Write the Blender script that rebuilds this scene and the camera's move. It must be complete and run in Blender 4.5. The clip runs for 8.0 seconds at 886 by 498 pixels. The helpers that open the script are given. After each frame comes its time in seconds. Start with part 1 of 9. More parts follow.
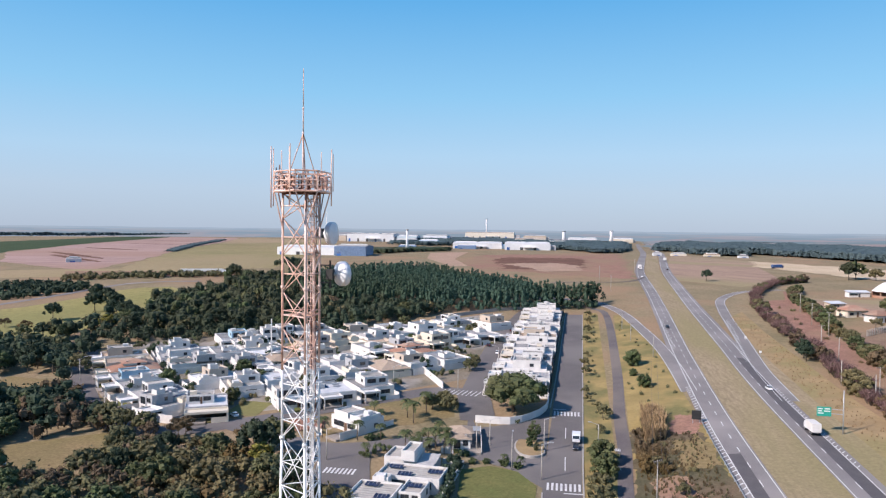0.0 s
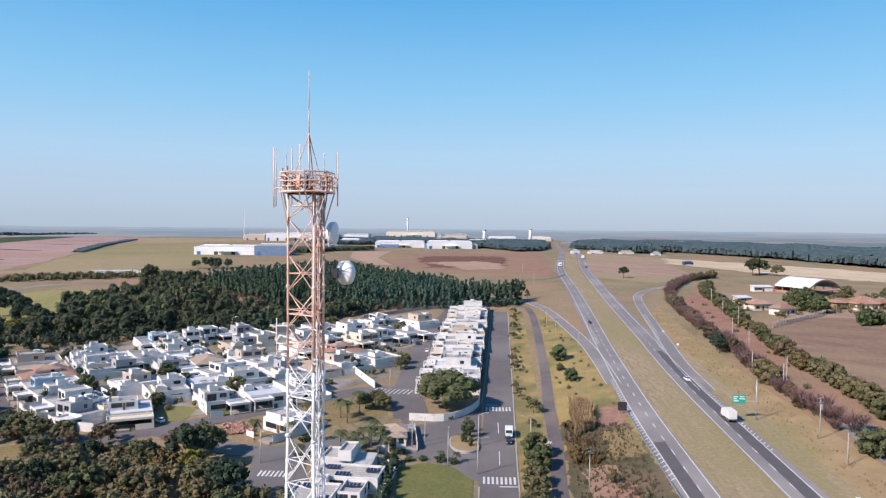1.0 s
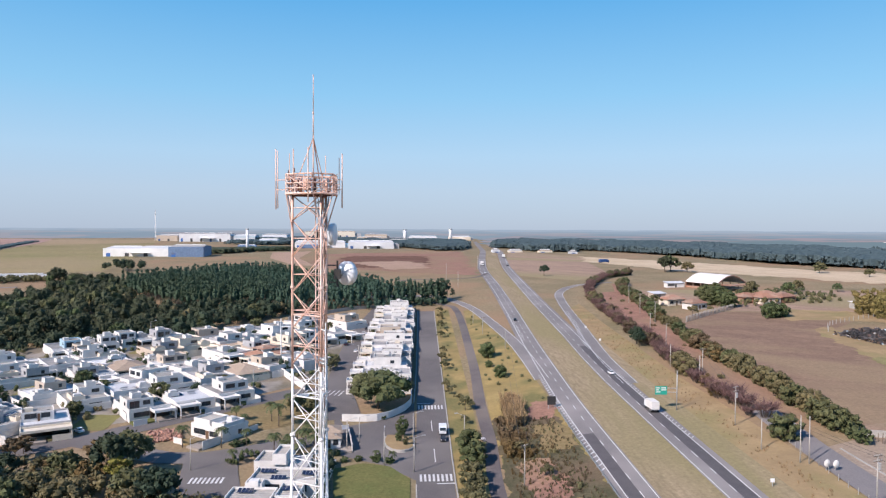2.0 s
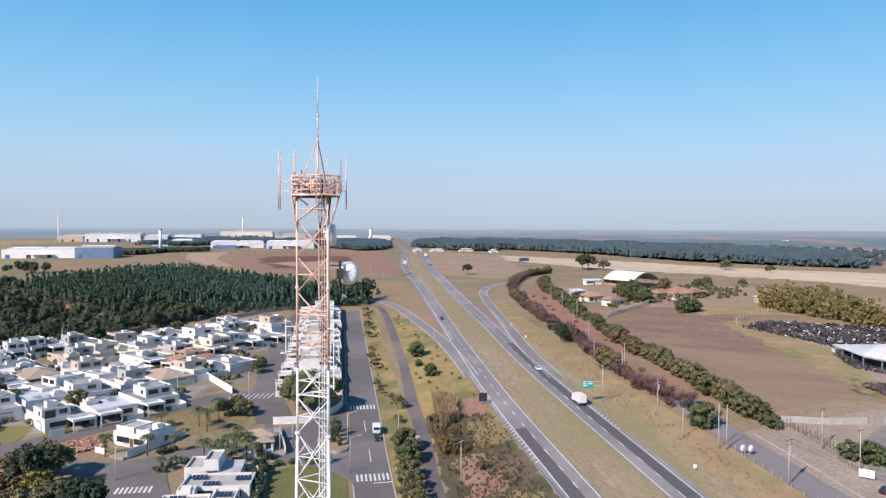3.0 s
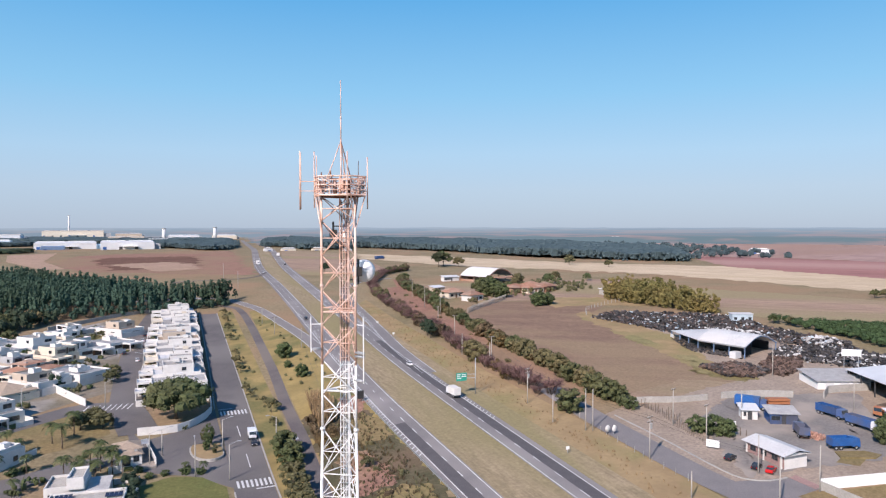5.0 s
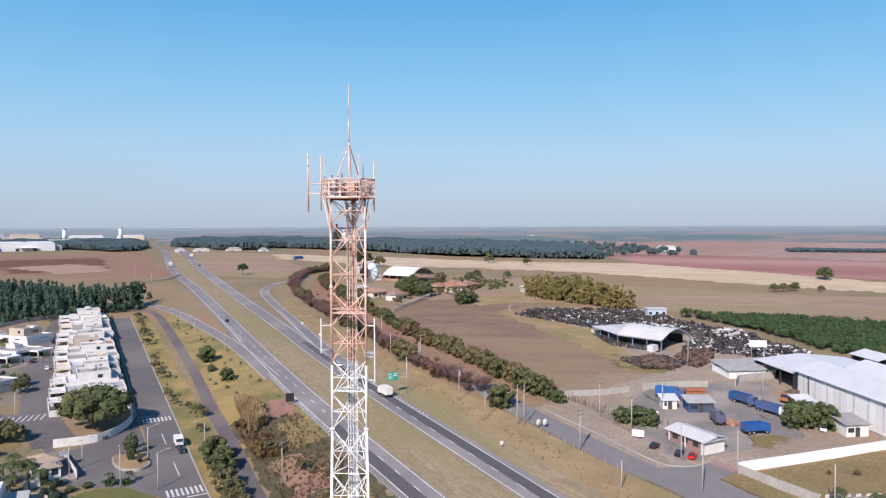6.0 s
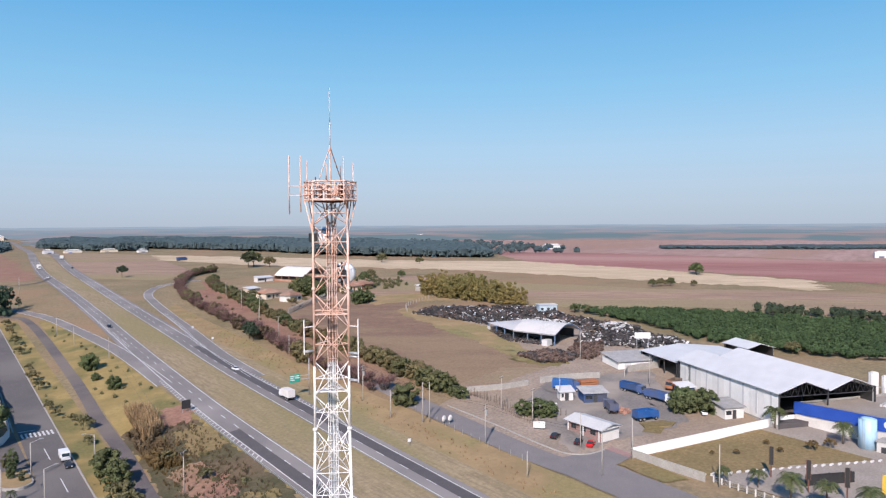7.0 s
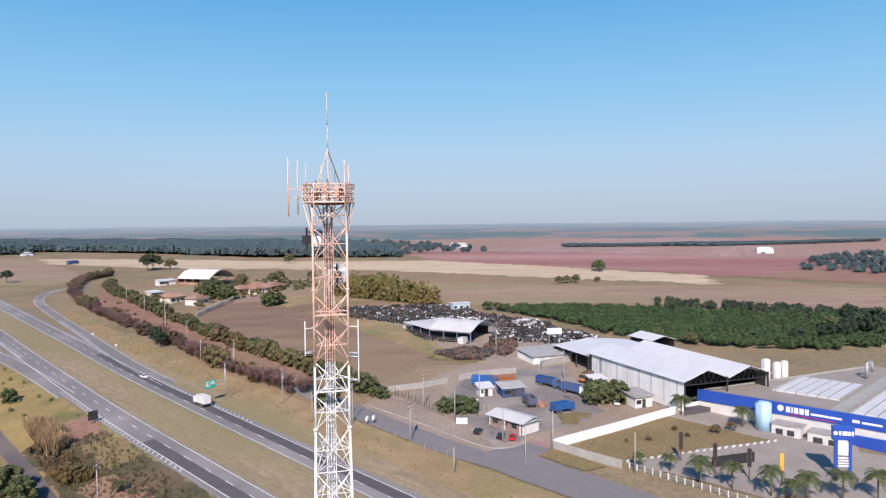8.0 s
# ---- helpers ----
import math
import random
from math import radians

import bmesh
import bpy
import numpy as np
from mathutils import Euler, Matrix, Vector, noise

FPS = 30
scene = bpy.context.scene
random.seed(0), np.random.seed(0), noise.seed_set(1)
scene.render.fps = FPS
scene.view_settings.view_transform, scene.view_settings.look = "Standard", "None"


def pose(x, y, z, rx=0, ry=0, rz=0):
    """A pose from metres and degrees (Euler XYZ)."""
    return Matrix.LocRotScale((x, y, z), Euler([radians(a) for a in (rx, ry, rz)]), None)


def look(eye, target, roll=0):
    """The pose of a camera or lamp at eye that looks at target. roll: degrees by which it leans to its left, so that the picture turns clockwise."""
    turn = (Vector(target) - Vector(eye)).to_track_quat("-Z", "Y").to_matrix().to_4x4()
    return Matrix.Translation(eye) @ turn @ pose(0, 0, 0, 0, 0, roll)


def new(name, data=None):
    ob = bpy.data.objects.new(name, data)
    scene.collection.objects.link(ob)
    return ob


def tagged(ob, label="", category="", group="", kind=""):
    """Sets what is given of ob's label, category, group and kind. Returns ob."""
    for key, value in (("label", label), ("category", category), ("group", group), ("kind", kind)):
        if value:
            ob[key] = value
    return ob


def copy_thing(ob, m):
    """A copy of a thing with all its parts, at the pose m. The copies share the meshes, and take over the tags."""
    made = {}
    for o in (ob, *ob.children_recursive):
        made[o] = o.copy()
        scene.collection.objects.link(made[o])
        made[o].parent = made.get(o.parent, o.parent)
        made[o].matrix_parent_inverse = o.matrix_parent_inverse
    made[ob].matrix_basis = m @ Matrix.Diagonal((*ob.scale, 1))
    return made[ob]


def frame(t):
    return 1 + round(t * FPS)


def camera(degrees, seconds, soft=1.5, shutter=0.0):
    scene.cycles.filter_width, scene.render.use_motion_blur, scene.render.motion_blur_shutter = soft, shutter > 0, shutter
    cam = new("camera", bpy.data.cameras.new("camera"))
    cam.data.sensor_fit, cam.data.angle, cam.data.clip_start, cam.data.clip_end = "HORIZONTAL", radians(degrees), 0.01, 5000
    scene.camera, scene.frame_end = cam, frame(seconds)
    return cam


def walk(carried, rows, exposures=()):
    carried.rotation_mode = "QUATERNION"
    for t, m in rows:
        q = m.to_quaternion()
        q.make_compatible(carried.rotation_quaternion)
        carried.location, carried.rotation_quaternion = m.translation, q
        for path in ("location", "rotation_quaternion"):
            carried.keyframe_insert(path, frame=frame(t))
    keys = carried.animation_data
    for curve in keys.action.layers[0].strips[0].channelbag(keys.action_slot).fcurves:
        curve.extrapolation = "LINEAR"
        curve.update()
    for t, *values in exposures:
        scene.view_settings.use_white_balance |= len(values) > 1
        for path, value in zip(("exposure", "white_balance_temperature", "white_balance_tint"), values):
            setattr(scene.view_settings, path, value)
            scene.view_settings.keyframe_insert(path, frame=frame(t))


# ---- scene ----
cam = camera(63.9, 8.0, soft=1.25)
S = 1.32  # metres for one unit of the plan in which all places below are given
PATH = [
    (0, (0.002, -0.003, 49.991), (-0.346, 1.966, 49.932), 0.6),
    (0.5, (-1.581, -0.713, 49.982), (-1.818, 1.272, 49.923), 0.6),
    (1, (-3.171, -1.377, 49.989), (-3.296, 0.618, 49.929), 0.5),
    (1.5, (-4.819, -1.946, 50.003), (-4.831, 0.053, 49.943), 0.4),
    (3, (-10.004, -3.055, 50.059), (-9.675, -1.083, 49.999), 0.2),
    (3.5, (-11.8, -3.228, 50.036), (-11.363, -1.277, 49.975), 0.2),
    (4, (-13.622, -3.211, 50.021), (-13.082, -1.287, 49.96), 0.0),
    (4.5, (-15.461, -3.063, 50.037), (-14.817, -1.17, 49.974), -0.0),
    (6, (-21.176, -1.928, 50.187), (-20.223, -0.171, 50.12), -0.2),
    (6.5, (-23.097, -1.333, 50.257), (-22.008, 0.343, 50.188), -0.2),
    (7, (-25.0, -0.59, 50.319), (-23.783, 0.995, 50.248), -0.3),
    (7.5, (-26.841, 0.31, 50.373), (-25.523, 1.813, 50.3), -0.4),
    (8, (-28.656, 1.28, 50.43), (-27.237, 2.688, 50.356), -0.6),
]
walk(cam, [(t, look(tuple(S * v for v in eye), tuple(S * v for v in target), roll)) for t, eye, target, roll in PATH], exposures=[(0, 0.02), (4, 0.0), (8, -0.08)])

# ---- sky and sun ----
SUN_ELEV, SUN_FROM = 37.0, 231.0  # degrees above the horizon; compass bearing from +y, clockwise
world = bpy.data.worlds.new("sky")
scene.world = world
world.use_nodes = True
wn, wl = world.node_tree.nodes, world.node_tree.links
sky = wn.new("ShaderNodeTexSky")
sky.sky_type, sky.sun_disc = "NISHITA", False
sky.sun_elevation, sky.sun_rotation = radians(SUN_ELEV), radians(SUN_FROM)
sky.altitude, sky.air_density, sky.dust_density, sky.ozone_density = 600, 1.0, 0.5, 3.0
# the thin morning haze low on the horizon pales the clear sky
coord, part_z, haze = wn.new("ShaderNodeTexCoord"), wn.new("ShaderNodeSeparateXYZ"), wn.new("ShaderNodeValToRGB")
wl.new(coord.outputs["Generated"], part_z.inputs[0])
wl.new(part_z.outputs[2], haze.inputs[0])
stops = haze.color_ramp.elements
stops[0].color, stops[1].color = (0.45, 0.55, 0.72, 1), (0.035, 0.15, 0.46, 1)
for at, colour in ((0.05, (0.50, 0.635, 0.82)), (0.10, (0.46, 0.685, 0.92)), (0.18, (0.295, 0.63, 0.95)), (0.30, (0.13, 0.47, 0.89)), (0.55, (0.06, 0.25, 0.62))):
    stops.new(at).color = (*colour, 1)
clear, hazy, both = wn["Background"], wn.new("ShaderNodeBackground"), wn.new("ShaderNodeMixShader")
wl.new(sky.outputs[0], clear.inputs[0])
clear.inputs[1].default_value = 0.10
wl.new(haze.outputs[0], hazy.inputs[0])
hazy.inputs[1].default_value = 1.0
both.inputs[0].default_value = 0.85
wl.new(clear.outputs[0], both.inputs[1])
wl.new(hazy.outputs[0], both.inputs[2])
wl.new(both.outputs[0], wn["World Output"].inputs[0])
sun = new("sun", bpy.data.lights.new("sun", "SUN"))
sun.data.energy, sun.data.angle, sun.data.color = 6.85, radians(0.5), (0.975, 0.85, 0.805)
a, e = radians(SUN_FROM), radians(SUN_ELEV)
sun.matrix_world = look((math.sin(a) * math.cos(e) * 300, math.cos(a) * math.cos(e) * 300, math.sin(e) * 300), (0, 0, 0))


# ---- materials ----
def material(name, c1, c2, scale=1.0, rough=0.8, metal=0.0, bump=0.0, fine=6.0, c3=None, island=0.0, per_object=0.0, spec=0.5, detail=5.0, big=0.12, grain=0.5, streak=None):
    """Two colours mixed by noise at the given scale (per metre) and a finer one, a third in large patches, with relief."""
    m = bpy.data.materials.new(name)
    m.use_nodes = True
    n, l = m.node_tree.nodes, m.node_tree.links
    p = n["Principled BSDF"]
    p.inputs["Roughness"].default_value, p.inputs["Metallic"].default_value = rough, metal
    p.inputs["Specular IOR Level"].default_value = spec
    geo = n.new("ShaderNodeNewGeometry")
    where = geo.outputs["Position"]
    if streak:
        # furrows and mowing lines: the pattern is drawn out along one bearing
        turned = n.new("ShaderNodeMapping")
        turned.vector_type = "TEXTURE"
        turned.inputs["Rotation"].default_value = (0, 0, radians(streak[0]))
        turned.inputs["Scale"].default_value = (streak[1], 1, 1)
        l.new(where, turned.inputs["Vector"])
        where = turned.outputs[0]

    def noise_node(s, d=5.0):
        t = n.new("ShaderNodeTexNoise")
        t.inputs["Scale"].default_value, t.inputs["Detail"].default_value = s, d
        l.new(where, t.inputs["Vector"])
        return t

    def mixed(fac, a, b, kind="MIX"):
        mx = n.new("ShaderNodeMix")
        mx.data_type, mx.blend_type = "RGBA", kind
        for s, v in ((mx.inputs[0], fac), (mx.inputs[6], a), (mx.inputs[7], b)):
            if isinstance(v, bpy.types.NodeSocket):
                l.new(v, s)
            elif isinstance(v, (int, float)):
                s.default_value = v
            else:
                s.default_value = (*v, 1)
        return mx.outputs[2]

    def ramp(src, lo, hi):
        r = n.new("ShaderNodeMapRange")
        r.inputs["From Min"].default_value, r.inputs["From Max"].default_value = lo, hi
        l.new(src, r.inputs["Value"])
        return r.outputs[0]

    coarse, small = noise_node(scale, detail), noise_node(scale * fine, 3.0)
    col = mixed(ramp(coarse.outputs["Fac"], 0.32, 0.68), c1, c2)
    col = mixed(ramp(small.outputs["Fac"], 0.35, 0.7), col, mixed(grain, col, tuple(0.55 * v for v in c2)))
    if c3:
        col = mixed(ramp(noise_node(scale * big, 3.0).outputs["Fac"], 0.47, 0.62), col, c3)
    if island or per_object:
        if island:
            src = geo.outputs["Random Per Island"]
        else:
            src = n.new("ShaderNodeObjectInfo").outputs["Random"]
        v = n.new("ShaderNodeHueSaturation")
        k = island or per_object
        r = n.new("ShaderNodeMapRange")
        r.inputs["To Min"].default_value, r.inputs["To Max"].default_value = 1 - k, 1 + k
        l.new(src, r.inputs["Value"])
        l.new(r.outputs[0], v.inputs["Value"])
        l.new(col, v.inputs["Color"])
        col = v.outputs[0]
    if rough == 1.0:
        # bare soil and grass: tufts and clods a hand to a stride across
        clods, speck = n.new("ShaderNodeTexNoise"), n.new("ShaderNodeHueSaturation")
        clods.inputs["Scale"].default_value, clods.inputs["Detail"].default_value, clods.inputs["Roughness"].default_value = 0.9, 4.0, 0.7
        l.new(geo.outputs["Position"], clods.inputs["Vector"])
        r = n.new("ShaderNodeMapRange")
        for key, v in (("From Min", 0.3), ("From Max", 0.7), ("To Min", 0.83), ("To Max", 1.16)):
            r.inputs[key].default_value = v
        l.new(clods.outputs["Fac"], r.inputs["Value"])
        l.new(r.outputs[0], speck.inputs["Value"])
        l.new(col, speck.inputs["Color"])
        col = speck.outputs[0]
    l.new(col, p.inputs["Base Color"])
    if bump:
        b = n.new("ShaderNodeBump")
        b.inputs["Strength"].default_value, b.inputs["Distance"].default_value = 0.6, bump
        l.new(small.outputs["Fac"], b.inputs["Height"])
        l.new(b.outputs[0], p.inputs["Normal"])
    return m


M = {
    "ground": material("dry_grass_ground", (0.295, 0.23, 0.145), (0.21, 0.172, 0.10), 0.035, 1.0, bump=0.15, fine=16, c3=(0.27, 0.185, 0.115), big=0.4, spec=0.1),
    "yellow": material("yellow_grass", (0.37, 0.275, 0.118), (0.255, 0.195, 0.085), 0.10, 1.0, bump=0.15, fine=9, c3=(0.165, 0.148, 0.065), big=0.6, spec=0.1),
    "median": material("median_grass", (0.35, 0.272, 0.178), (0.28, 0.223, 0.138), 0.12, 1.0, bump=0.08, fine=8, c3=(0.245, 0.205, 0.11), big=0.3, spec=0.1, streak=(90, 6)),
    "bank": material("straw_bank", (0.385, 0.28, 0.155), (0.28, 0.20, 0.112), 0.10, 1.0, bump=0.1, fine=9, c3=(0.25, 0.205, 0.10), big=0.5, spec=0.1),
    "scrub": material("scrub_ground", (0.125, 0.108, 0.068), (0.082, 0.078, 0.045), 0.2, 1.0, bump=0.3, fine=7, c3=(0.155, 0.11, 0.075), spec=0.1),
    "green": material("mown_lawn", (0.125, 0.14, 0.05), (0.165, 0.155, 0.06), 0.12, 1.0, bump=0.04, fine=12, spec=0.1),
    "lawn_dry": material("dry_lawn", (0.26, 0.19, 0.10), (0.205, 0.162, 0.08), 0.08, 1.0, bump=0.05, fine=14, c3=(0.18, 0.17, 0.07), spec=0.1),
    "pasture": material("green_pasture", (0.23, 0.21, 0.095), (0.29, 0.235, 0.125), 0.012, 1.0, fine=12, c3=(0.32, 0.24, 0.15), spec=0.1),
    "meadow": material("yellow_green_meadow", (0.34, 0.29, 0.12), (0.25, 0.23, 0.09), 0.02, 1.0, fine=12, c3=(0.20, 0.19, 0.08), spec=0.1),
    "brown_field": material("brown_fallow_field", (0.268, 0.18, 0.126), (0.20, 0.132, 0.096), 0.13, 1.0, bump=0.2, fine=7, c3=(0.245, 0.178, 0.115), big=0.3, spec=0.1, streak=(-35, 3.2)),
    "fallow": material("pale_brown_field", (0.37, 0.26, 0.19), (0.29, 0.20, 0.15), 0.04, 1.0, fine=8, c3=(0.27, 0.22, 0.13), spec=0.1, big=0.3, streak=(-40, 7)),
    "red_field": material("red_soil_field", (0.35, 0.175, 0.158), (0.29, 0.145, 0.132), 0.02, 1.0, fine=8, c3=(0.37, 0.225, 0.195), spec=0.1, big=0.3, streak=(-50, 6)),
    "pink_field": material("ploughed_pink_field", (0.41, 0.285, 0.25), (0.34, 0.23, 0.20), 0.012, 1.0, fine=9, c3=(0.32, 0.21, 0.165), spec=0.1, big=0.5, streak=(20, 6)),
    "straw": material("harvested_straw_field", (0.60, 0.48, 0.34), (0.50, 0.39, 0.265), 0.035, 1.0, fine=8, c3=(0.42, 0.33, 0.21), spec=0.1, big=0.35, streak=(-55, 7)),
    "red_earth": material("bare_red_earth", (0.34, 0.195, 0.145), (0.255, 0.145, 0.11), 0.12, 1.0, bump=0.1, fine=8, c3=(0.26, 0.175, 0.115), spec=0.1),
    "burnt": material("scorched_earth", (0.13, 0.07, 0.05), (0.19, 0.105, 0.075), 0.04, 1.0, fine=10, spec=0.1),
    "yard": material("bare_yard_earth", (0.37, 0.295, 0.235), (0.29, 0.232, 0.184), 0.10, 1.0, bump=0.04, fine=12, c3=(0.27, 0.205, 0.145), spec=0.2),
    "asphalt": material("worn_asphalt", (0.225, 0.205, 0.20), (0.195, 0.18, 0.178), 0.20, 0.9, bump=0.01, fine=20, c3=(0.25, 0.23, 0.222), spec=0.3),
    "asphalt_dark": material("dark_asphalt_overlay", (0.115, 0.105, 0.108), (0.092, 0.085, 0.088), 0.3, 0.85, bump=0.01, fine=20, spec=0.3),
    "asphalt_mid": material("street_asphalt", (0.15, 0.135, 0.132), (0.12, 0.11, 0.108), 0.15, 0.9, bump=0.01, fine=20, c3=(0.165, 0.15, 0.142), spec=0.3),
    "path": material("old_lane_asphalt", (0.14, 0.125, 0.125), (0.115, 0.10, 0.10), 0.2, 0.95, bump=0.01, fine=16, c3=(0.17, 0.145, 0.13), spec=0.2),
    "paint": material("road_paint", (0.72, 0.72, 0.70), (0.55, 0.55, 0.54), 0.6, 0.7, fine=9),
    "concrete": material("weathered_concrete", (0.42, 0.40, 0.37), (0.33, 0.315, 0.29), 0.4, 0.9, bump=0.01, fine=9),
    "paving": material("pale_paving", (0.345, 0.30, 0.26), (0.28, 0.243, 0.208), 0.15, 0.9, bump=0.01, fine=14),
    "white": material("white_painted_render", (0.69, 0.67, 0.645), (0.60, 0.58, 0.555), 0.35, 0.85, bump=0.004, fine=8, per_object=0.05, grain=0.14),
    "white_wall": material("bright_white_wash", (0.86, 0.85, 0.83), (0.78, 0.77, 0.75), 0.35, 0.85, bump=0.004, fine=8, grain=0.14),
    "cream": material("cream_painted_render", (0.68, 0.61, 0.50), (0.60, 0.53, 0.43), 0.35, 0.85, bump=0.004, fine=8, grain=0.14),
    "beige": material("beige_painted_render", (0.50, 0.42, 0.34), (0.44, 0.37, 0.30), 0.35, 0.85, bump=0.004, fine=8, grain=0.14),
    "grey": material("grey_painted_render", (0.42, 0.42, 0.43), (0.36, 0.36, 0.37), 0.35, 0.85, bump=0.004, fine=8),
    "blue_house": material("pale_blue_render", (0.40, 0.56, 0.66), (0.34, 0.50, 0.60), 0.35, 0.85, fine=8),
    "roof_grey": material("fibre_cement_roof", (0.40, 0.39, 0.38), (0.30, 0.295, 0.29), 0.5, 0.9, bump=0.02, fine=8, per_object=0.25),
    "roof_white": material("pale_sheet_roof", (0.62, 0.62, 0.62), (0.55, 0.55, 0.56), 0.2, 0.55, fine=9, grain=0.14),
    "terracotta": material("terracotta_tiles", (0.38, 0.19, 0.12), (0.28, 0.15, 0.10), 0.8, 0.9, bump=0.04, fine=7, c3=(0.33, 0.22, 0.16), per_object=0.15),
    "tile_brown": material("sandy_roof_tiles", (0.40, 0.31, 0.23), (0.31, 0.24, 0.18), 0.8, 0.9, bump=0.04, fine=7, per_object=0.15),
    "glass": material("window_glass", (0.025, 0.03, 0.036), (0.035, 0.042, 0.05), 0.4, 0.06, fine=4, spec=0.8),
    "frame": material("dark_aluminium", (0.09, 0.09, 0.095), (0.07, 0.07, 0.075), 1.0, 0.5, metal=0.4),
    "door": material("brown_timber_door", (0.17, 0.09, 0.05), (0.12, 0.065, 0.035), 1.5, 0.6, bump=0.004),
    "panel": material("solar_panel", (0.02, 0.025, 0.05), (0.03, 0.035, 0.065), 0.6, 0.15, fine=4),
    "tower_orange": material("faded_orange_paint", (0.80, 0.545, 0.44), (0.64, 0.37, 0.265), 1.6, 0.5, fine=6, c3=(0.79, 0.60, 0.52), big=0.5),
    "tower_white": material("aviation_white_paint", (0.82, 0.82, 0.81), (0.74, 0.73, 0.72), 2.5, 0.5, fine=6, grain=0.14),
    "rust": material("rusted_steel", (0.20, 0.085, 0.055), (0.12, 0.055, 0.04), 3.0, 0.8, fine=5),
    "galv": material("galvanised_steel", (0.50, 0.51, 0.52), (0.42, 0.43, 0.44), 1.2, 0.45, metal=0.5, fine=5),
    "dish": material("dish_radome_white", (0.80, 0.81, 0.82), (0.72, 0.73, 0.75), 1.5, 0.4, fine=5, grain=0.14),
    "cable": material("black_feeder_cable", (0.03, 0.028, 0.028), (0.05, 0.045, 0.04), 3.0, 0.6),
    "pole": material("concrete_pole", (0.46, 0.43, 0.39), (0.38, 0.355, 0.32), 1.0, 0.9, fine=6),
    "timber": material("weathered_timber_post", (0.20, 0.15, 0.11), (0.14, 0.105, 0.08), 1.5, 0.9, fine=6),
    "sheet": material("corrugated_zinc_sheet", (0.60, 0.605, 0.61), (0.55, 0.555, 0.56), 0.06, 0.5, fine=4, grain=0.14),
    "sheet_dull": material("weathered_pale_sheet", (0.62, 0.62, 0.61), (0.52, 0.52, 0.515), 0.25, 0.6, fine=6, c3=(0.56, 0.54, 0.52)),
    "sheet_wall": material("grey_metal_cladding", (0.78, 0.775, 0.755), (0.70, 0.70, 0.685), 0.2, 0.5, fine=9, per_object=0.1, grain=0.14),
    "blue": material("royal_blue_panel", (0.025, 0.085, 0.42), (0.02, 0.07, 0.36), 0.3, 0.4, fine=6, grain=0.14),
    "blue_truck": material("blue_truck_paint", (0.02, 0.10, 0.33), (0.025, 0.13, 0.40), 0.6, 0.4, fine=6, c3=(0.10, 0.11, 0.16), per_object=0.3),
    "light_blue": material("pale_blue_tank_paint", (0.42, 0.62, 0.78), (0.36, 0.56, 0.72), 0.5, 0.45, fine=6, grain=0.14),
    "far_wall": material("far_factory_wall", (0.66, 0.67, 0.68), (0.58, 0.59, 0.61), 0.05, 0.8, fine=5, per_object=0.15, grain=0.14),
    "far_blue": material("faded_blue_cladding", (0.16, 0.24, 0.38), (0.13, 0.20, 0.32), 0.1, 0.7, fine=5),
    "cabin_blue": material("faded_blue_cabin", (0.52, 0.62, 0.68), (0.44, 0.53, 0.60), 0.5, 0.6, fine=6),
    "car_white": material("white_car_paint", (0.80, 0.80, 0.80), (0.76, 0.76, 0.77), 0.6, 0.25, fine=4, grain=0.14),
    "car_black": material("black_car_paint", (0.02, 0.02, 0.024), (0.03, 0.03, 0.035), 0.6, 0.25, fine=4, grain=0.14),
    "car_red": material("red_car_paint", (0.55, 0.02, 0.02), (0.48, 0.02, 0.02), 0.6, 0.25, fine=4, grain=0.14),
    "tyre": material("tyre_rubber", (0.02, 0.02, 0.02), (0.03, 0.03, 0.03), 2.0, 0.9),
    "sign_green": material("green_road_sign", (0.02, 0.36, 0.27), (0.02, 0.31, 0.23), 1.0, 0.5),
    "sign_white": material("white_sign_face", (0.80, 0.80, 0.80), (0.74, 0.74, 0.74), 1.0, 0.5, grain=0.14),
    "yellow_sign": material("yellow_banner", (0.80, 0.48, 0.04), (0.72, 0.42, 0.04), 1.0, 0.6),
    "black": material("matt_black_panel", (0.018, 0.018, 0.02), (0.03, 0.03, 0.03), 1.0, 0.7),
    "bark": material("bark", (0.15, 0.11, 0.08), (0.09, 0.07, 0.05), 2.0, 0.95, bump=0.02),
    "leaf": material("green_leaves", (0.099, 0.124, 0.049), (0.063, 0.086, 0.036), 0.12, 0.7, c3=(0.09, 0.092, 0.04), island=0.26, spec=0.25),
    "leaf_olive": material("olive_leaves", (0.130, 0.124, 0.059), (0.090, 0.090, 0.043), 0.12, 0.75, c3=(0.125, 0.105, 0.05), island=0.26, spec=0.25),
    "leaf_dark": material("dark_green_leaves", (0.049, 0.072, 0.043), (0.034, 0.053, 0.033), 0.05, 0.75, c3=(0.048, 0.056, 0.03), island=0.26, spec=0.2),
    "leaf_pine": material("plantation_needles", (0.062, 0.111, 0.079), (0.045, 0.085, 0.061), 0.05, 0.75, c3=(0.046, 0.07, 0.04), island=0.28, spec=0.2),
    # foliage with the blue-grey haze of distance mixed into its colour
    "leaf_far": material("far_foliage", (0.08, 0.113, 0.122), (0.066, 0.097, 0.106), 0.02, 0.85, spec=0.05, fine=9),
    "plot": material("estate_plots", (0.24, 0.20, 0.15), (0.17, 0.15, 0.11), 0.08, 0.95, bump=0.03, fine=12, c3=(0.30, 0.28, 0.26), spec=0.2, big=0.6),
    "leaf_orchard": material("grove_leaves", (0.062, 0.098, 0.043), (0.045, 0.074, 0.034), 0.06, 0.8, island=0.25, spec=0.1),
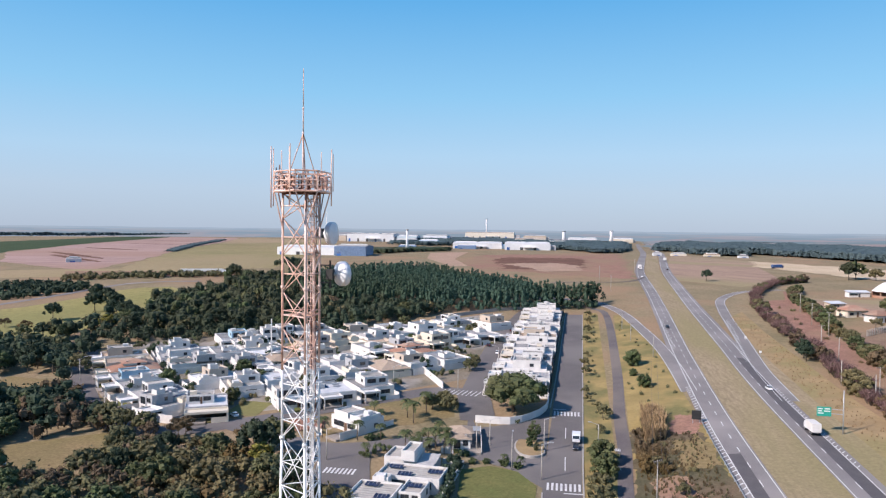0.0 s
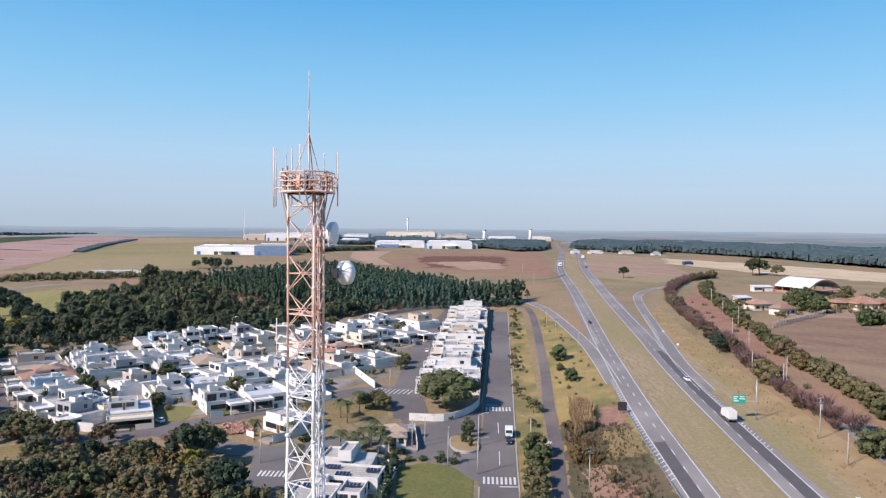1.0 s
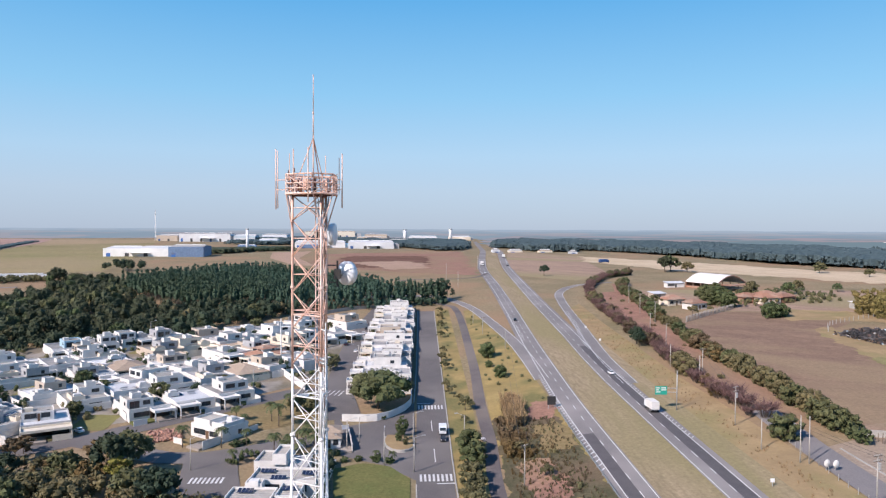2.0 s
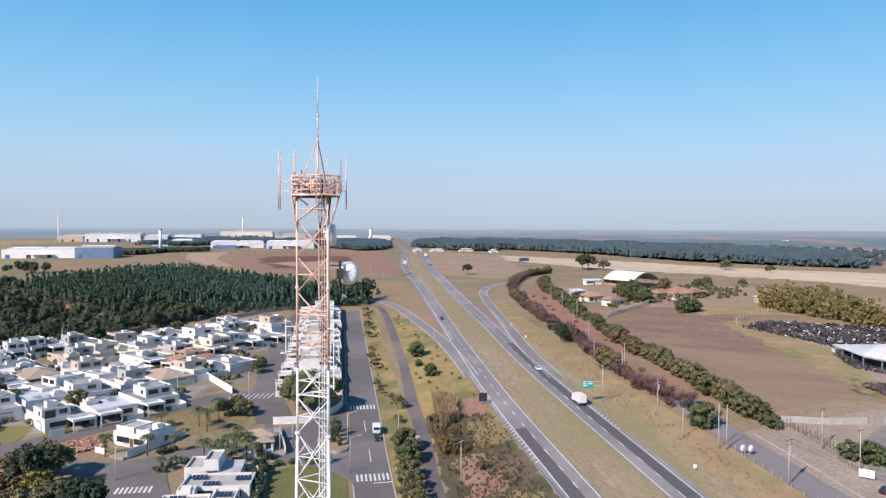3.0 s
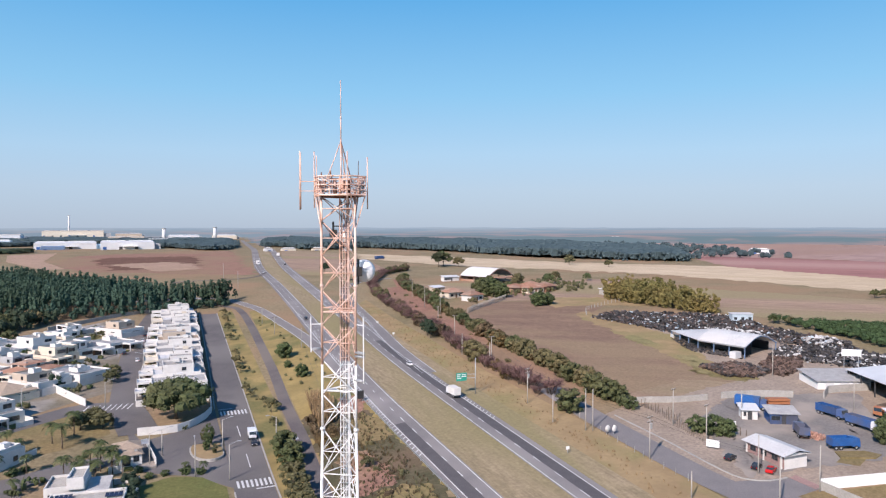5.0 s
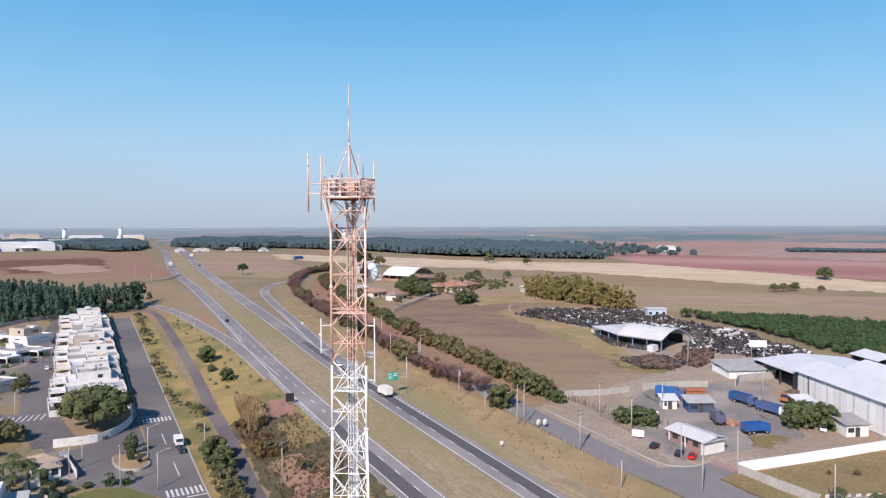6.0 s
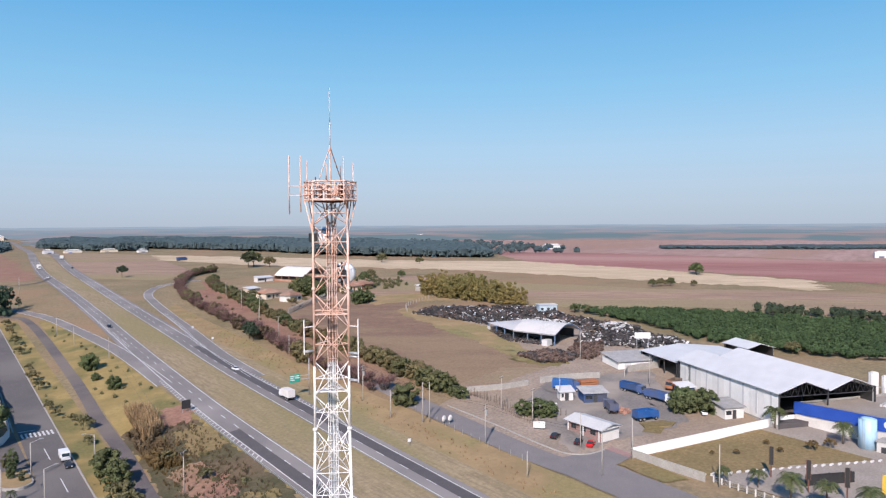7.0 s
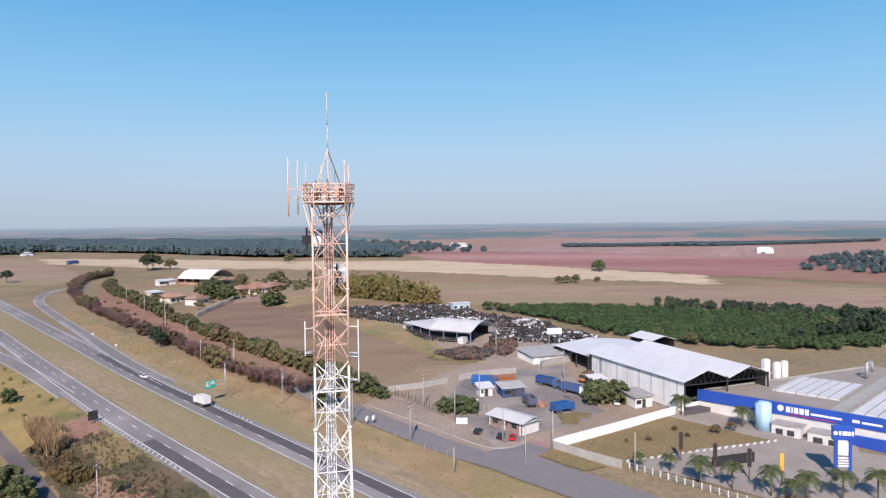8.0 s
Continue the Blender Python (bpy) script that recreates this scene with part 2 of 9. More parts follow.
    "leaf_yellow": material("yellow_green_leaves", (0.24, 0.21, 0.045), (0.18, 0.17, 0.04), 0.3, 0.75, island=0.35, spec=0.2),
    "leaf_bamboo": material("bamboo_leaves", (0.27, 0.20, 0.075), (0.20, 0.16, 0.06), 0.12, 0.75, c3=(0.165, 0.15, 0.055), island=0.26, spec=0.2),
    "leaf_dry": material("dry_brown_leaves", (0.147, 0.107, 0.070), (0.102, 0.077, 0.051), 0.12, 0.9, c3=(0.13, 0.09, 0.04), island=0.26, spec=0.1),
    "twig": material("bare_purple_twigs", (0.215, 0.135, 0.125), (0.15, 0.095, 0.09), 0.05, 0.95, c3=(0.20, 0.12, 0.115), island=0.3, spec=0.05),
    "reed": material("dry_reeds", (0.38, 0.27, 0.15), (0.28, 0.19, 0.11), 0.4, 0.95, island=0.35, spec=0.1),
    "palm": material("palm_fronds", (0.06, 0.085, 0.03), (0.09, 0.10, 0.035), 0.5, 0.6, island=0.35, spec=0.3),
    "scrap": material("dark_scrap", (0.032, 0.032, 0.036), (0.07, 0.063, 0.06), 0.4, 0.7, island=0.8, spec=0.3),
    "scrap_rust": material("rusty_scrap", (0.15, 0.10, 0.08), (0.09, 0.065, 0.055), 0.4, 0.8, island=0.7, spec=0.2),
    "scrap_light": material("pale_scrap", (0.58, 0.58, 0.58), (0.42, 0.41, 0.40), 0.4, 0.7, island=0.5),
    "water": material("pond_water", (0.05, 0.07, 0.08), (0.06, 0.08, 0.09), 0.1, 0.08),
    "crop": material("dark_crop", (0.06, 0.085, 0.04), (0.05, 0.07, 0.035), 0.01, 1.0, fine=12, spec=0.1),
    # near-black colour that holds the shade of the avenue wall
    "wall_shaded": material("dark_painted_wall", (0.04, 0.036, 0.034), (0.028, 0.026, 0.025), 0.4, 0.95, fine=8, spec=0.1),
    "pale_earth": material("pale_scraped_earth", (0.44, 0.30, 0.22), (0.36, 0.25, 0.18), 0.04, 1.0, fine=10, spec=0.1),
    "brick_pile": material("broken_brick", (0.42, 0.22, 0.16), (0.34, 0.20, 0.15), 0.8, 0.95, island=0.3),
    "yard_asphalt": material("dusty_yard_asphalt", (0.25, 0.225, 0.205), (0.19, 0.175, 0.165), 0.10, 0.95, bump=0.01, fine=14, c3=(0.32, 0.275, 0.235), spec=0.2, big=0.5),
    "paver_red": material("red_pavers", (0.36, 0.22, 0.20), (0.30, 0.19, 0.17), 0.5, 0.9, fine=8),
    "orange_box": material("rusty_orange_container", (0.42, 0.17, 0.07), (0.34, 0.13, 0.06), 0.6, 0.7),
}



# ---- building helpers ----
class Geo:
    """Collects faces for one mesh."""

    def __init__(self):
        self.v, self.f = [], []

    def add(self, verts, faces):
        k = len(self.v)
        self.v += [tuple(p) for p in verts]
        self.f += [tuple(i + k for i in q) for q in faces]
        return self

    def box(self, x0, x1, y0, y1, z0, z1):
        return self.add([(x0, y0, z0), (x1, y0, z0), (x1, y1, z0), (x0, y1, z0), (x0, y0, z1), (x1, y0, z1), (x1, y1, z1), (x0, y1, z1)],
                        [(3, 2, 1, 0), (4, 5, 6, 7), (0, 1, 5, 4), (1, 2, 6, 5), (2, 3, 7, 6), (3, 0, 4, 7)])

    def tube(self, p, q, r, r2=None, n=6, caps=True):
        p, q = Vector(p), Vector(q)
        r2 = r if r2 is None else r2
        d = (q - p).normalized()
        u = d.orthogonal().normalized()
        w = d.cross(u)
        vs = []
        for c, rad in ((p, r), (q, r2)):
            vs += [c + rad * (math.cos(2 * math.pi * i / n) * u + math.sin(2 * math.pi * i / n) * w) for i in range(n)]
        fs = [(i, (i + 1) % n, n + (i + 1) % n, n + i) for i in range(n)]
        if caps:
            fs += [tuple(range(n - 1, -1, -1)), tuple(range(n, 2 * n))]
        return self.add(vs, fs)

    def prism(self, pts, z0, z1):
        """An upright prism over a polygon of (x, y), anticlockwise."""
        n = len(pts)
        return self.add([(x, y, z0) for x, y in pts] + [(x, y, z1) for x, y in pts],
                        [tuple(range(n - 1, -1, -1)), tuple(range(n, 2 * n))] + [(i, (i + 1) % n, n + (i + 1) % n, n + i) for i in range(n)])

    def hull_y(self, profile, y0, y1):
        """A solid with the (x, z) profile, anticlockwise seen from -y, drawn along y."""
        n = len(profile)
        return self.add([(x, y0, z) for x, z in profile] + [(x, y1, z) for x, z in profile],
                        [tuple(range(n)), tuple(range(2 * n - 1, n - 1, -1))] + [(i, n + i, n + (i + 1) % n, (i + 1) % n) for i in range(n)])

    def ball(self, c, rx, ry, rz, n=10, m=6):
        vs = [(c[0] + rx * math.sin(math.pi * j / m) * math.cos(2 * math.pi * i / n), c[1] + ry * math.sin(math.pi * j / m) * math.sin(2 * math.pi * i / n), c[2] + rz * math.cos(math.pi * j / m)) for j in range(m + 1) for i in range(n)]
        return self.add(vs, [(j * n + i, (j + 1) * n + i, (j + 1) * n + (i + 1) % n, j * n + (i + 1) % n) for j in range(m) for i in range(n)])

    def mesh(self, name, mat, smooth=False):
        me = bpy.data.meshes.new(name)
        me.from_pydata(self.v, [], self.f)
        me.materials.append(M[mat])
        if smooth:
            me.polygons.foreach_set("use_smooth", [True] * len(me.polygons))
        return me


def ribbed(geo, x0, z0, x1, z1, y0, y1, step, rib=0.018, thick=0.14):
    """A sheet with ribs across its slope, as one closed piece."""
    prof = [(y1, -thick), (y0, -thick)]
    y = y0
    while y < y1 - 0.01:
        e2 = min(y + step, y1)
        prof += [(y, 0.0), (y + (e2 - y) * 0.8, 0.0), (y + (e2 - y) * 0.85, rib), (y + (e2 - y) * 0.95, rib)]
        y = e2
    prof.append((y1, 0.0))
    n = len(prof)
    return geo.add([(x0, y, z0 + d) for y, d in prof] + [(x1, y, z1 + d) for y, d in prof],
                   [tuple(range(n)), tuple(range(2 * n - 1, n - 1, -1))] + [(i, n + i, n + (i + 1) % n, (i + 1) % n) for i in range(n)])


def part(name, geo, mat, parent=None, label="", smooth=False):
    ob = new(name, geo.mesh(name, mat, smooth))
    ob.parent = parent
    if label:
        tagged(ob, label)
    return ob


def plan(x, y, z, turn=0.0):
    """A pose at a place of the plan, in true metres."""
    return pose(S * x, S * y, S * z, 0, 0, turn)


def thing(name, m, label, category, group="", size=S):
    """An empty at the pose m that parents its parts, which are drawn in units of the plan (or in metres, with size 1)."""
    ob = new(name)
    ob.matrix_world = m @ Matrix.Scale(size, 4)
    ob.empty_display_size = 0.3
    return tagged(ob, label, category, group)


def whole(name, geo, mat, label, category, group="", kind="", m=None, smooth=False):
    ob = new(name, geo.mesh(name, mat, smooth))
    ob.matrix_world = (m or Matrix()) @ Matrix.Scale(S, 4)
    return tagged(ob, label, category, group, kind)


# ---- the lie of the land ----
def smooth_step(v, a, b):
    u = np.clip((v - a) / (b - a), 0, 1)
    return u * u * (3 - 2 * u)


def land(x, y):
    """The height of the ground: two gently rising planes that level out into a plateau."""
    x, y = np.asarray(x, float), np.asarray(y, float)
    zl = -2 + 0.055 * (y - 145)
    zr = 3 + 0.045 * (y - 100) + 0.035 * (x - 89)
    v = zl + (zr - zl) * smooth_step(x, 0.0, 42.0)
    v = -6 + 1.5 * np.log1p(np.exp(np.clip((v + 6) / 1.5, -30, 30)))
    return np.where(v < 8, v, 8 + 15 * (1 - np.exp(-np.maximum(v - 8, 0) / 15)))


def up(x, y):
    return float(land(x, y))


def on(x, y, turn=0.0, lift=0.0):
    return plan(x, y, up(x, y) + lift, turn)


def catmull(points, step):
    """Evenly spaced points on a smooth line through the given ones."""
    p = np.array(points, float)
    p = np.vstack([2 * p[0] - p[1], p, 2 * p[-1] - p[-2]])
    out = []
    for i in range(1, len(p) - 2):
        n = max(1, int(np.linalg.norm(p[i + 1] - p[i]) / step))
        for k in range(n):
            t = k / n
            out.append(0.5 * (2 * p[i] + (p[i + 1] - p[i - 1]) * t + (2 * p[i - 1] - 5 * p[i] + 4 * p[i + 1] - p[i + 2]) * t**2 + (3 * p[i] - p[i - 1] - 3 * p[i + 1] + p[i + 2]) * t**3))
    out.append(p[-2])
    return np.array(out)


def normals(line):
    d = np.gradient(line, axis=0)
    d /= np.linalg.norm(d, axis=1)[:, None]
    return np.c_[d[:, 1], -d[:, 0]]  # to the right of the way


def strip(geo, points, a, b, lift, step=5.0, across=2):
    """A ribbon over the land from a to b metres right of a line."""
    line = catmull(points, step)
    nr = normals(line)
    offs = np.linspace(a, b, across)
    rows = np.stack([line + nr * o for o in offs], 1)
    z = land(rows[..., 0], rows[..., 1]) + lift
    k = len(geo.v)
    geo.v += [(float(x), float(y), float(h)) for (x, y), h in zip(rows.reshape(-1, 2), z.ravel())]
    geo.f += [(k + i * across + j, k + i * across + j + 1, k + (i + 1) * across + j + 1, k + (i + 1) * across + j) for i in range(len(line) - 1) for j in range(across - 1)]
    return geo


def patch(geo, left, right, lift, n=24, m=12, rag=0.0):
    """A sheet over the land between two lines."""
    def even(line):
        line = np.array(line, float)
        s = np.r_[0, np.cumsum(np.linalg.norm(np.diff(line, axis=0), axis=1))]
        t = np.linspace(0, s[-1], n + 1)
        return np.c_[np.interp(t, s, line[:, 0]), np.interp(t, s, line[:, 1])]
    a, b = even(left), even(right)
    u = np.linspace(0, 1, m + 1)[None, :, None]
    rows = np.ascontiguousarray(a[:, None] * (1 - u) + b[:, None] * u)
    if rag:
        # ragged outline
        for q in rows.reshape(-1, 2):
            q += rag * np.array(noise.noise_vector(Vector((q[0] * 0.35, q[1] * 0.35, 1.7))))[:2] + rag * 0.6 * np.array(noise.noise_vector(Vector((q[0] * 1.3, q[1] * 1.3, 5.2))))[:2]
    z = land(rows[..., 0], rows[..., 1]) + lift
    k = len(geo.v)
    geo.v += [(float(x), float(y), float(h)) for (x, y), h in zip(rows.reshape(-1, 2), z.ravel())]
    w = m + 1
    geo.f += [(k + i * w + j, k + i * w + j + 1, k + (i + 1) * w + j + 1, k + (i + 1) * w + j) for i in range(n) for j in range(m)]
    return geo


def field(name, left, right, mat, label, lift, n=24, m=12, category="field", rag=0.0):
    return whole(name, patch(Geo(), left, right, lift, n, m, rag), mat, label, category, kind="structure")


# ---- ground ----
def spaced(lo, hi, near_lo, near_hi, step, grow):
    out = list(np.arange(near_lo, near_hi + 0.1, step))
    d = step
    while out[-1] < hi:
        d *= grow
        out.append(min(out[-1] + d, hi))
    d = step
    while out[0] > lo:
        d *= grow
        out.insert(0, max(out[0] - d, lo))
    return np.array(out)


gx, gy = spaced(-4800, 4800, -260, 340, 5, 1.12), spaced(-3000, 4800, -10, 440, 5, 1.12)
GX, GY = np.meshgrid(gx, gy)
GZ = land(GX, GY)
ground_geo = Geo()
ground_geo.v = [(float(x), float(y), float(z)) for x, y, z in zip(GX.ravel(), GY.ravel(), GZ.ravel())]
w = len(gx)
ground_geo.f = [(j * w + i, j * w + i + 1, (j + 1) * w + i + 1, (j + 1) * w + i) for j in range(len(gy) - 1) for i in range(w - 1)]
whole("ground", ground_geo, "ground", "dry grassland with worn olive and brown patches", "ground", kind="structure", smooth=True)

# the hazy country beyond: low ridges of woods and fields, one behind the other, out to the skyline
# haze painted in: glowing colours, paler and bluer on each farther ring
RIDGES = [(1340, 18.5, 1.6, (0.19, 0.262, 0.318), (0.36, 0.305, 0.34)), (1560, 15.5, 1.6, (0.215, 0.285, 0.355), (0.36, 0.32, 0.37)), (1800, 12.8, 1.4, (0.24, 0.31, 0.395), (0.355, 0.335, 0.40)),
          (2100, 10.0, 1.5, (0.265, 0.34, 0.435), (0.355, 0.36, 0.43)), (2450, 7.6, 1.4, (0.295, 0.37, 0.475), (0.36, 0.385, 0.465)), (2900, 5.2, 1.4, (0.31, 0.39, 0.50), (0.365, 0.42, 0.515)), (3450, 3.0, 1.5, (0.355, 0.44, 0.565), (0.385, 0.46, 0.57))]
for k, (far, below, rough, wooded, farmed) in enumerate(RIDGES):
    mat = bpy.data.materials.new("hazy_country")
    mat.use_nodes = True
    n, l = mat.node_tree.nodes, mat.node_tree.links
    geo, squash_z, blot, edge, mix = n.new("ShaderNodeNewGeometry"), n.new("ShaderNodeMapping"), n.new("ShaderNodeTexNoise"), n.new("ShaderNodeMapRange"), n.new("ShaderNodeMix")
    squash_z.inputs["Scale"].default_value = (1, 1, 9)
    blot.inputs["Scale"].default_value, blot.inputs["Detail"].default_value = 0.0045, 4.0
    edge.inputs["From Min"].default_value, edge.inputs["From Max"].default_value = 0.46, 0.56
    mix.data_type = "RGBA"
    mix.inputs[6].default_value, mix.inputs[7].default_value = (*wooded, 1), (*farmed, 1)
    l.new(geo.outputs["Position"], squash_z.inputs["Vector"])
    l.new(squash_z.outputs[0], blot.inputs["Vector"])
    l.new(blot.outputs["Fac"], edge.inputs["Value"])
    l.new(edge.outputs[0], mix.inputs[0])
    # the ridge emits its haze colour; the base stays black
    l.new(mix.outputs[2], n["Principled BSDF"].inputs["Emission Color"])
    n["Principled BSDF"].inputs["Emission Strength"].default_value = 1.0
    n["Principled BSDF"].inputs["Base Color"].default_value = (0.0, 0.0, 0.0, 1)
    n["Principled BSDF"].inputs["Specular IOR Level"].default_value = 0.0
    M["country_" + str(k)] = mat
    ridge, N = Geo(), 420
    for i in range(N + 1):
        t = 2 * math.pi * i / N
        east = float(smooth_step(math.cos(t) - 0.02, 0.0, 0.16))
        rise = rough * (noise.noise(Vector((math.cos(t) * 5, math.sin(t) * 5, k * 7.3))) + 0.6 * noise.noise(Vector((math.cos(t) * 24, math.sin(t) * 24, k * 3.1))) + 0.35 * noise.noise(Vector((math.cos(t) * 90, math.sin(t) * 90, k))))
        top = 50 - (below - rise) * far / 1257
        if far < 2050:
            top = top * east + (up(far * math.cos(t), far * math.sin(t)) - 8) * (1 - east)
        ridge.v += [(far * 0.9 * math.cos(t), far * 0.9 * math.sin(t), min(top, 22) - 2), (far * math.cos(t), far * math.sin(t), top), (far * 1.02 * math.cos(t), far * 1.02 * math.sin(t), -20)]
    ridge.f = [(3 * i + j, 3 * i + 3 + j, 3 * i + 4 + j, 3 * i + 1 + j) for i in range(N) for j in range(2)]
    whole("backdrop", ridge, "country_" + str(k), "glowing far ridge of woods and fields, haze painted in", "hills", kind="structure")

# ---- fields ----
field("field", [(-70, 575), (-95, 640), (-95, 790)], [(44, 505), (50, 650), (58, 880)], "red_earth", "bare reddish field beside the highway", 0.10, n=40, m=30, category="field", rag=10)
field("field", [(-45, 575), (-70, 700), (-60, 745)], [(8, 600), (12, 680), (10, 745)], "burnt", "scorched dark patch of field", 0.2, n=40, m=30, rag=14)
field("field", [(-361, 483), (-392, 602), (-478, 832), (-613, 1203), (-760, 1560)], [(-490, 545), (-604, 680), (-645, 805), (-757, 1085), (-945, 1570)], "pink_field", "ploughed pinkish field on the rise", 0.12, n=60, m=40, rag=6)
field("field", [(-520, 555), (-608, 682), (-650, 808), (-762, 1090), (-950, 1575)], [(-760, 800), (-886, 984), (-945, 1185), (-1032, 1477), (-1110, 1833)], "crop", "dark green crop field along the ridge", 0.14, n=60, m=24, rag=4)
for a2, b2 in (((-430, 600), (-560, 690)), ((-500, 760), (-600, 800)), ((-560, 960), (-660, 985)), ((-660, 1180), (-760, 1200)), ((-405, 560), (-520, 640))):
    field("furrow", [a2, ((a2[0] + b2[0]) / 2, (a2[1] + b2[1]) / 2 - 4), b2], [(a2[0] - 4, a2[1] + 9), ((a2[0] + b2[0]) / 2, (a2[1] + b2[1]) / 2 + 9), (b2[0], b2[1] + 9)], "burnt", "dark weedy contour bank across the pinkish field", 0.3, n=30, m=2, rag=3)
field("field", [(-345, 500), (-388, 602), (-474, 832), (-609, 1203), (-756, 1560)], [(-235, 540), (-255, 650), (-420, 1180), (-520, 1560)], "pasture", "green pasture on the rise", 0.14, n=60, m=40, rag=8)
field("field", [(-470, 390), (-345, 440), (-262, 462)], [(-420, 475), (-330, 515), (-245, 520)], "pasture", "green and brown meadow", 0.14, n=30)
field("field", [(-344, 439), (-302, 456), (-255, 459)], [(-372, 475), (-325, 491), (-275, 493)], "red_earth", "dark reddish strip of bare soil", 0.22, n=20, m=4)
field("field", [(-262, 470), (-235, 478)], [(-272, 486), (-238, 496)], "pale_earth", "pale strip of scraped earth", 0.26, n=12, m=4)
field("field", [(-20, 560), (-40, 610), (-60, 640)], [(10, 575), (6, 630), (-10, 660)], "pale_earth", "pale scraped patch of earth", 0.28, n=30, m=20, rag=9)
field("field", [(-100, 600), (-140, 700), (-160, 820)], [(-84, 600), (-112, 700), (-120, 860)], "pale_earth", "pale dirt track to the factories", 0.2, n=20, m=4)
field("field", [(-225, 236), (-202, 253), (-204, 290), (-202, 312), (-216, 341), (-222, 386)], [(-292, 290), (-272, 318), (-264, 353), (-263, 384), (-258, 396), (-242, 404)], "meadow", "yellowish green meadow beside the wood", 0.10, n=40, m=16)
# right of the highway
field("field", [(92, 145), (93, 200), (95, 240), (106, 290), (128, 310)], [(133, 148), (150, 175), (146, 205), (158, 262), (196, 292)], "brown_field", "brown fallow field beside the scrapyard", 0.08, n=60, m=30, rag=1.6)
field("field", [(132, 168), (135, 160), (140, 150)], [(126, 163), (128, 156), (133, 149)], "lawn_dry", "green weedy corner of the fallow field", 0.12, n=20, m=10, rag=2.5)
field("field", [(149, 262), (144, 240), (139, 205), (134, 180), (129, 163)], [(158, 264), (157, 235), (157, 207), (147, 186), (140, 165)], "bank", "dry trodden strip beside the scrapyard", 0.115, n=60, m=12, rag=2.2)
field("field", [(138, 212), (137, 205), (136, 199)], [(144, 212), (143.5, 204), (142, 198)], "pasture", "green weedy patch beside the scrapyard", 0.15, n=24, m=12, rag=2.4)
field("field", [(137, 181), (134, 171), (129, 160)], [(142, 179), (140, 169), (134, 158)], "pasture", "green weedy edge below the scrap hall", 0.15, n=24, m=12, rag=2.2)
field("field", [(150, 279), (168, 281), (190, 268)], [(166, 312), (186, 302), (204, 286)], "bank", "pale dry grass beyond the fallow field", 0.13, n=40, m=16, rag=3)
field("field", [(93, 146), (94, 152), (120, 158)], [(94, 143), (110, 146), (130, 149)], "fallow", "paler trodden edge of the fallow field", 0.11, n=30, m=10, rag=2.0)
field("field", [(128, 312), (120, 350), (116, 400)], [(200, 296), (240, 330), (262, 372)], "fallow", "dry grass around the ranch house", 0.06, n=30, m=20)
field("field", [(70, 500), (76, 560), (88, 670), (118, 860)], [(104, 455), (140, 500), (158, 640), (178, 726)], "fallow", "reddish roadside field", 0.08, n=30, m=12)
field("field", [(158, 645), (202, 518), (257, 446), (294, 379), (310, 327), (330, 262), (362, 176)], [(178, 735), (245, 622), (299, 516), (355, 455), (393, 411), (395, 290), (402, 198)], "straw", "pale harvested straw field", 0.12, n=120, m=24, rag=9)
field("field", [(240, 335), (270, 292), (300, 235), (344, 186), (405, 100)], [(206, 232), (225, 215), (262, 180), (287, 132), (330, 80)], "fallow", "pale brown fallow field", 0.10, n=60, m=30, rag=5)
field("field", [(384, 418), (391, 349), (403, 258), (409, 182), (421, 122)], [(456, 553), (522, 457), (552, 346), (574, 250), (640, 130)], "red_field", "ploughed red soil field", 0.14, n=80, m=40, rag=9)
field("field", [(456, 560), (526, 460), (556, 350), (580, 245), (640, 125)], [(800, 1250), (1000, 950), (1150, 700), (1250, 420), (1320, 240)], "pink_field", "distant pinkish ploughed field", 0.16, n=80, m=60, rag=12)
field("field", [(410, 172), (423, 112), (436, 60)], [(520, 160), (506, 118), (520, 40)], "red_earth", "bare red earth field", 0.18)
# housing estate and verges
field("verge", [(3.9, 120), (3.9, 200), (7.6, 350)], [(10.4, 120), (11.6, 190), (14.2, 350)], "yellow", "yellow dry grass verge between avenue and lane", 0.05, n=60, m=4, category="verge")
field("verge", [(13.4, 120), (15, 170), (17.7, 240), (21, 340)], [(32.3, 120), (32.2, 175), (31.5, 250), (28, 340)], "yellow", "yellow dry grass slope below the highway", 0.05, n=60, m=8, category="verge")
field("verge", [(13.6, 100), (13.9, 140), (15.2, 176)], [(32.0, 100), (32.0, 140), (31.4, 172)], "scrub", "brown scrub slope below the highway", 0.09, n=90, m=24, category="verge", rag=1.8)
field("verge", [(25, 171), (25.5, 180), (27, 185)], [(30.5, 170), (31.8, 178), (31.5, 184)], "red_earth", "sandy reddish patch below the crash barrier", 0.12, n=24, m=12, category="verge", rag=1.6)
field("verge", [(24, 150), (24.5, 160), (25, 168)], [(31.2, 150), (31.4, 160), (30.5, 168)], "lawn_dry", "greenish grass patch below the highway", 0.14, n=30, m=16, category="verge", rag=2.2)
field("verge", [(17, 128), (18, 136), (18, 146)], [(24, 126), (25, 136), (24, 147)], "red_earth", "worn brown patch in the scrub", 0.13, n=30, m=16, category="verge", rag=2.4)
field("verge", [(22, 108), (22, 118), (21, 126)], [(31, 108), (31, 116), (29, 124)], "lawn_dry", "olive grass patch in the scrub", 0.13, n=30, m=16, category="verge", rag=2.4)
field("verge", [(57.2, 60), (57.2, 120), (57.4, 180), (60, 240), (64, 285), (68, 320)], [(63.5, 60), (63.5, 120), (63, 180), (64, 240), (67, 290), (72, 330)], "median", "khaki grass verge beside the highway", 0.05, n=60, m=4, category="verge")
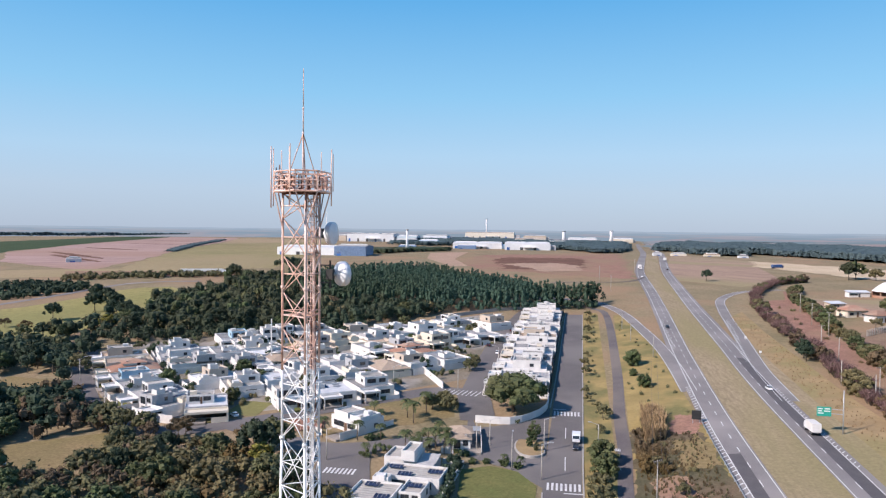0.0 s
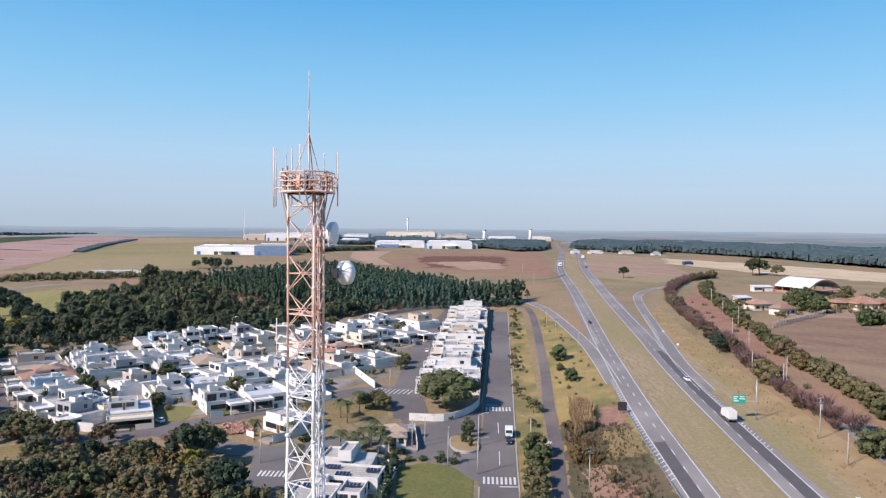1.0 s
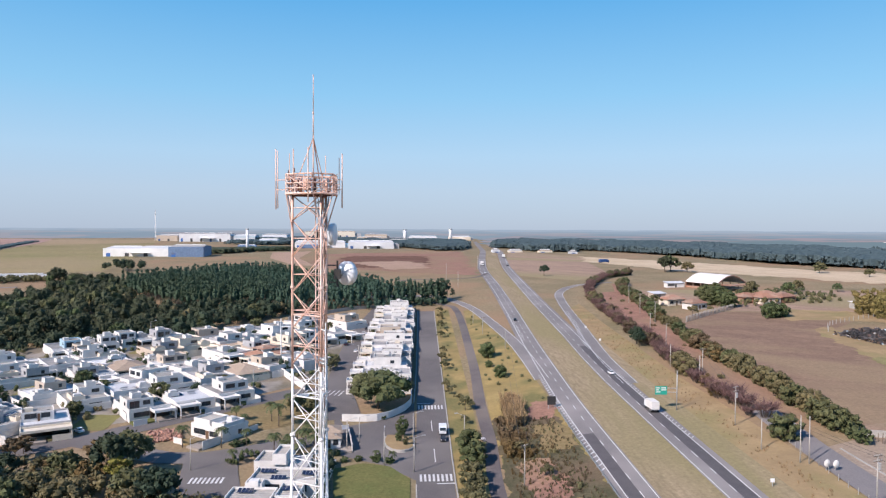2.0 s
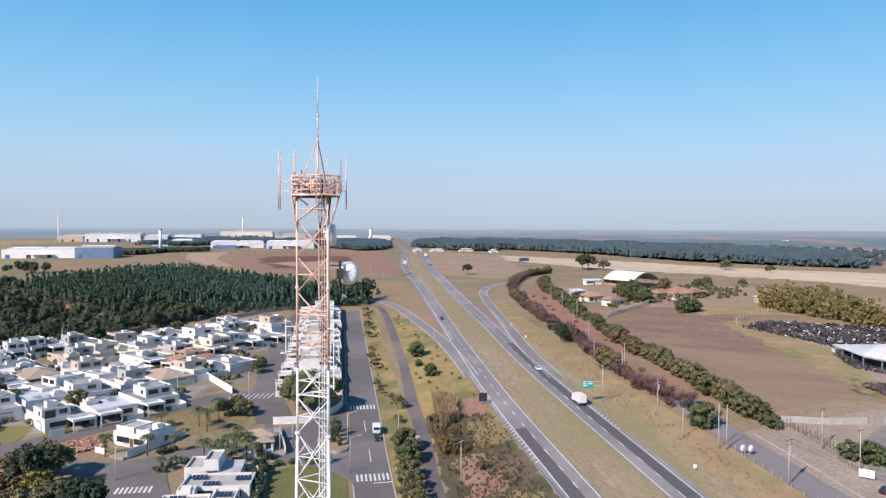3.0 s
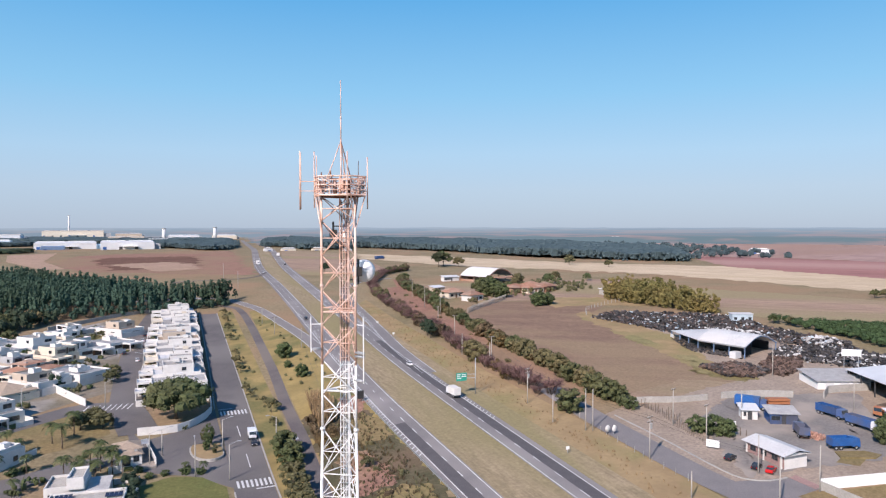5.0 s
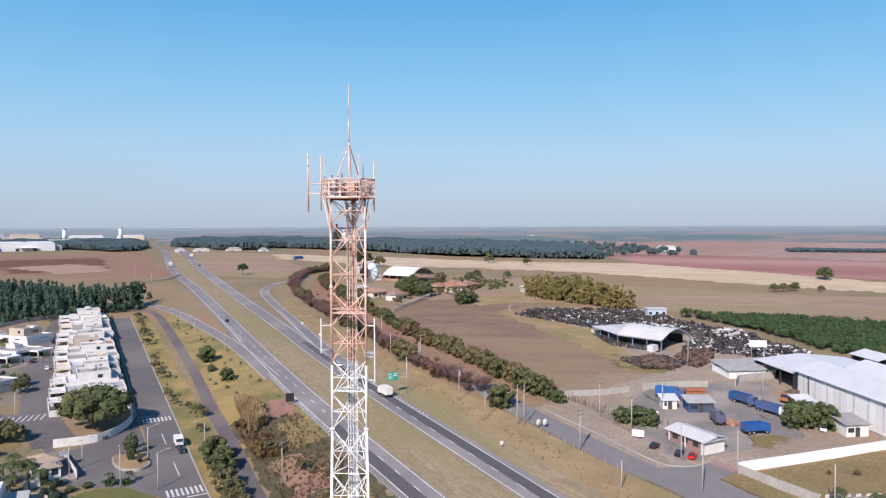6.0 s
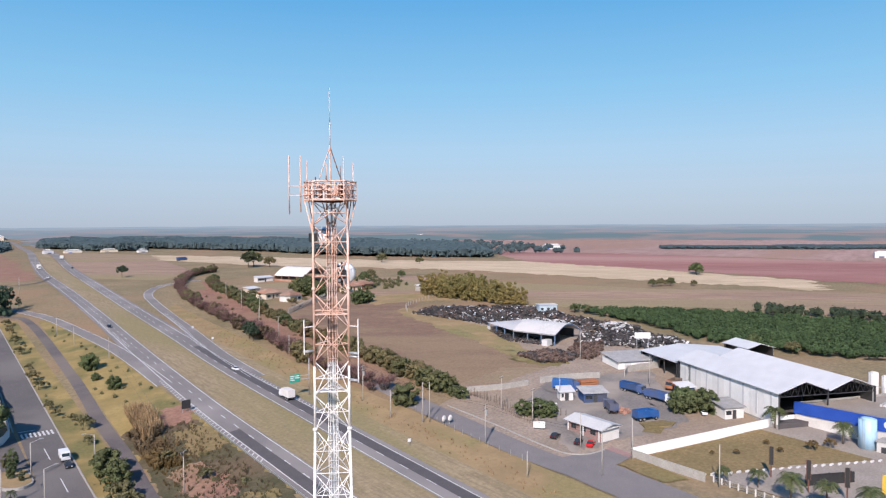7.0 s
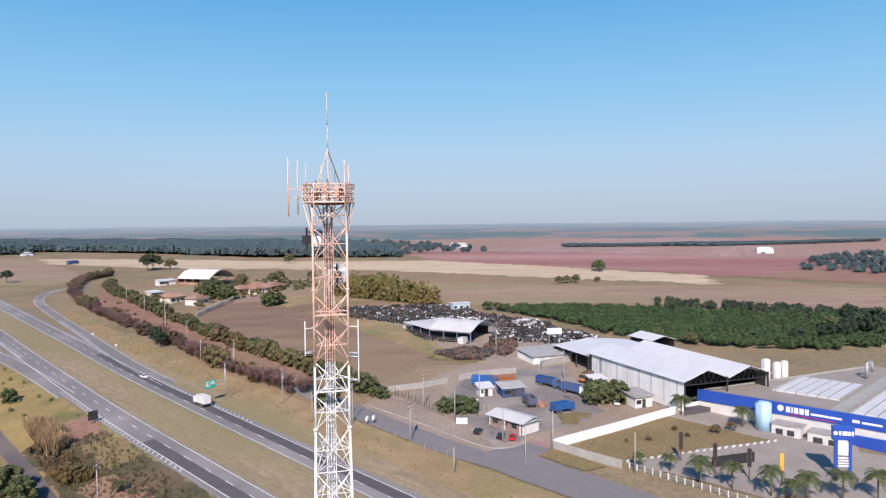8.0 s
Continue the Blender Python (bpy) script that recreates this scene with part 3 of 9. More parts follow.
field("verge", [(63.5, 40), (63.5, 120), (63, 180), (64, 240), (66, 290), (72, 330)], [(75.2, 40), (74.6, 85), (74.0, 110), (74.4, 136), (74, 160), (73, 200), (74.5, 260), (77, 335)], "bank", "straw coloured grass bank beside the highway", 0.05, n=120, m=12, category="verge")
field("verge", [(66, 250), (68, 290), (71, 330)], [(72.5, 262), (76, 300), (79, 345)], "bank", "straw coloured cut bank", 0.12, n=20, m=6, category="verge")
field("verge", [(76, 162), (76.5, 200), (80, 240), (85, 300), (95, 385)], [(90, 160), (91, 200), (93, 240), (101, 300), (115, 392)], "red_earth", "bare reddish earth strip along the farm track", 0.07, n=60, m=10, rag=1.2, category="verge")
field("lawn", [(-22, 149), (-16, 152), (-10, 150), (-5.6, 143)], [(-19, 120), (-15, 120), (-10, 120), (-5.6, 120)], "green", "small green lawn inside the bend of the street", 0.12, n=16, m=8, category="lawn")
field("lot", [(-60, 182), (-47, 198), (-33, 212)], [(-52, 170), (-38, 176), (-29, 184)], "lawn_dry", "vacant dry grass lot between streets", 0.06, n=24, m=12, category="lot")
field("lawn", [(-122, 124), (-132, 143), (-124, 148), (-110, 157)], [(-101, 128), (-104, 138), (-101, 146), (-104, 152)], "lawn_dry", "dry clearing in the wood", 0.06, n=16, m=8, category="lawn")
field("lawn", [(-172, 180), (-176, 199)], [(-146, 172), (-154, 197)], "lawn_dry", "dry grass clearing", 0.06, n=8, m=8, category="lawn")
field("pond", [(-190, 279), (-192, 284)], [(-178, 282), (-180, 287)], "water", "small pale pond between the trees", 0.16, n=6, m=6, category="pond")
field("pond", [(-121, 127), (-122, 136)], [(-116, 127), (-116.5, 133)], "water", "small dark pond", 0.10, n=6, m=6, category="pond")
field("estate_ground", [(-168, 226), (-128, 180), (-100, 168), (-70, 186), (-31, 222)], [(-166, 262), (-140, 268), (-102, 280), (-60, 318), (-31, 345)], "plot", "bare plots and gardens between the white houses", 0.05, n=40, m=20, category="ground")
# works yard
field("yard", [(80, 99), (78, 122), (80, 140), (95, 146), (133, 150), (150, 195), (150, 255)], [(93.5, 90), (133, 83), (141, 84), (160, 84), (186, 120), (190, 160), (196, 236)], "yard", "bare grey earth works yard", 0.10, n=60, m=24, category="yard")
field("lawn", [(105.5, 97), (111, 99.2)], [(108, 93.8), (112.5, 95.8)], "lawn_dry", "small grass island in the yard", 0.2, n=6, m=4, category="lawn")
field("yard", [(84, 99), (104, 96), (120, 94)], [(98, 128), (120, 140), (150, 128)], "yard_asphalt", "worn dusty asphalt loading yard", 0.16, n=40, m=30, category="yard", rag=2.0)
field("lawn", [(93.4, 88), (110, 85), (128, 82)], [(95.5, 75), (112, 68), (129, 58)], "lawn_dry", "patchy dry lawn behind the white wall", 0.14, n=20, m=12, category="lawn")
field("forecourt", [(128, 82), (112, 67), (96, 74)], [(141, 79), (140, 45), (108, 30)], "paving", "pale concrete forecourt", 0.12, n=20, m=16, category="paving")
field("forecourt", [(96, 74), (98, 60), (99, 48)], [(112, 67), (132, 50), (140, 26)], "paving", "pale concrete drive", 0.19, n=20, m=16, category="paving")

# ---- highway ----
LEFT = [(36.2, 30), (36.2, 90), (36.2, 135), (36.3, 170), (37.0, 200), (38.6, 245), (40.0, 275), (43.4, 337), (48.2, 430), (54.5, 556), (69, 700), (91, 900), (109, 1130), (139, 1500)]
RIGHT = [(53.0, 30), (53.0, 90), (53.0, 135), (53.0, 170), (53.2, 200), (54.0, 230), (55.6, 264), (57.2, 304), (61.5, 390), (73.0, 556), (88, 700), (110, 900), (127, 1130), (156, 1500)]
MID = [(44.6, 30), (44.6, 90), (44.7, 135), (44.8, 170), (45.1, 200), (46.3, 238), (47.8, 270), (50.2, 320), (55, 410), (63.5, 556), (78.5, 700), (100, 900)]
whole("median", strip(Geo(), MID, -5.6, 5.6, 0.06, across=4), "median", "dry khaki grass median between the carriageways", "grass", kind="structure")
whole("road_1", strip(Geo(), LEFT, -4.2, 2.8, 0.12, across=3), "asphalt", "grey worn asphalt carriageway", "road", kind="structure")
whole("road_2", strip(Geo(), RIGHT, -2.8, 4.4, 0.12, across=3), "asphalt", "grey worn asphalt carriageway", "road", kind="structure")
whole("road_overlay_1", strip(Geo(), [p for p in LEFT if p[1] < 140] + [(36.25, 156)], -2.6, -0.15, 0.135), "asphalt_dark", "dark resurfaced lane", "road", kind="structure")
whole("road_overlay_2", strip(Geo(), [p for p in RIGHT if p[1] < 240] + [(54.7, 245)], 0.15, 2.75, 0.135), "asphalt_dark", "dark resurfaced lane", "road", kind="structure")
lines = Geo()
for line, edges in ((LEFT, (-2.8, 2.35)), (RIGHT, (-2.4, 2.95))):
    for o in edges:
        strip(lines, line[:-3], o - 0.09, o + 0.09, 0.15)
whole("edge_line", lines, "paint", "white painted edge lines of the highway", "road marking", kind="structure")
dashes = Geo()
for line, o in ((LEFT, 0.0), (RIGHT, 0.0)):
    c = catmull(line, 1.0)
    nr = normals(c)
    for i in range(0, 560, 9):
        pts = [c[i + k] + nr[i + k] * o for k in range(0, 4)]
        strip(dashes, pts, -0.09, 0.09, 0.15, step=2)
tagged(whole("lane_dash", dashes, "paint", "white broken lane lines", "road marking"), kind="stuff")
# slip roads
EXIT_L = [(33.6, 205), (33.7, 235), (33.0, 262), (30.4, 295), (25.3, 345), (17, 378), (9, 394), (-8, 398), (-40, 392)]
whole("road_3", strip(Geo(), EXIT_L, -2.2, 2.4, 0.11, step=4), "asphalt", "curving asphalt slip road", "road", kind="structure")
EXIT_R = [(57.0, 195), (58.2, 225), (60.6, 250), (63.3, 275), (66.2, 303), (69, 328), (72, 352), (77.5, 385), (88, 412), (102, 430), (122, 440)]
whole("road_4", strip(Geo(), EXIT_R, -2.4, 2.4, 0.11, step=4), "asphalt", "curving asphalt exit lane", "road", kind="structure")
slip = Geo()
for line in (EXIT_L, EXIT_R):
    for o in (-2.0, 2.1):
        strip(slip, line, o - 0.08, o + 0.08, 0.15, step=4)
whole("slip_line", slip, "paint", "white edge lines of the slip roads", "road marking", kind="structure")
# hatched strips
hatch = Geo()


def hatched(line, i0, i1, off0, off1, gap, slant):
    c = catmull(line, 1.0)
    nr = normals(c)
    for i in range(i0, i1, gap):
        p, q = c[i] + nr[i] * off0, c[i + slant] + nr[i + slant] * off1
        d = c[i + 1] - c[i]
        k = len(hatch.v)
        for x, y in (p, q, q + d * 0.36, p + d * 0.36):
            hatch.v.append((float(x), float(y), up(x, y) + 0.16))
        hatch.f.append((k, k + 1, k + 2, k + 3))


hatched(LEFT, 105, 180, -4.1, -2.95, 2, 1)
hatched(RIGHT, 118, 178, 3.1, 3.9, 2, 1)
hatched([(37.0, 258), (38.0, 278), (38.7, 297), (40.2, 325)], 0, 60, -0.9, 0.9, 2, 3)
hatched([(57.4, 240), (58.8, 256), (63.8, 291), (67.2, 324)], 0, 80, -0.9, 0.9, 2, 3)
tagged(whole("hatch_mark", hatch, "paint", "white hatched road markings", "road marking"), kind="stuff")

# ---- streets of the estate ----
whole("avenue", strip(Geo(), [(-0.4, 100), (-0.5, 142), (0.4, 195), (3.0, 345)], -3.9, 3.9, 0.10, across=6), "asphalt_mid", "grey asphalt avenue beside the white houses", "road", kind="structure")
whole("lane", strip(Geo(), [(11.0, 110), (11.7, 140), (13.2, 163), (13.8, 190), (16.2, 240), (18.0, 338), (13, 362), (0, 378)], -1.55, 1.55, 0.10), "path", "narrow old asphalt lane", "road", kind="structure")
whole("street_1", strip(Geo(), [(-26.5, 196), (-26.8, 240), (-25.6, 285), (-20.6, 340), (-18, 356)], -4.2, 4.2, 0.12), "asphalt_mid", "asphalt street between the houses", "road", kind="structure")
whole("street_2", strip(Geo(), [(-24, 205), (-36, 208), (-48, 199), (-66, 183), (-84, 168), (-98, 160), (-112, 162), (-128, 173), (-146, 194), (-166, 222), (-178, 240)], -3.6, 3.6, 0.11), "asphalt_mid", "curving asphalt street round the estate", "road", kind="structure")
whole("street_3", patch(Geo(), [(-4.3, 196), (-12, 181.5), (-22, 176), (-26, 190)], [(-4.2, 142), (-11, 150.5), (-19, 155), (-22.5, 158)], 0.09, 20, 12), "asphalt_mid", "asphalt entrance yard of the estate", "road", kind="structure")
whole("street_4", strip(Geo(), [(-19, 160), (-28.6, 165.6), (-36, 163.4), (-45, 158.6), (-52, 156), (-60, 156.5), (-70, 161), (-84, 168)], -3.4, 3.4, 0.13), "asphalt_mid", "asphalt street into the estate", "road", kind="structure")
whole("street_6", strip(Geo(), [(-49.6, 157), (-47.6, 147), (-45.0, 138), (-43.4, 118)], -5.8, 5.8, 0.125, across=4), "asphalt_mid", "short asphalt side street past the villa", "road", kind="structure")
whole("street_5", strip(Geo(), [(-22, 182), (-24.5, 196), (-26.5, 206)], -5.2, 4.2, 0.135), "asphalt_mid", "asphalt street past the big tree", "road", kind="structure")
whole("farm_track", strip(Geo(), [(82, 160), (85, 185), (89, 222), (92.5, 267), (98.5, 318), (108, 372), (122, 430)], -1.7, 1.7, 0.13), "red_earth", "dusty reddish farm track between hedges", "road", kind="structure")
SERVICE = [(80.8, 166), (79.2, 150), (78.2, 138), (77.6, 120), (77.3, 105), (78.0, 95), (79.5, 85), (80.5, 72), (81, 50), (81, 10)]
whole("service_road", strip(Geo(), SERVICE, -3.3, 3.4, 0.18, across=4, step=2.5), "asphalt", "grey worn asphalt service road", "road", kind="structure")
whole("road_mouth", patch(Geo(), [(74.9, 99), (75.0, 85), (75.6, 60), (75.6, 20)], [(81.5, 97), (86.3, 88.4), (86.3, 70), (86, 20)], 0.165, 40, 8, 0.25), "asphalt", "asphalt widening of the service road", "road", kind="structure")
whole("road_apron", patch(Geo(), [(80.5, 98), (83, 88.4)], [(92.8, 95), (92.6, 89.4)], 0.155, 16, 12, 0.25), "asphalt", "asphalt apron at the works gate", "road", kind="structure")
whole("gate_strip", patch(Geo(), [(91.2, 95.2), (91.4, 89.6)], [(93.4, 95.6), (93.4, 89.8)], 0.2, 8, 4), "paver_red", "red paved strip at the works gate", "paving", kind="structure")
whole("corner_lawn", patch(Geo(), [(86.9, 88.8), (86.6, 84), (86.8, 78)], [(92.0, 88.6), (92.4, 82), (91.6, 76)], 0.2, 16, 8, 0.5), "lawn_dry", "triangle of rough grass at the road corner", "lawn", kind="structure")
whole("shoulder", patch(Geo(), [(81.4, 138), (80.9, 120), (80.6, 106), (81.6, 98)], [(83.4, 139), (83.3, 121), (82.6, 105), (83.2, 97)], 0.14, 40, 4, 0.5), "yard", "pale dusty shoulder of the service road", "verge", kind="structure")
whole("far_road", strip(Geo(), [(-296, 300), (-285, 348), (-282, 382), (-278, 412), (-262, 428), (-240, 436)], -2.4, 2.4, 0.16), "asphalt", "narrow grey country road", "road", kind="structure")
whole("side_road", strip(Geo(), [(53, 520), (45, 494), (35, 483), (20, 482), (4, 483), (-12, 474)], -1.3, 1.3, 0.2, across=3), "path", "narrow dark side road leaving the highway", "road", kind="structure")
# kerbs
for pts, o in (([(3.9, 100), (3.7, 142), (4.5, 195), (7.0, 345)], 0.0), ([(-4.45, 120), (-4.35, 140)], 0.0), ([(-4.3, 196), (-3.0, 240), (-0.9, 345)], 0.0)):
    k = Geo()
    c = catmull(pts, 5)
    nr = normals(c)
    for i in range(len(c) - 1):
        a0, b0 = c[i] - nr[i] * 0.15, c[i] + nr[i] * 0.15
        a1, b1 = c[i + 1] - nr[i + 1] * 0.15, c[i + 1] + nr[i + 1] * 0.15
        base = [(float(x), float(y), up(x, y) + 0.02) for x, y in (a0, b0, b1, a1)]
        top = [(x, y, z + 0.21) for x, y, z in base]
        k.add(base + top, [(4, 5, 6, 7), (0, 1, 5, 4), (1, 2, 6, 5), (2, 3, 7, 6), (3, 0, 4, 7)])
    whole("kerb", k, "concrete", "pale concrete kerb of the avenue", "kerb", kind="structure")
# round island with trees
isl = Geo()
oval = [(-7.6 + 4.2 * math.cos(t), 166 + 8.2 * math.sin(t)) for t in np.linspace(0, 2 * math.pi, 28, endpoint=False)]
oval = [(min(x, -4.6), y) for x, y in oval]
isl.prism(oval, up(-8, 158) - 0.2, up(-8, 166) + 0.25)
whole("traffic_island", isl, "concrete", "kerbed traffic island at the estate entrance", "island", kind="structure")
isl2 = Geo().prism([(-7.6 + (x + 7.6) * 0.92, 166 + (y - 166) * 0.95) for x, y in oval], up(-8, 166), up(-8, 166) + 0.3)
whole("island_grass", isl2, "bank", "dry grass on the traffic island", "grass", kind="structure")
# zebra crossings and centre dashes of the avenue
zeb = Geo()
for y0, y1, xs in ((141.6, 145.2, np.arange(-3.6, 3.6, 0.9)), (189.5, 193, np.arange(-3.2, 4.0, 0.9))):
    for x in xs:
        zeb.add([(x + q, y, up(x, y) + 0.16) for q, y in ((0, y0), (0.45, y0), (0.45, y1), (0, y1))], [(0, 1, 2, 3)])
for y in (152, 172):
    zeb.add([(x, yy, up(x, yy) + 0.16) for x, yy in ((-0.1, y), (0.1, y), (0.1, y + 8), (-0.1, y + 8))], [(0, 1, 2, 3)])
for x0, x1, y in ((-0.2, 3.6, 140.2), (-3.4, 0.2, 194.6)):
    zeb.add([(x, yy, up(x, yy) + 0.16) for x, yy in ((x0, y), (x1, y), (x1, y + 0.4), (x0, y + 0.4))], [(0, 1, 2, 3)])
for i in range(9):
    x, y = -37 + i * 1.35, 206.5 - i * 0.12
    zeb.add([(x + q, yy, up(x, yy) + 0.14) for q, yy in ((0, y - 2.4), (0.3, y - 2.4), (1.6, y + 2.4), (1.3, y + 2.4))], [(0, 1, 2, 3)])
for i in range(8):
    x, y = -46.6 + i * 0.9, 143.5
    x -= 4
    zeb.add([(x + q, yy, up(x, yy) + 0.15) for q, yy in ((0, y - 1.5), (0.45, y - 1.5), (0.45, y + 1.5), (0, y + 1.5))], [(0, 1, 2, 3)])
for x, y in ((11.2, 152.5), (11.9, 163.5)):
    for i in range(5):
        zeb.add([(x + q, yy, up(x, yy) + 0.16) for q, yy in ((-0.9 + i * 0.4, y), (-0.65 + i * 0.4, y), (-0.65 + i * 0.4, y + 1.6), (-0.9 + i * 0.4, y + 1.6))], [(0, 1, 2, 3)])
tagged(whole("zebra_crossing", zeb, "paint", "white zebra crossing bars and street lines", "road marking"), kind="stuff")


# ---- lattice tower ----
TX, TY = -10.27, 26.48
LEGS = [radians(d) for d in (-61.4, 58.6, 178.6)]
BASE_Z = up(TX, TY)


def leg_radius(z):
    return 0.84 if z > 41.6 else 0.84 + (41.6 - z) * 0.022


def leg_at(k, z):
    r = leg_radius(z)
    return Vector((r * math.cos(LEGS[k]), r * math.sin(LEGS[k]), z))


tower = thing("lattice_tower", plan(TX, TY, 0), "tall three-legged lattice telecom tower, faded orange above white", "tower")
PAINT_Z = 44.3
PANELS = [(z, z + 1.45) for z in np.arange(41.6, 50.2, 1.45)] + [(50.3, 51.3)]
z = 41.6
while z > BASE_Z + 2.5:
    h = 1.9
    PANELS.insert(0, (z - h, z))
    z -= h
FOOT = PANELS[0][0]
for k in range(3):
    g_o, g_w = Geo(), Geo()
    g_o.tube(leg_at(k, PAINT_Z), leg_at(k, 51.6), 0.05, n=8)
    g_w.tube(leg_at(k, 41.6), leg_at(k, PAINT_Z), 0.052, n=8)
    g_w.tube((leg_at(k, BASE_Z - 0.3)), leg_at(k, 41.6), 0.075, 0.058, n=8)
    for zz in (41.6, 35.6, 29.6, 23.6, 17.6):
        p = leg_at(k, zz)
        g_w.tube(p - Vector((0, 0, 0.05)), p + Vector((0, 0, 0.05)), 0.11, n=8)
    p = leg_at(k, 47.6)
    g_o.tube(p - Vector((0, 0, 0.05)), p + Vector((0, 0, 0.05)), 0.085, n=8)
    part("leg", g_o, "tower_orange", tower, "faded orange upper leg", True)
    part("leg", g_w, "tower_white", tower, "white painted lower leg", True)
for z0, z1 in PANELS:
    mat = "tower_orange" if z0 > PAINT_Z - 1.0 else "tower_white"
    for k in range(3):
        a0, a1, b0, b1 = leg_at(k, z0), leg_at(k, z1), leg_at((k + 1) % 3, z0), leg_at((k + 1) % 3, z1)
        out = (a0 + b0) * 0.5
        out.z = 0
        out = out.normalized() * 0.03
        part("brace", Geo().tube(a0 + out, b1 + out, 0.022, n=5), mat, tower, "", True)
        part("brace", Geo().tube(b0 - out, a1 - out, 0.022, n=5), mat, tower, "", True)
        mid0, mid1 = (a0 + a1) * 0.5, (b0 + b1) * 0.5
        g = Geo().tube(mid0, mid1, 0.02, n=5)
        if z1 <= 41.7:
            # secondary bracing of the wider part
            g.tube(a0, b0, 0.024, n=5)
            c = (a0 + b1) * 0.5
            g.tube(mid0, (a0 * 3 + b1) * 0.25, 0.016, n=4).tube(mid1, (b0 * 3 + a1) * 0.25, 0.016, n=4)
            g.tube(mid0, (a1 * 3 + b0) * 0.25, 0.016, n=4).tube(mid1, (b1 * 3 + a0) * 0.25, 0.016, n=4)
        part("strut", g, mat, tower, "", True)
# inner triangle braces and rest platforms
for zz, mat in ((43.2, "tower_white"), (38.2, "tower_white"), (46.5, "tower_orange"), (32.2, "tower_white")):
    g = Geo()
    pts = [leg_at(k, zz) * 0.97 for k in range(3)]
    pts = [Vector((p.x, p.y, zz)) for p in pts]
    c = sum(pts, Vector()) / 3
    for k in range(3):
        g.tube(pts[k], pts[(k + 1) % 3], 0.03, n=5)
        g.tube((pts[k] + pts[(k + 1) % 3]) * 0.5, (pts[(k + 2) % 3] + pts[(k + 1) % 3]) * 0.5, 0.02, n=5)
    part("ring_frame", g, mat, tower)
    g = Geo()
    g.add([pts[2] * 0.95 + c * 0.05, (pts[2] + pts[0]) * 0.5, (pts[2] + pts[1]) * 0.5] , [(0, 1, 2)])
    g.add([Vector((p[0], p[1], zz - 0.04)) for p in g.v], [(2, 1, 0)])
    part("rest_plate", g, "galv" if mat == "tower_white" else mat, tower)
# ladder and feeder cables beside the far leg
BACK = Vector((math.cos(LEGS[1]), math.sin(LEGS[1]), 0))
SIDE = Vector((-BACK.y, BACK.x, 0))
lad_o, lad_w, cab = Geo(), Geo(), Geo()
for s in (-0.2, 0.2):
    q = BACK * 0.40 + SIDE * s
    lad_o.tube(q + Vector((0, 0, PAINT_Z)), q + Vector((0, 0, 51.4)), 0.022, n=5)
    lad_w.tube(q + Vector((0, 0, BASE_Z)), q + Vector((0, 0, PAINT_Z)), 0.022, n=5)
zz = BASE_Z + 0.4
while zz < 51.3:
    g = lad_o if zz > PAINT_Z else lad_w
    g.tube(BACK * 0.40 + SIDE * -0.2 + Vector((0, 0, zz)), BACK * 0.40 + SIDE * 0.2 + Vector((0, 0, zz)), 0.013, n=4)
    zz += 0.3
part("ladder", lad_o, "tower_orange", tower, "orange climbing ladder")
part("ladder", lad_w, "tower_white", tower, "white climbing ladder")
for i, (s, top) in enumerate(((-0.12, 51.2), (-0.07, 49.0), (0.0, 51.4), (0.06, 47.6), (0.12, 50.6))):
    q = BACK * 0.50 + SIDE * s
    part("feeder_cable", Geo().tube(q + Vector((0, 0, PAINT_Z)), q + Vector((0, 0, top)), 0.018, n=5), "rust" if i % 2 else "tower_orange", tower, "brown weathered feeder cable")
    part("feeder_cable", Geo().tube(q + Vector((0, 0, BASE_Z)), q + Vector((0, 0, PAINT_Z)), 0.018, n=5), "galv" if i % 2 else "tower_white", tower, "pale grey feeder cable")
tray = Geo()
for s in (-0.17, 0.17):
    q = BACK * 0.53 + SIDE * s
    tray.tube(q + Vector((0, 0, 42.5)), q + Vector((0, 0, 51.2)), 0.018, n=4)
for zz in np.arange(42.6, 51.2, 0.6):
    tray.tube(BACK * 0.53 + SIDE * -0.17 + Vector((0, 0, zz)), BACK * 0.53 + SIDE * 0.17 + Vector((0, 0, zz)), 0.015, n=4)
part("cable_tray", tray, "rust", tower, "rusty cable tray")

# head platform: hexagon with a triple rail
HEX = [Vector((1.10 * math.cos(LEGS[0] + radians(o)), 1.10 * math.sin(LEGS[0] + radians(o)), 0)) for o in (-22, 22, 98, 142, 218, 262)]
Z_DECK, Z_RAIL = 51.35, 52.12
deck = Geo()
deck.prism([(p.x, p.y) for p in HEX], Z_DECK - 0.03, Z_DECK)
part("deck", deck, "rust", tower, "dark rusty grating deck")
for i in range(6):
    p, q = HEX[i], HEX[(i + 1) % 6]
    for zz, r in ((Z_DECK, 0.045), (Z_DECK + 0.22, 0.02), (Z_DECK + 0.42, 0.028), (Z_RAIL - 0.16, 0.02), (Z_RAIL, 0.032)):
        part("rail", Geo().tube(p + Vector((0, 0, zz)), q + Vector((0, 0, zz)), r, n=5), "tower_orange", tower, "pinkish orange platform rail")
    n = 3 if (q - p).length > 1.2 else 2
    for j in range(n):
        c = p.lerp(q, j / n)
        part("rail_post", Geo().tube(c + Vector((0, 0, Z_DECK - 0.05)), c + Vector((0, 0, Z_RAIL + 0.03)), 0.026, n=5), "tower_orange", tower)
    # knee braces down to the legs
    k = (i // 2) % 3
    part("knee_brace", Geo().tube(p + Vector((0, 0, Z_DECK)), leg_at(k, 49.9), 0.028, n=5), "tower_orange", tower)
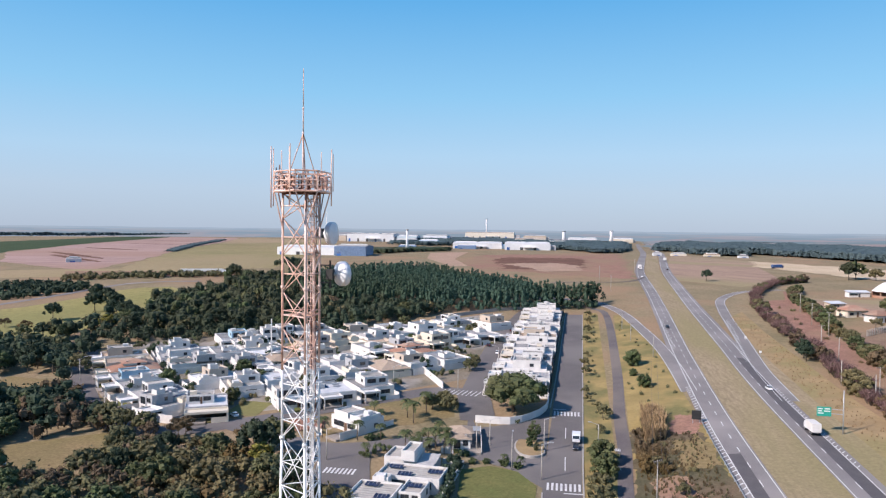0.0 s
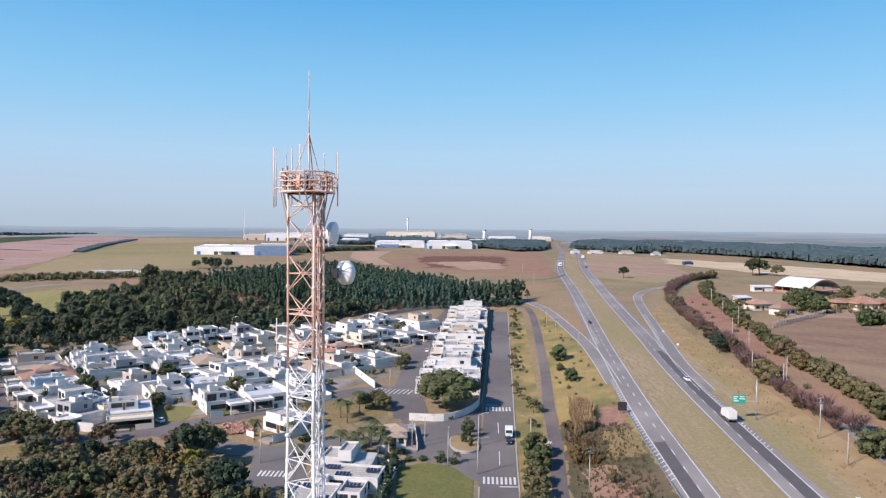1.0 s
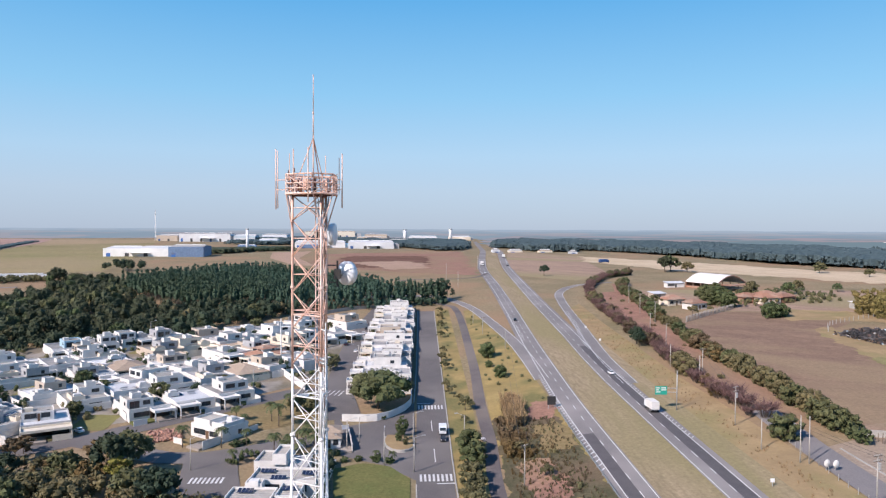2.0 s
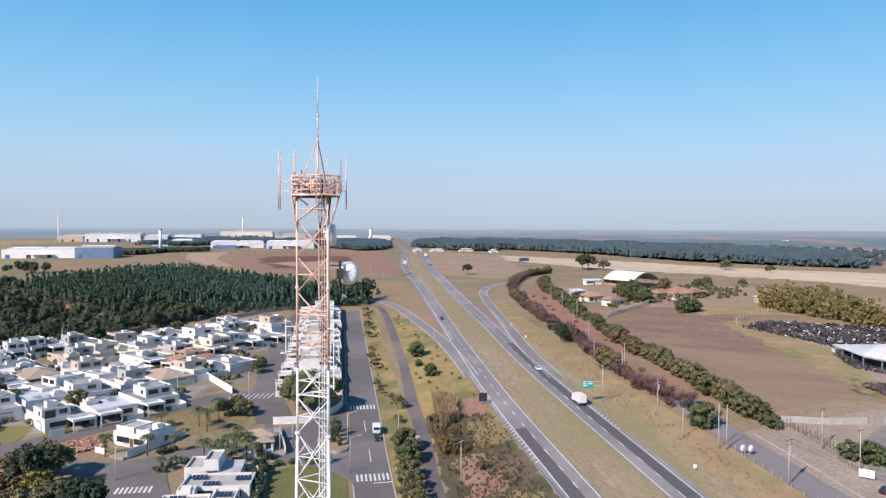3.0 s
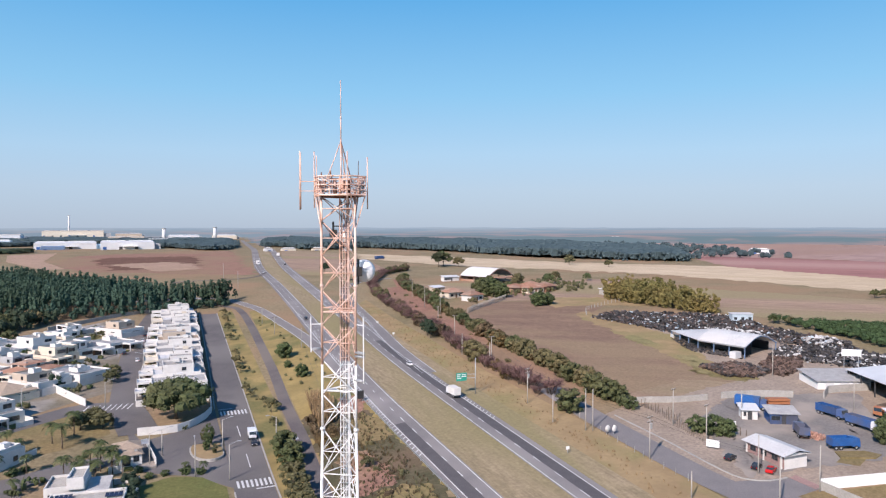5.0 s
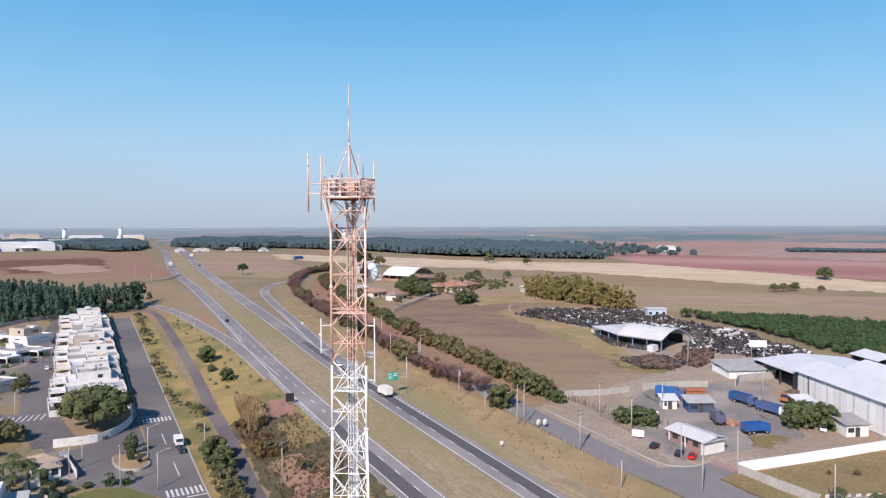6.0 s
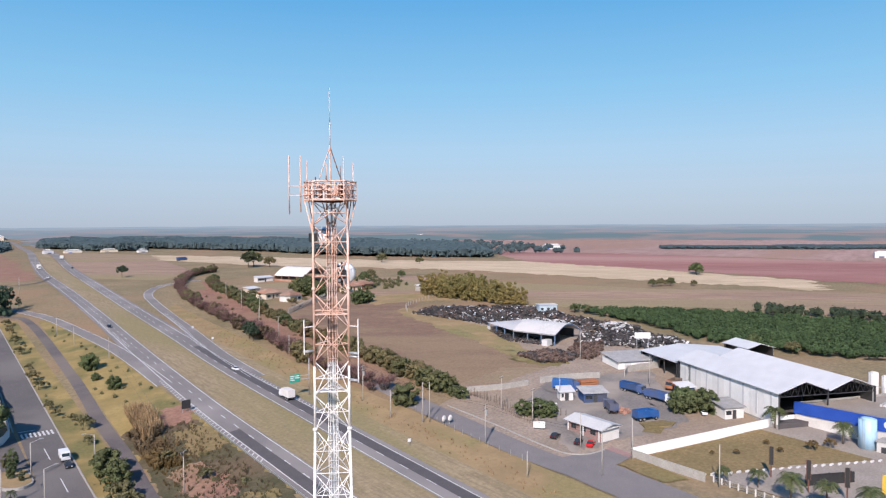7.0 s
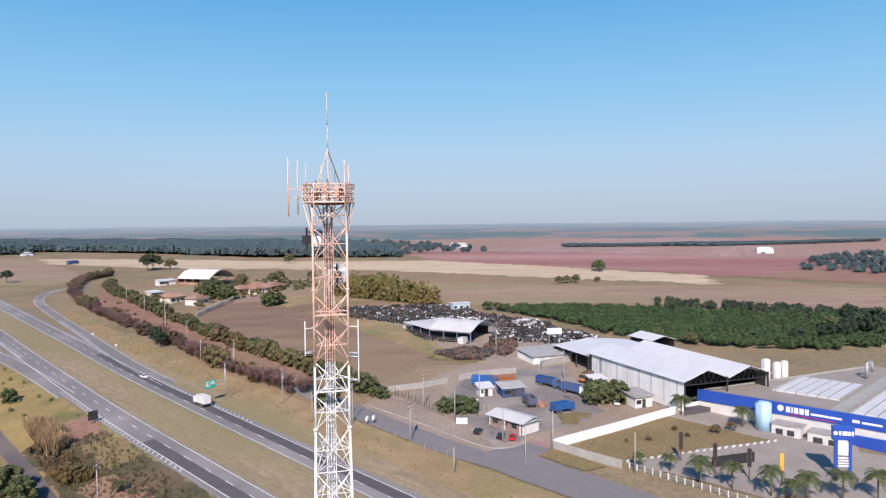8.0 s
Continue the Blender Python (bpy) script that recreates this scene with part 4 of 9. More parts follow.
for i, k in enumerate((0, 1, 2)):
    part("deck_beam", Geo().tube(leg_at(k, Z_DECK - 0.05) * 1.0, leg_at((k + 1) % 3, Z_DECK - 0.05), 0.05, n=5), "rust", tower)
for ang, r, w2 in ((20, 0.88, 0.22), (140, 0.9, 0.24), (262, 0.86, 0.2), (318, 0.86, 0.18)):
    a2 = radians(ang)
    c = Vector((r * math.cos(a2), r * math.sin(a2), 0))
    t2 = Vector((-math.sin(a2), math.cos(a2), 0))
    o2 = c.normalized() * 0.06
    pts = [c - t2 * w2 / 2 - o2, c + t2 * w2 / 2 - o2, c + t2 * w2 / 2 + o2, c - t2 * w2 / 2 + o2]
    part("equipment_box", Geo().prism([(p.x, p.y) for p in pts], Z_DECK + 0.14, Z_DECK + 0.56), "tower_orange", tower, "salmon painted equipment box")
for ang, z3 in ((100, 52.2), (205, 52.22), (232, 52.28)):
    a2 = radians(ang)
    c = Vector((1.02 * math.cos(a2), 1.02 * math.sin(a2), z3))
    part("beacon", Geo().tube(c - Vector((0, 0, 0.12)), c + Vector((0, 0, 0.05)), 0.03, 0.022, n=6), "rust", tower, "small dark lamp on the rail")
# coiled cable drums, small panels and bracing of the head frame
for ang, r in ((235, 0.74), (282, 0.7), (335, 0.74), (95, 0.74)):
    a2 = radians(ang)
    c = Vector((r * math.cos(a2), r * math.sin(a2), Z_DECK))
    part("radio_cylinder", Geo().tube(c + Vector((0, 0, 0.05)), c + Vector((0, 0, 0.62)), 0.07, n=10), "tower_orange" if ang in (235, 335) else "rust", tower, "upright radio canister", True)
for i in range(6):
    p, q = HEX[i], HEX[(i + 1) % 6]
    part("frame_brace", Geo().tube(p + Vector((0, 0, Z_DECK)), q + Vector((0, 0, Z_RAIL)), 0.014, n=4).tube(q + Vector((0, 0, Z_DECK)), p + Vector((0, 0, Z_RAIL)), 0.014, n=4), "tower_orange", tower)
    for u in (0.2, 0.45, 0.8):
        c = p.lerp(q, u) * 0.97
        h2 = 0.25 + 0.35 * ((i * 3 + u * 10) % 3) / 3
        part("antenna_clamp", Geo().tube(c + Vector((0, 0, Z_DECK + 0.1)), c + Vector((0, 0, Z_DECK + 0.1 + h2)), 0.03, n=5), "rust" if (i + int(u * 10)) % 2 else "tower_white", tower)
# loose pipes and feeder jumpers across the head frame
for i in range(14):
    rh = random.Random(60 + i)
    a2, b2 = rh.uniform(0, 6.28), rh.uniform(0.5, 1.4)
    p, q = Vector((1.02 * math.cos(a2), 1.02 * math.sin(a2), Z_DECK + rh.uniform(0.05, 0.5))), Vector((1.06 * math.cos(a2 + b2), 1.06 * math.sin(a2 + b2), Z_DECK + rh.uniform(0.3, 0.85)))
    part("jumper_cable", Geo().tube(p, p.lerp(q, 0.5) - Vector((0, 0, 0.08)), 0.014, n=4).tube(p.lerp(q, 0.5) - Vector((0, 0, 0.08)), q, 0.014, n=4), "rust" if i % 2 else "tower_orange", tower, "thin looping feeder jumper")
for k in range(3):
    # hanging brackets under the deck
    part("bracket", Geo().tube(leg_at(k, 50.4), leg_at(k, 51.3) * 1.22 - Vector((0, 0, 51.3 * 0.22)), 0.025, n=5), "rust", tower)
# whip antennas
for ang, r, z0, z1, rad in ((158.5, 1.724, 50.75, 53.22, 0.026), (154.6, 1.713, 50.8, 53.16, 0.022), (135.6, 1.317, 50.85, 53.25, 0.028), (167, 1.01, 51.4, 53.0, 0.018), (2, 1.15, 50.8, 53.0, 0.028), (-92, 1.22, 51.0, 53.1, 0.026), (70, 1.1, 51.4, 53.0, 0.02), (40, 1.25, 51.4, 52.9, 0.018)):
    a2 = radians(ang)
    c = Vector((r * math.cos(a2), r * math.sin(a2), 0))
    part("whip_antenna", Geo().tube(c + Vector((0, 0, z0)), c + Vector((0, 0, z1)), rad, rad * 0.85, n=6), "tower_orange", tower, "slim pinkish whip antenna", True)
    g = Geo()
    for zz in (51.55, 51.95):
        g.tube(c + Vector((0, 0, zz)), c * (0.9 / r) + Vector((0, 0, zz)), 0.018, n=4)
    part("antenna_arm", g, "tower_orange", tower)
# tripod and lightning mast
for k in range(3):
    part("mast_stay", Geo().tube(leg_at(k, 51.4) * 1.0, (0, 0, 53.62), 0.022, n=5), "tower_orange" if k else "rust", tower)
mast = Geo().tube((0, 0, 51.4), (0, 0, 53.7), 0.032, n=6).tube((0, 0, 53.6), (0, 0, 54.6), 0.026, n=6).tube((0, 0, 54.6), (0, 0, 56.15), 0.022, 0.014, n=6)
mast.tube((0, 0, 54.55), (0, 0, 54.65), 0.035, n=6)
part("lightning_mast", mast, "tower_orange", tower, "slender pinkish lightning mast", True)


def microwave_dish(ang, r, z, facing, dia, leg):
    """A shrouded dish on a pipe mount."""
    d = Vector((math.cos(radians(facing)), math.sin(radians(facing)), 0))
    c = Vector((r * math.cos(radians(ang)), r * math.sin(radians(ang)), z))
    u, v = Vector((-d.y, d.x, 0)), Vector((0, 0, 1))
    g, n, R = Geo(), 28, dia / 2
    prof = [(-0.34, 0.10), (-0.30, 0.30), (-0.22, 0.62), (-0.12, 0.88), (-0.04, 1.0), (0.22, 1.0), (0.23, 0.96), (0.29, 0.6), (0.32, 0.0001)]
    for s, q in prof:
        for i in range(n):
            t = 2 * math.pi * i / n
            g.v.append(tuple(c + d * s * dia * 0.8 + R * q * (math.cos(t) * u + math.sin(t) * v)))
    g.f = [(j * n + i, j * n + (i + 1) % n, (j + 1) * n + (i + 1) % n, (j + 1) * n + i) for j in range(len(prof) - 1) for i in range(n)]
    dish = part("microwave_dish", g, "dish", tower, "white shrouded microwave dish", True)
    ribs = Geo()
    hub = c - d * 0.30 * dia
    for i in range(6):
        t = 2 * math.pi * i / 6
        ribs.tube(hub, c - d * 0.05 * dia + R * 0.95 * (math.cos(t) * u + math.sin(t) * v), 0.018, n=4)
    ribs.tube(hub + d * 0.05, hub - d * 0.22, 0.09, n=8)
    part("dish_rib", ribs, "galv", dish, "grey back ribs")
    pipe = hub - d * 0.2
    m2 = Geo().tube(pipe - Vector((0, 0, 0.55)), pipe + Vector((0, 0, 0.55)), 0.045, n=6)
    for dz in (-0.35, 0.35):
        m2.tube(pipe + Vector((0, 0, dz)), leg_at(leg, z + dz), 0.03, n=5)
    m2.box(pipe.x - 0.14, pipe.x + 0.14, pipe.y - 0.14, pipe.y + 0.14, z - 0.2, z + 0.2)
    part("dish_mount", m2, "cable", tower, "dark pipe mount and radio unit")


microwave_dish(72.5, 1.80, 49.72, -7, 0.94, 1)
microwave_dish(41, 1.62, 48.10, 50, 1.00, 1)
# side arms with dipole pipes
for k, zt, zb in ((2, 46.2, 44.85), (0, 46.2, 43.6)):
    d = Vector((math.cos(LEGS[k]), math.sin(LEGS[k]), 0))
    g = Geo()
    for zz in (zt - 0.2, zb + 0.1) + (((zb + zt) / 2 - 0.1,) if k == 0 else ()):
        g.tube(leg_at(k, zz), d * 1.30 + Vector((0, 0, zz)), 0.022, n=5)
    g.tube(d * 1.30 + Vector((0, 0, zb)), d * 1.30 + Vector((0, 0, zt + 0.12)), 0.025, n=6)
    part("side_arm", g, "tower_white", tower, "white side arm with pipe")
    for zz in ((zb + 0.12,) if k == 2 else (zb + 0.1, zb + 1.1, zb + 1.25)):
        c = d * 1.08 + Vector((0, 0, zz))
        t2 = Vector((-d.y, d.x, 0))
        g = Geo().tube(c - d * 0.2 - t2 * 0.05, c + d * 0.22 - t2 * 0.05, 0.05, n=8).tube(c - d * 0.2 + t2 * 0.07, c + d * 0.2 + t2 * 0.07, 0.04, n=8)
        part("antenna_unit", g, "galv", tower, "small grey antenna unit", True)
# fenced foot
foot = Geo()
for k in range(3):
    p = leg_at(k, BASE_Z)
    foot.box(p.x - 0.5, p.x + 0.5, p.y - 0.5, p.y + 0.5, BASE_Z - 0.6, BASE_Z + 0.15)
part("footing", foot, "concrete", tower, "concrete footing")


# ---- houses ----
def hollow(g, x0, x1, y0, y1, z0, z1, roof, t=0.2):
    """Walls round a box, open above the roof level as a parapet."""
    pts_o = [(x0, y0), (x1, y0), (x1, y1), (x0, y1)]
    pts_i = [(x0 + t, y0 + t), (x1 - t, y0 + t), (x1 - t, y1 - t), (x0 + t, y1 - t)]
    k = len(g.v)
    g.v += [(x, y, z0) for x, y in pts_o] + [(x, y, z1) for x, y in pts_o] + [(x, y, z1) for x, y in pts_i] + [(x, y, roof - 0.25) for x, y in pts_i]
    for i in range(4):
        j = (i + 1) % 4
        g.f += [(k + i, k + j, k + 4 + j, k + 4 + i), (k + 4 + i, k + 4 + j, k + 8 + j, k + 8 + i), (k + 8 + i, k + 8 + j, k + 12 + j, k + 12 + i)]
    return g


def window(parent, x0, x1, z0, z1, y, face=-1, axis="y"):
    """A framed pane standing proud of a wall that faces -y, +y, -x or +x."""
    f, p = Geo(), Geo()
    t, d = 0.07, 0.06
    lo, hi = (y - d, y + 0.02) if face < 0 else (y - 0.02, y + d)
    q = y + face * 0.035

    def bx(g, a0, a1, b0, b1, c0, c1):
        g.box(a0, a1, b0, b1, c0, c1) if axis == "y" else g.box(b0, b1, a0, a1, c0, c1)
    for a0, a1, c0, c1 in ((x0, x1, z1 - t, z1), (x0, x1, z0, z0 + t), (x0, x0 + t, z0 + t, z1 - t), (x1 - t, x1, z0 + t, z1 - t), ((x0 + x1) / 2 - 0.03, (x0 + x1) / 2 + 0.03, z0 + t, z1 - t)):
        bx(f, a0, a1, lo, hi, c0, c1)
    bx(p, x0 + t, x1 - t, min(q, y - 0.01 * face), max(q, y - 0.01 * face), z0 + t, z1 - t)
    fr = part("window", f, "frame", parent)
    part("pane", p, "glass", fr)


def hip_roof(x0, x1, y0, y1, z, h, over=0.5):
    g = Geo()
    x0, x1, y0, y1 = x0 - over, x1 + over, y0 - over, y1 + over
    r = min(x1 - x0, y1 - y0) / 2
    if x1 - x0 > y1 - y0:
        a, b = (x0 + r, (y0 + y1) / 2), (x1 - r, (y0 + y1) / 2)
        fs = [(0, 1, 7, 6), (1, 2, 7), (2, 3, 6, 7), (3, 0, 6)]
    else:
        a, b = ((x0 + x1) / 2, y0 + r), ((x0 + x1) / 2, y1 - r)
        fs = [(0, 1, 6), (1, 2, 7, 6), (2, 3, 7), (3, 0, 6, 7)]
    g.v = [(x0, y0, z), (x1, y0, z), (x1, y1, z), (x0, y1, z)]
    vs = [(x0, y0, z), (x1, y0, z), (x1, y1, z), (x0, y1, z), (x0, y0, z + 0.15), (x0, y0, z), (*a, z + h), (*b, z + h)]
    g.v = vs
    g.f = fs + [(3, 2, 1, 0)]
    return g


def house(kind, label, vols, roof="flat", wall="white", roof_mat="roof_grey", carport=None, seed=1, extras=()):
    """A modern house: volumes (x0, x1, y0, y1, z0, z1, material), windows on all sides, carport, tank and door. Its street side faces -y."""
    rg = random.Random(seed)
    ob = thing(kind, Matrix(), label, "house", "houses of the estate")
    for i, (x0, x1, y0, y1, z0, z1, mt) in enumerate(vols):
        top = z1 + (0.55 if roof == "flat" else 0.0)
        g = hollow(Geo(), x0, x1, y0, y1, z0 - (1.6 if z0 <= 0 else 0), top, z1)
        part("wall", g, mt, ob)
        if roof == "flat":
            rf = ribbed(Geo(), x0 + 0.2, z1, x1 - 0.2, z1, y0 + 0.2, y1 - 0.2, 1.1, 0.10, 0.2)
            part("roof", rf, roof_mat if i % 2 == 0 else "concrete", ob)
        else:
            part("roof", hip_roof(x0, x1, y0, y1, z1, min(x1 - x0, y1 - y0) * 0.2), roof_mat, ob)
        if z1 - z0 < 1.8:
            continue
        fl = z0 + 0.9 if z0 > 0 else 0.9
        w2 = (x1 - x0)
        low = z0 + 0.15 if (seed + i) % 2 else fl
        window(ob, x0 + w2 * 0.10, x0 + w2 * 0.47, low, fl + 1.45, y0)
        window(ob, x0 + w2 * 0.6, x0 + w2 * 0.88, fl, fl + 1.4, y0)
        if z0 > 0 and seed % 3 == 0:
            part("facade_panel", Geo().box(x0 + w2 * 0.49, x0 + w2 * 0.57, y0 - 0.12, y0, z0 - 2.6, z1), "door" if seed % 2 else "grey", ob, "dark vertical facade panel")
        window(ob, x0 + w2 * 0.2, x0 + w2 * 0.5, fl, fl + 1.2, y1, 1)
        d2 = y1 - y0
        window(ob, y0 + d2 * 0.2, y0 + d2 * 0.36, fl, fl + 1.2, x0, -1, "x")
        window(ob, y0 + d2 * 0.6, y0 + d2 * 0.75, fl, fl + 1.2, x1, 1, "x")
    if carport:
        x0, x1, y0, y1, z = carport
        part("carport_roof", hollow(Geo(), x0, x1, y0, y1, z, z + 0.7, z + 0.45).box(x0 + 0.2, x1 - 0.2, y0 + 0.2, y1 - 0.2, z, z + 0.2), wall, ob)
        for x in (x0 + 0.25, x1 - 0.25):
            part("post", Geo().box(x - 0.15, x + 0.15, y0 + 0.1, y0 + 0.4, -1.6, z), wall, ob)
        # flat near-black panel, paints the shade of the garage opening
        part("garage_door", Geo().box(x0 + 0.5, x1 - 0.5, y1 - 0.06, y1 - 0.01, 0, 2.4), "cable", ob, "near-black panel for the shaded garage opening")
    v = vols[0]
    part("door", Geo().box(v[0] + (v[1] - v[0]) * 0.48, v[0] + (v[1] - v[0]) * 0.58, v[2] - 0.06, v[2] + 0.02, 0, 2.2), "door", ob)
    last = vols[-1]
    part("water_tank", Geo().box(last[0] + 0.8, last[0] + 2.6, last[3] - 2.8, last[3] - 1.0, last[5] - 0.1, last[5] + 1.0), wall, ob, "boxed roof water tank")
    if "solar" in extras:
        g = Geo()
        for i in range(3):
            for j in range(2):
                x, y, zz = v[0] + 1.2 + i * 1.15, v[3] - 5 + j * 1.8, v[5] + 0.2
                g.add([(x, y, zz), (x + 1.05, y, zz), (x + 1.05, y + 1.65, zz + 0.35), (x, y + 1.65, zz + 0.35)], [(0, 1, 2, 3)])
        part("solar_panel", g, "panel", ob, "dark solar panels")
    # roof clutter, front wall, garden and paving
    part("solar_heater", Geo().add([(v[0] + 6.2, v[3] - 4.5, v[5] + 0.15), (v[0] + 8.2, v[3] - 4.5, v[5] + 0.15), (v[0] + 8.2, v[3] - 3.2, v[5] + 0.6), (v[0] + 6.2, v[3] - 3.2, v[5] + 0.6)], [(0, 1, 2, 3)]).tube((v[0] + 6.2, v[3] - 3.1, v[5] + 0.75), (v[0] + 8.2, v[3] - 3.1, v[5] + 0.75), 0.22, n=8), "galv", ob, "grey solar water heater")
    part("roof_vent", Geo().box(last[1] - 1.6, last[1] - 0.9, last[2] + 0.9, last[2] + 1.7, last[5] - 0.1, last[5] + 0.75), "concrete", ob)
    part("front_wall", Geo().box(5.45, 5.6, -9.6, 9.45, -1.6, 1.7).box(1.2 if seed % 2 else -5.4, 5.45 if seed % 2 else -2.0, -9.75, -9.6, -1.6, 1.2), wall, ob)
    part("drive", Geo().box(-5.4 if seed % 2 else 0.6, -0.2 if seed % 2 else 5.4, -10.6, -6.0, -1.2, 0.04), "paving", ob, "pale paved drive")
    part("lawn", Geo().box(0.2 if seed % 2 else -5.4, 5.4 if seed % 2 else 0.2, -9.5, -6.1, -1.2, 0.03), "green" if seed % 3 else "lawn_dry", ob, "small front lawn")
    # garden walls along the plot
    gw = Geo()
    gw.box(-5.6, -5.45, -3.5, 9.6, -1.6, 1.9).box(-5.45, 5.6, 9.45, 9.6, -1.6, 1.9)
    part("garden_wall", gw, wall, ob)
    return ob


HOUSES = [
    house("house", "white two-storey cubic house with grey flat roof", [(-5.4, 5.4, -6, 9, 0, 2.9, "white"), (-2.4, 5.2, -2, 6, 2.9, 5.4, "white")], carport=(-5.4, -0.5, -10, -6, 2.4), seed=1),
    house("house", "white stepped modern house with parapets", [(-5.5, 5.5, -5, 9, 0, 2.9, "white"), (-5.5, 0.5, -1, 6, 2.9, 5.4, "white"), (2, 5, 0, 6, 2.9, 3.9, "grey")], carport=(0, 5.4, -9.5, -5, 2.4), seed=2, extras=("solar",)),
    house("house", "single-storey white house with a grey sheet roof", [(-5.5, 5.5, -6, 9.5, 0, 3.0, "white"), (-2.5, 2, 0, 4, 3.0, 4.0, "white")], carport=(-5.4, 0.6, -10, -6, 2.4), seed=3),
    house("house", "cream house under a sandy tiled hip roof", [(-5.2, 5.2, -6, 9, 0, 2.8, "cream")], roof="hip", wall="cream", roof_mat="tile_brown", carport=(-1, 5.0, -10, -6, 2.3), seed=4),
    house("house", "white two-storey house with beige upper box", [(-5.4, 5.4, -6, 9, 0, 2.9, "white"), (-5.0, 2.5, -4, 4, 2.9, 5.5, "beige")], carport=(-0.4, 5.4, -10, -6, 2.4), roof_mat="tile_brown", seed=5),
    house("house", "wide white two-storey house with deep parapet", [(-5.2, 5.2, -6, 8, 0, 3.0, "white"), (-5.2, 3.6, -3, 6, 3.0, 5.7, "white"), (-3, -1, 1, 3, 5.7, 6.5, "white")], carport=(-5.2, 1, -10, -6, 2.4), roof_mat="roof_white", seed=6),
    house("house", "house under a terracotta tiled hip roof", [(-5.2, 5.2, -6, 9, 0, 2.8, "cream"), (-4, 2, -2, 5, 2.8, 5.0, "white")], roof="hip", wall="cream", roof_mat="terracotta", carport=(-0.5, 5, -10, -6, 2.3), seed=7),
    house("house", "pale blue and white cubic house", [(-5.4, 5.4, -6, 9, 0, 2.9, "white"), (-1, 5.2, -4, 4, 2.9, 5.4, "blue_house")], carport=(-5.4, -0.4, -10, -6, 2.4), seed=8),
    house("house", "grey and white house with deep carport", [(-5.5, 5.5, -5, 9, 0, 3.0, "grey"), (-5.2, 2, 0, 6, 3.0, 5.2, "white")], carport=(-5.5, 5.5, -9.5, -5, 2.4), roof_mat="roof_white", wall="cream", seed=9),
    house("house", "single-storey cream house with sandy sheet roof", [(-5.5, 5.5, -6, 9, 0, 2.9, "cream"), (1, 5, 2, 7, 2.9, 3.7, "beige")], carport=(-5.5, 0.5, -10, -6, 2.3), roof_mat="tile_brown", wall="cream", seed=10),
]
# more of the plain cubic kind, each with its own set of boxes
for i in range(10):
    rg = random.Random(300 + i)
    tint = ("white", "white", "white", "cream", "white", "white", "beige", "white", "cream", "white")[i]
    back, w = rg.uniform(6.5, 9.2), rg.uniform(4.6, 8.6)
    left = i % 2 == 0
    x0 = -5.4 if left else 5.4 - w
    y0 = -6 + rg.uniform(0.0, 4.0)
    deep = rg.uniform(5.0, 8.5)
    vols = [(-5.4, 5.4, -6, back, 0, 2.9, tint)]
    if i % 5 != 4:
        vols.append((x0, x0 + w, y0, min(back, y0 + deep), 2.9, rg.uniform(5.2, 5.7), rg.choice(("white", "white", tint, "grey", "beige"))))
        vols.append((x0 + w * 0.3, x0 + w * 0.3 + 2.4, y0 + deep * 0.4, y0 + deep * 0.4 + 2.6, 5.2, 6.5, "white"))
    sx = 0.6 if left else -5.0
    vols.append((sx, sx + rg.uniform(2.8, 4.2), rg.uniform(0.5, 2.5), back - rg.uniform(0.3, 1.5), 2.9, rg.uniform(3.5, 4.2), rg.choice(("white", tint, "cream"))))
    colour = {"white": "white", "cream": "cream", "beige": "beige"}[tint]
    HOUSES.append(house("house", colour + (" two-storey" if i % 5 != 4 else " single-storey") + " flat-roofed house with stepped parapets and carport", vols,
                        carport=(-5.4, 0.2, -10, -6, 2.4) if not left else (-0.2, 5.4, -10, -6, 2.4), roof_mat=("roof_grey", "roof_white", "concrete", "roof_grey")[i % 4], wall=tint, seed=30 + i, extras=("solar",) if i % 3 == 0 else ()))
rg = random.Random(11)
placed = set()


def put_house(i, x, y, turn):
    m = on(x, y, turn, 0.05)
    HOUSES[i].scale = (S * 0.98, S * 0.98, 1.12)
    if i in placed:
        return copy_thing(HOUSES[i], m)
    placed.add(i)
    HOUSES[i].matrix_world = m @ Matrix.Diagonal((S * 0.98, S * 0.98, 1.12, 1))
    return HOUSES[i]


def inside(x, y, poly):
    r = False
    for (x0, y0), (x1, y1) in zip(poly, poly[1:] + poly[:1]):
        if (y0 > y) != (y1 > y) and x < (x1 - x0) * (y - y0) / (y1 - y0) + x0:
            r = not r
    return r


# the row along the avenue
ROW = [0, 2, 5, 1, 8, 2, 0, 4, 5, 2, 1, 8, 0, 5]
for i, k in enumerate(ROW):
    y = 210 + i * 10.2
    put_house(k, -14.6 + (y - 210) * 0.024, y, -88.5)
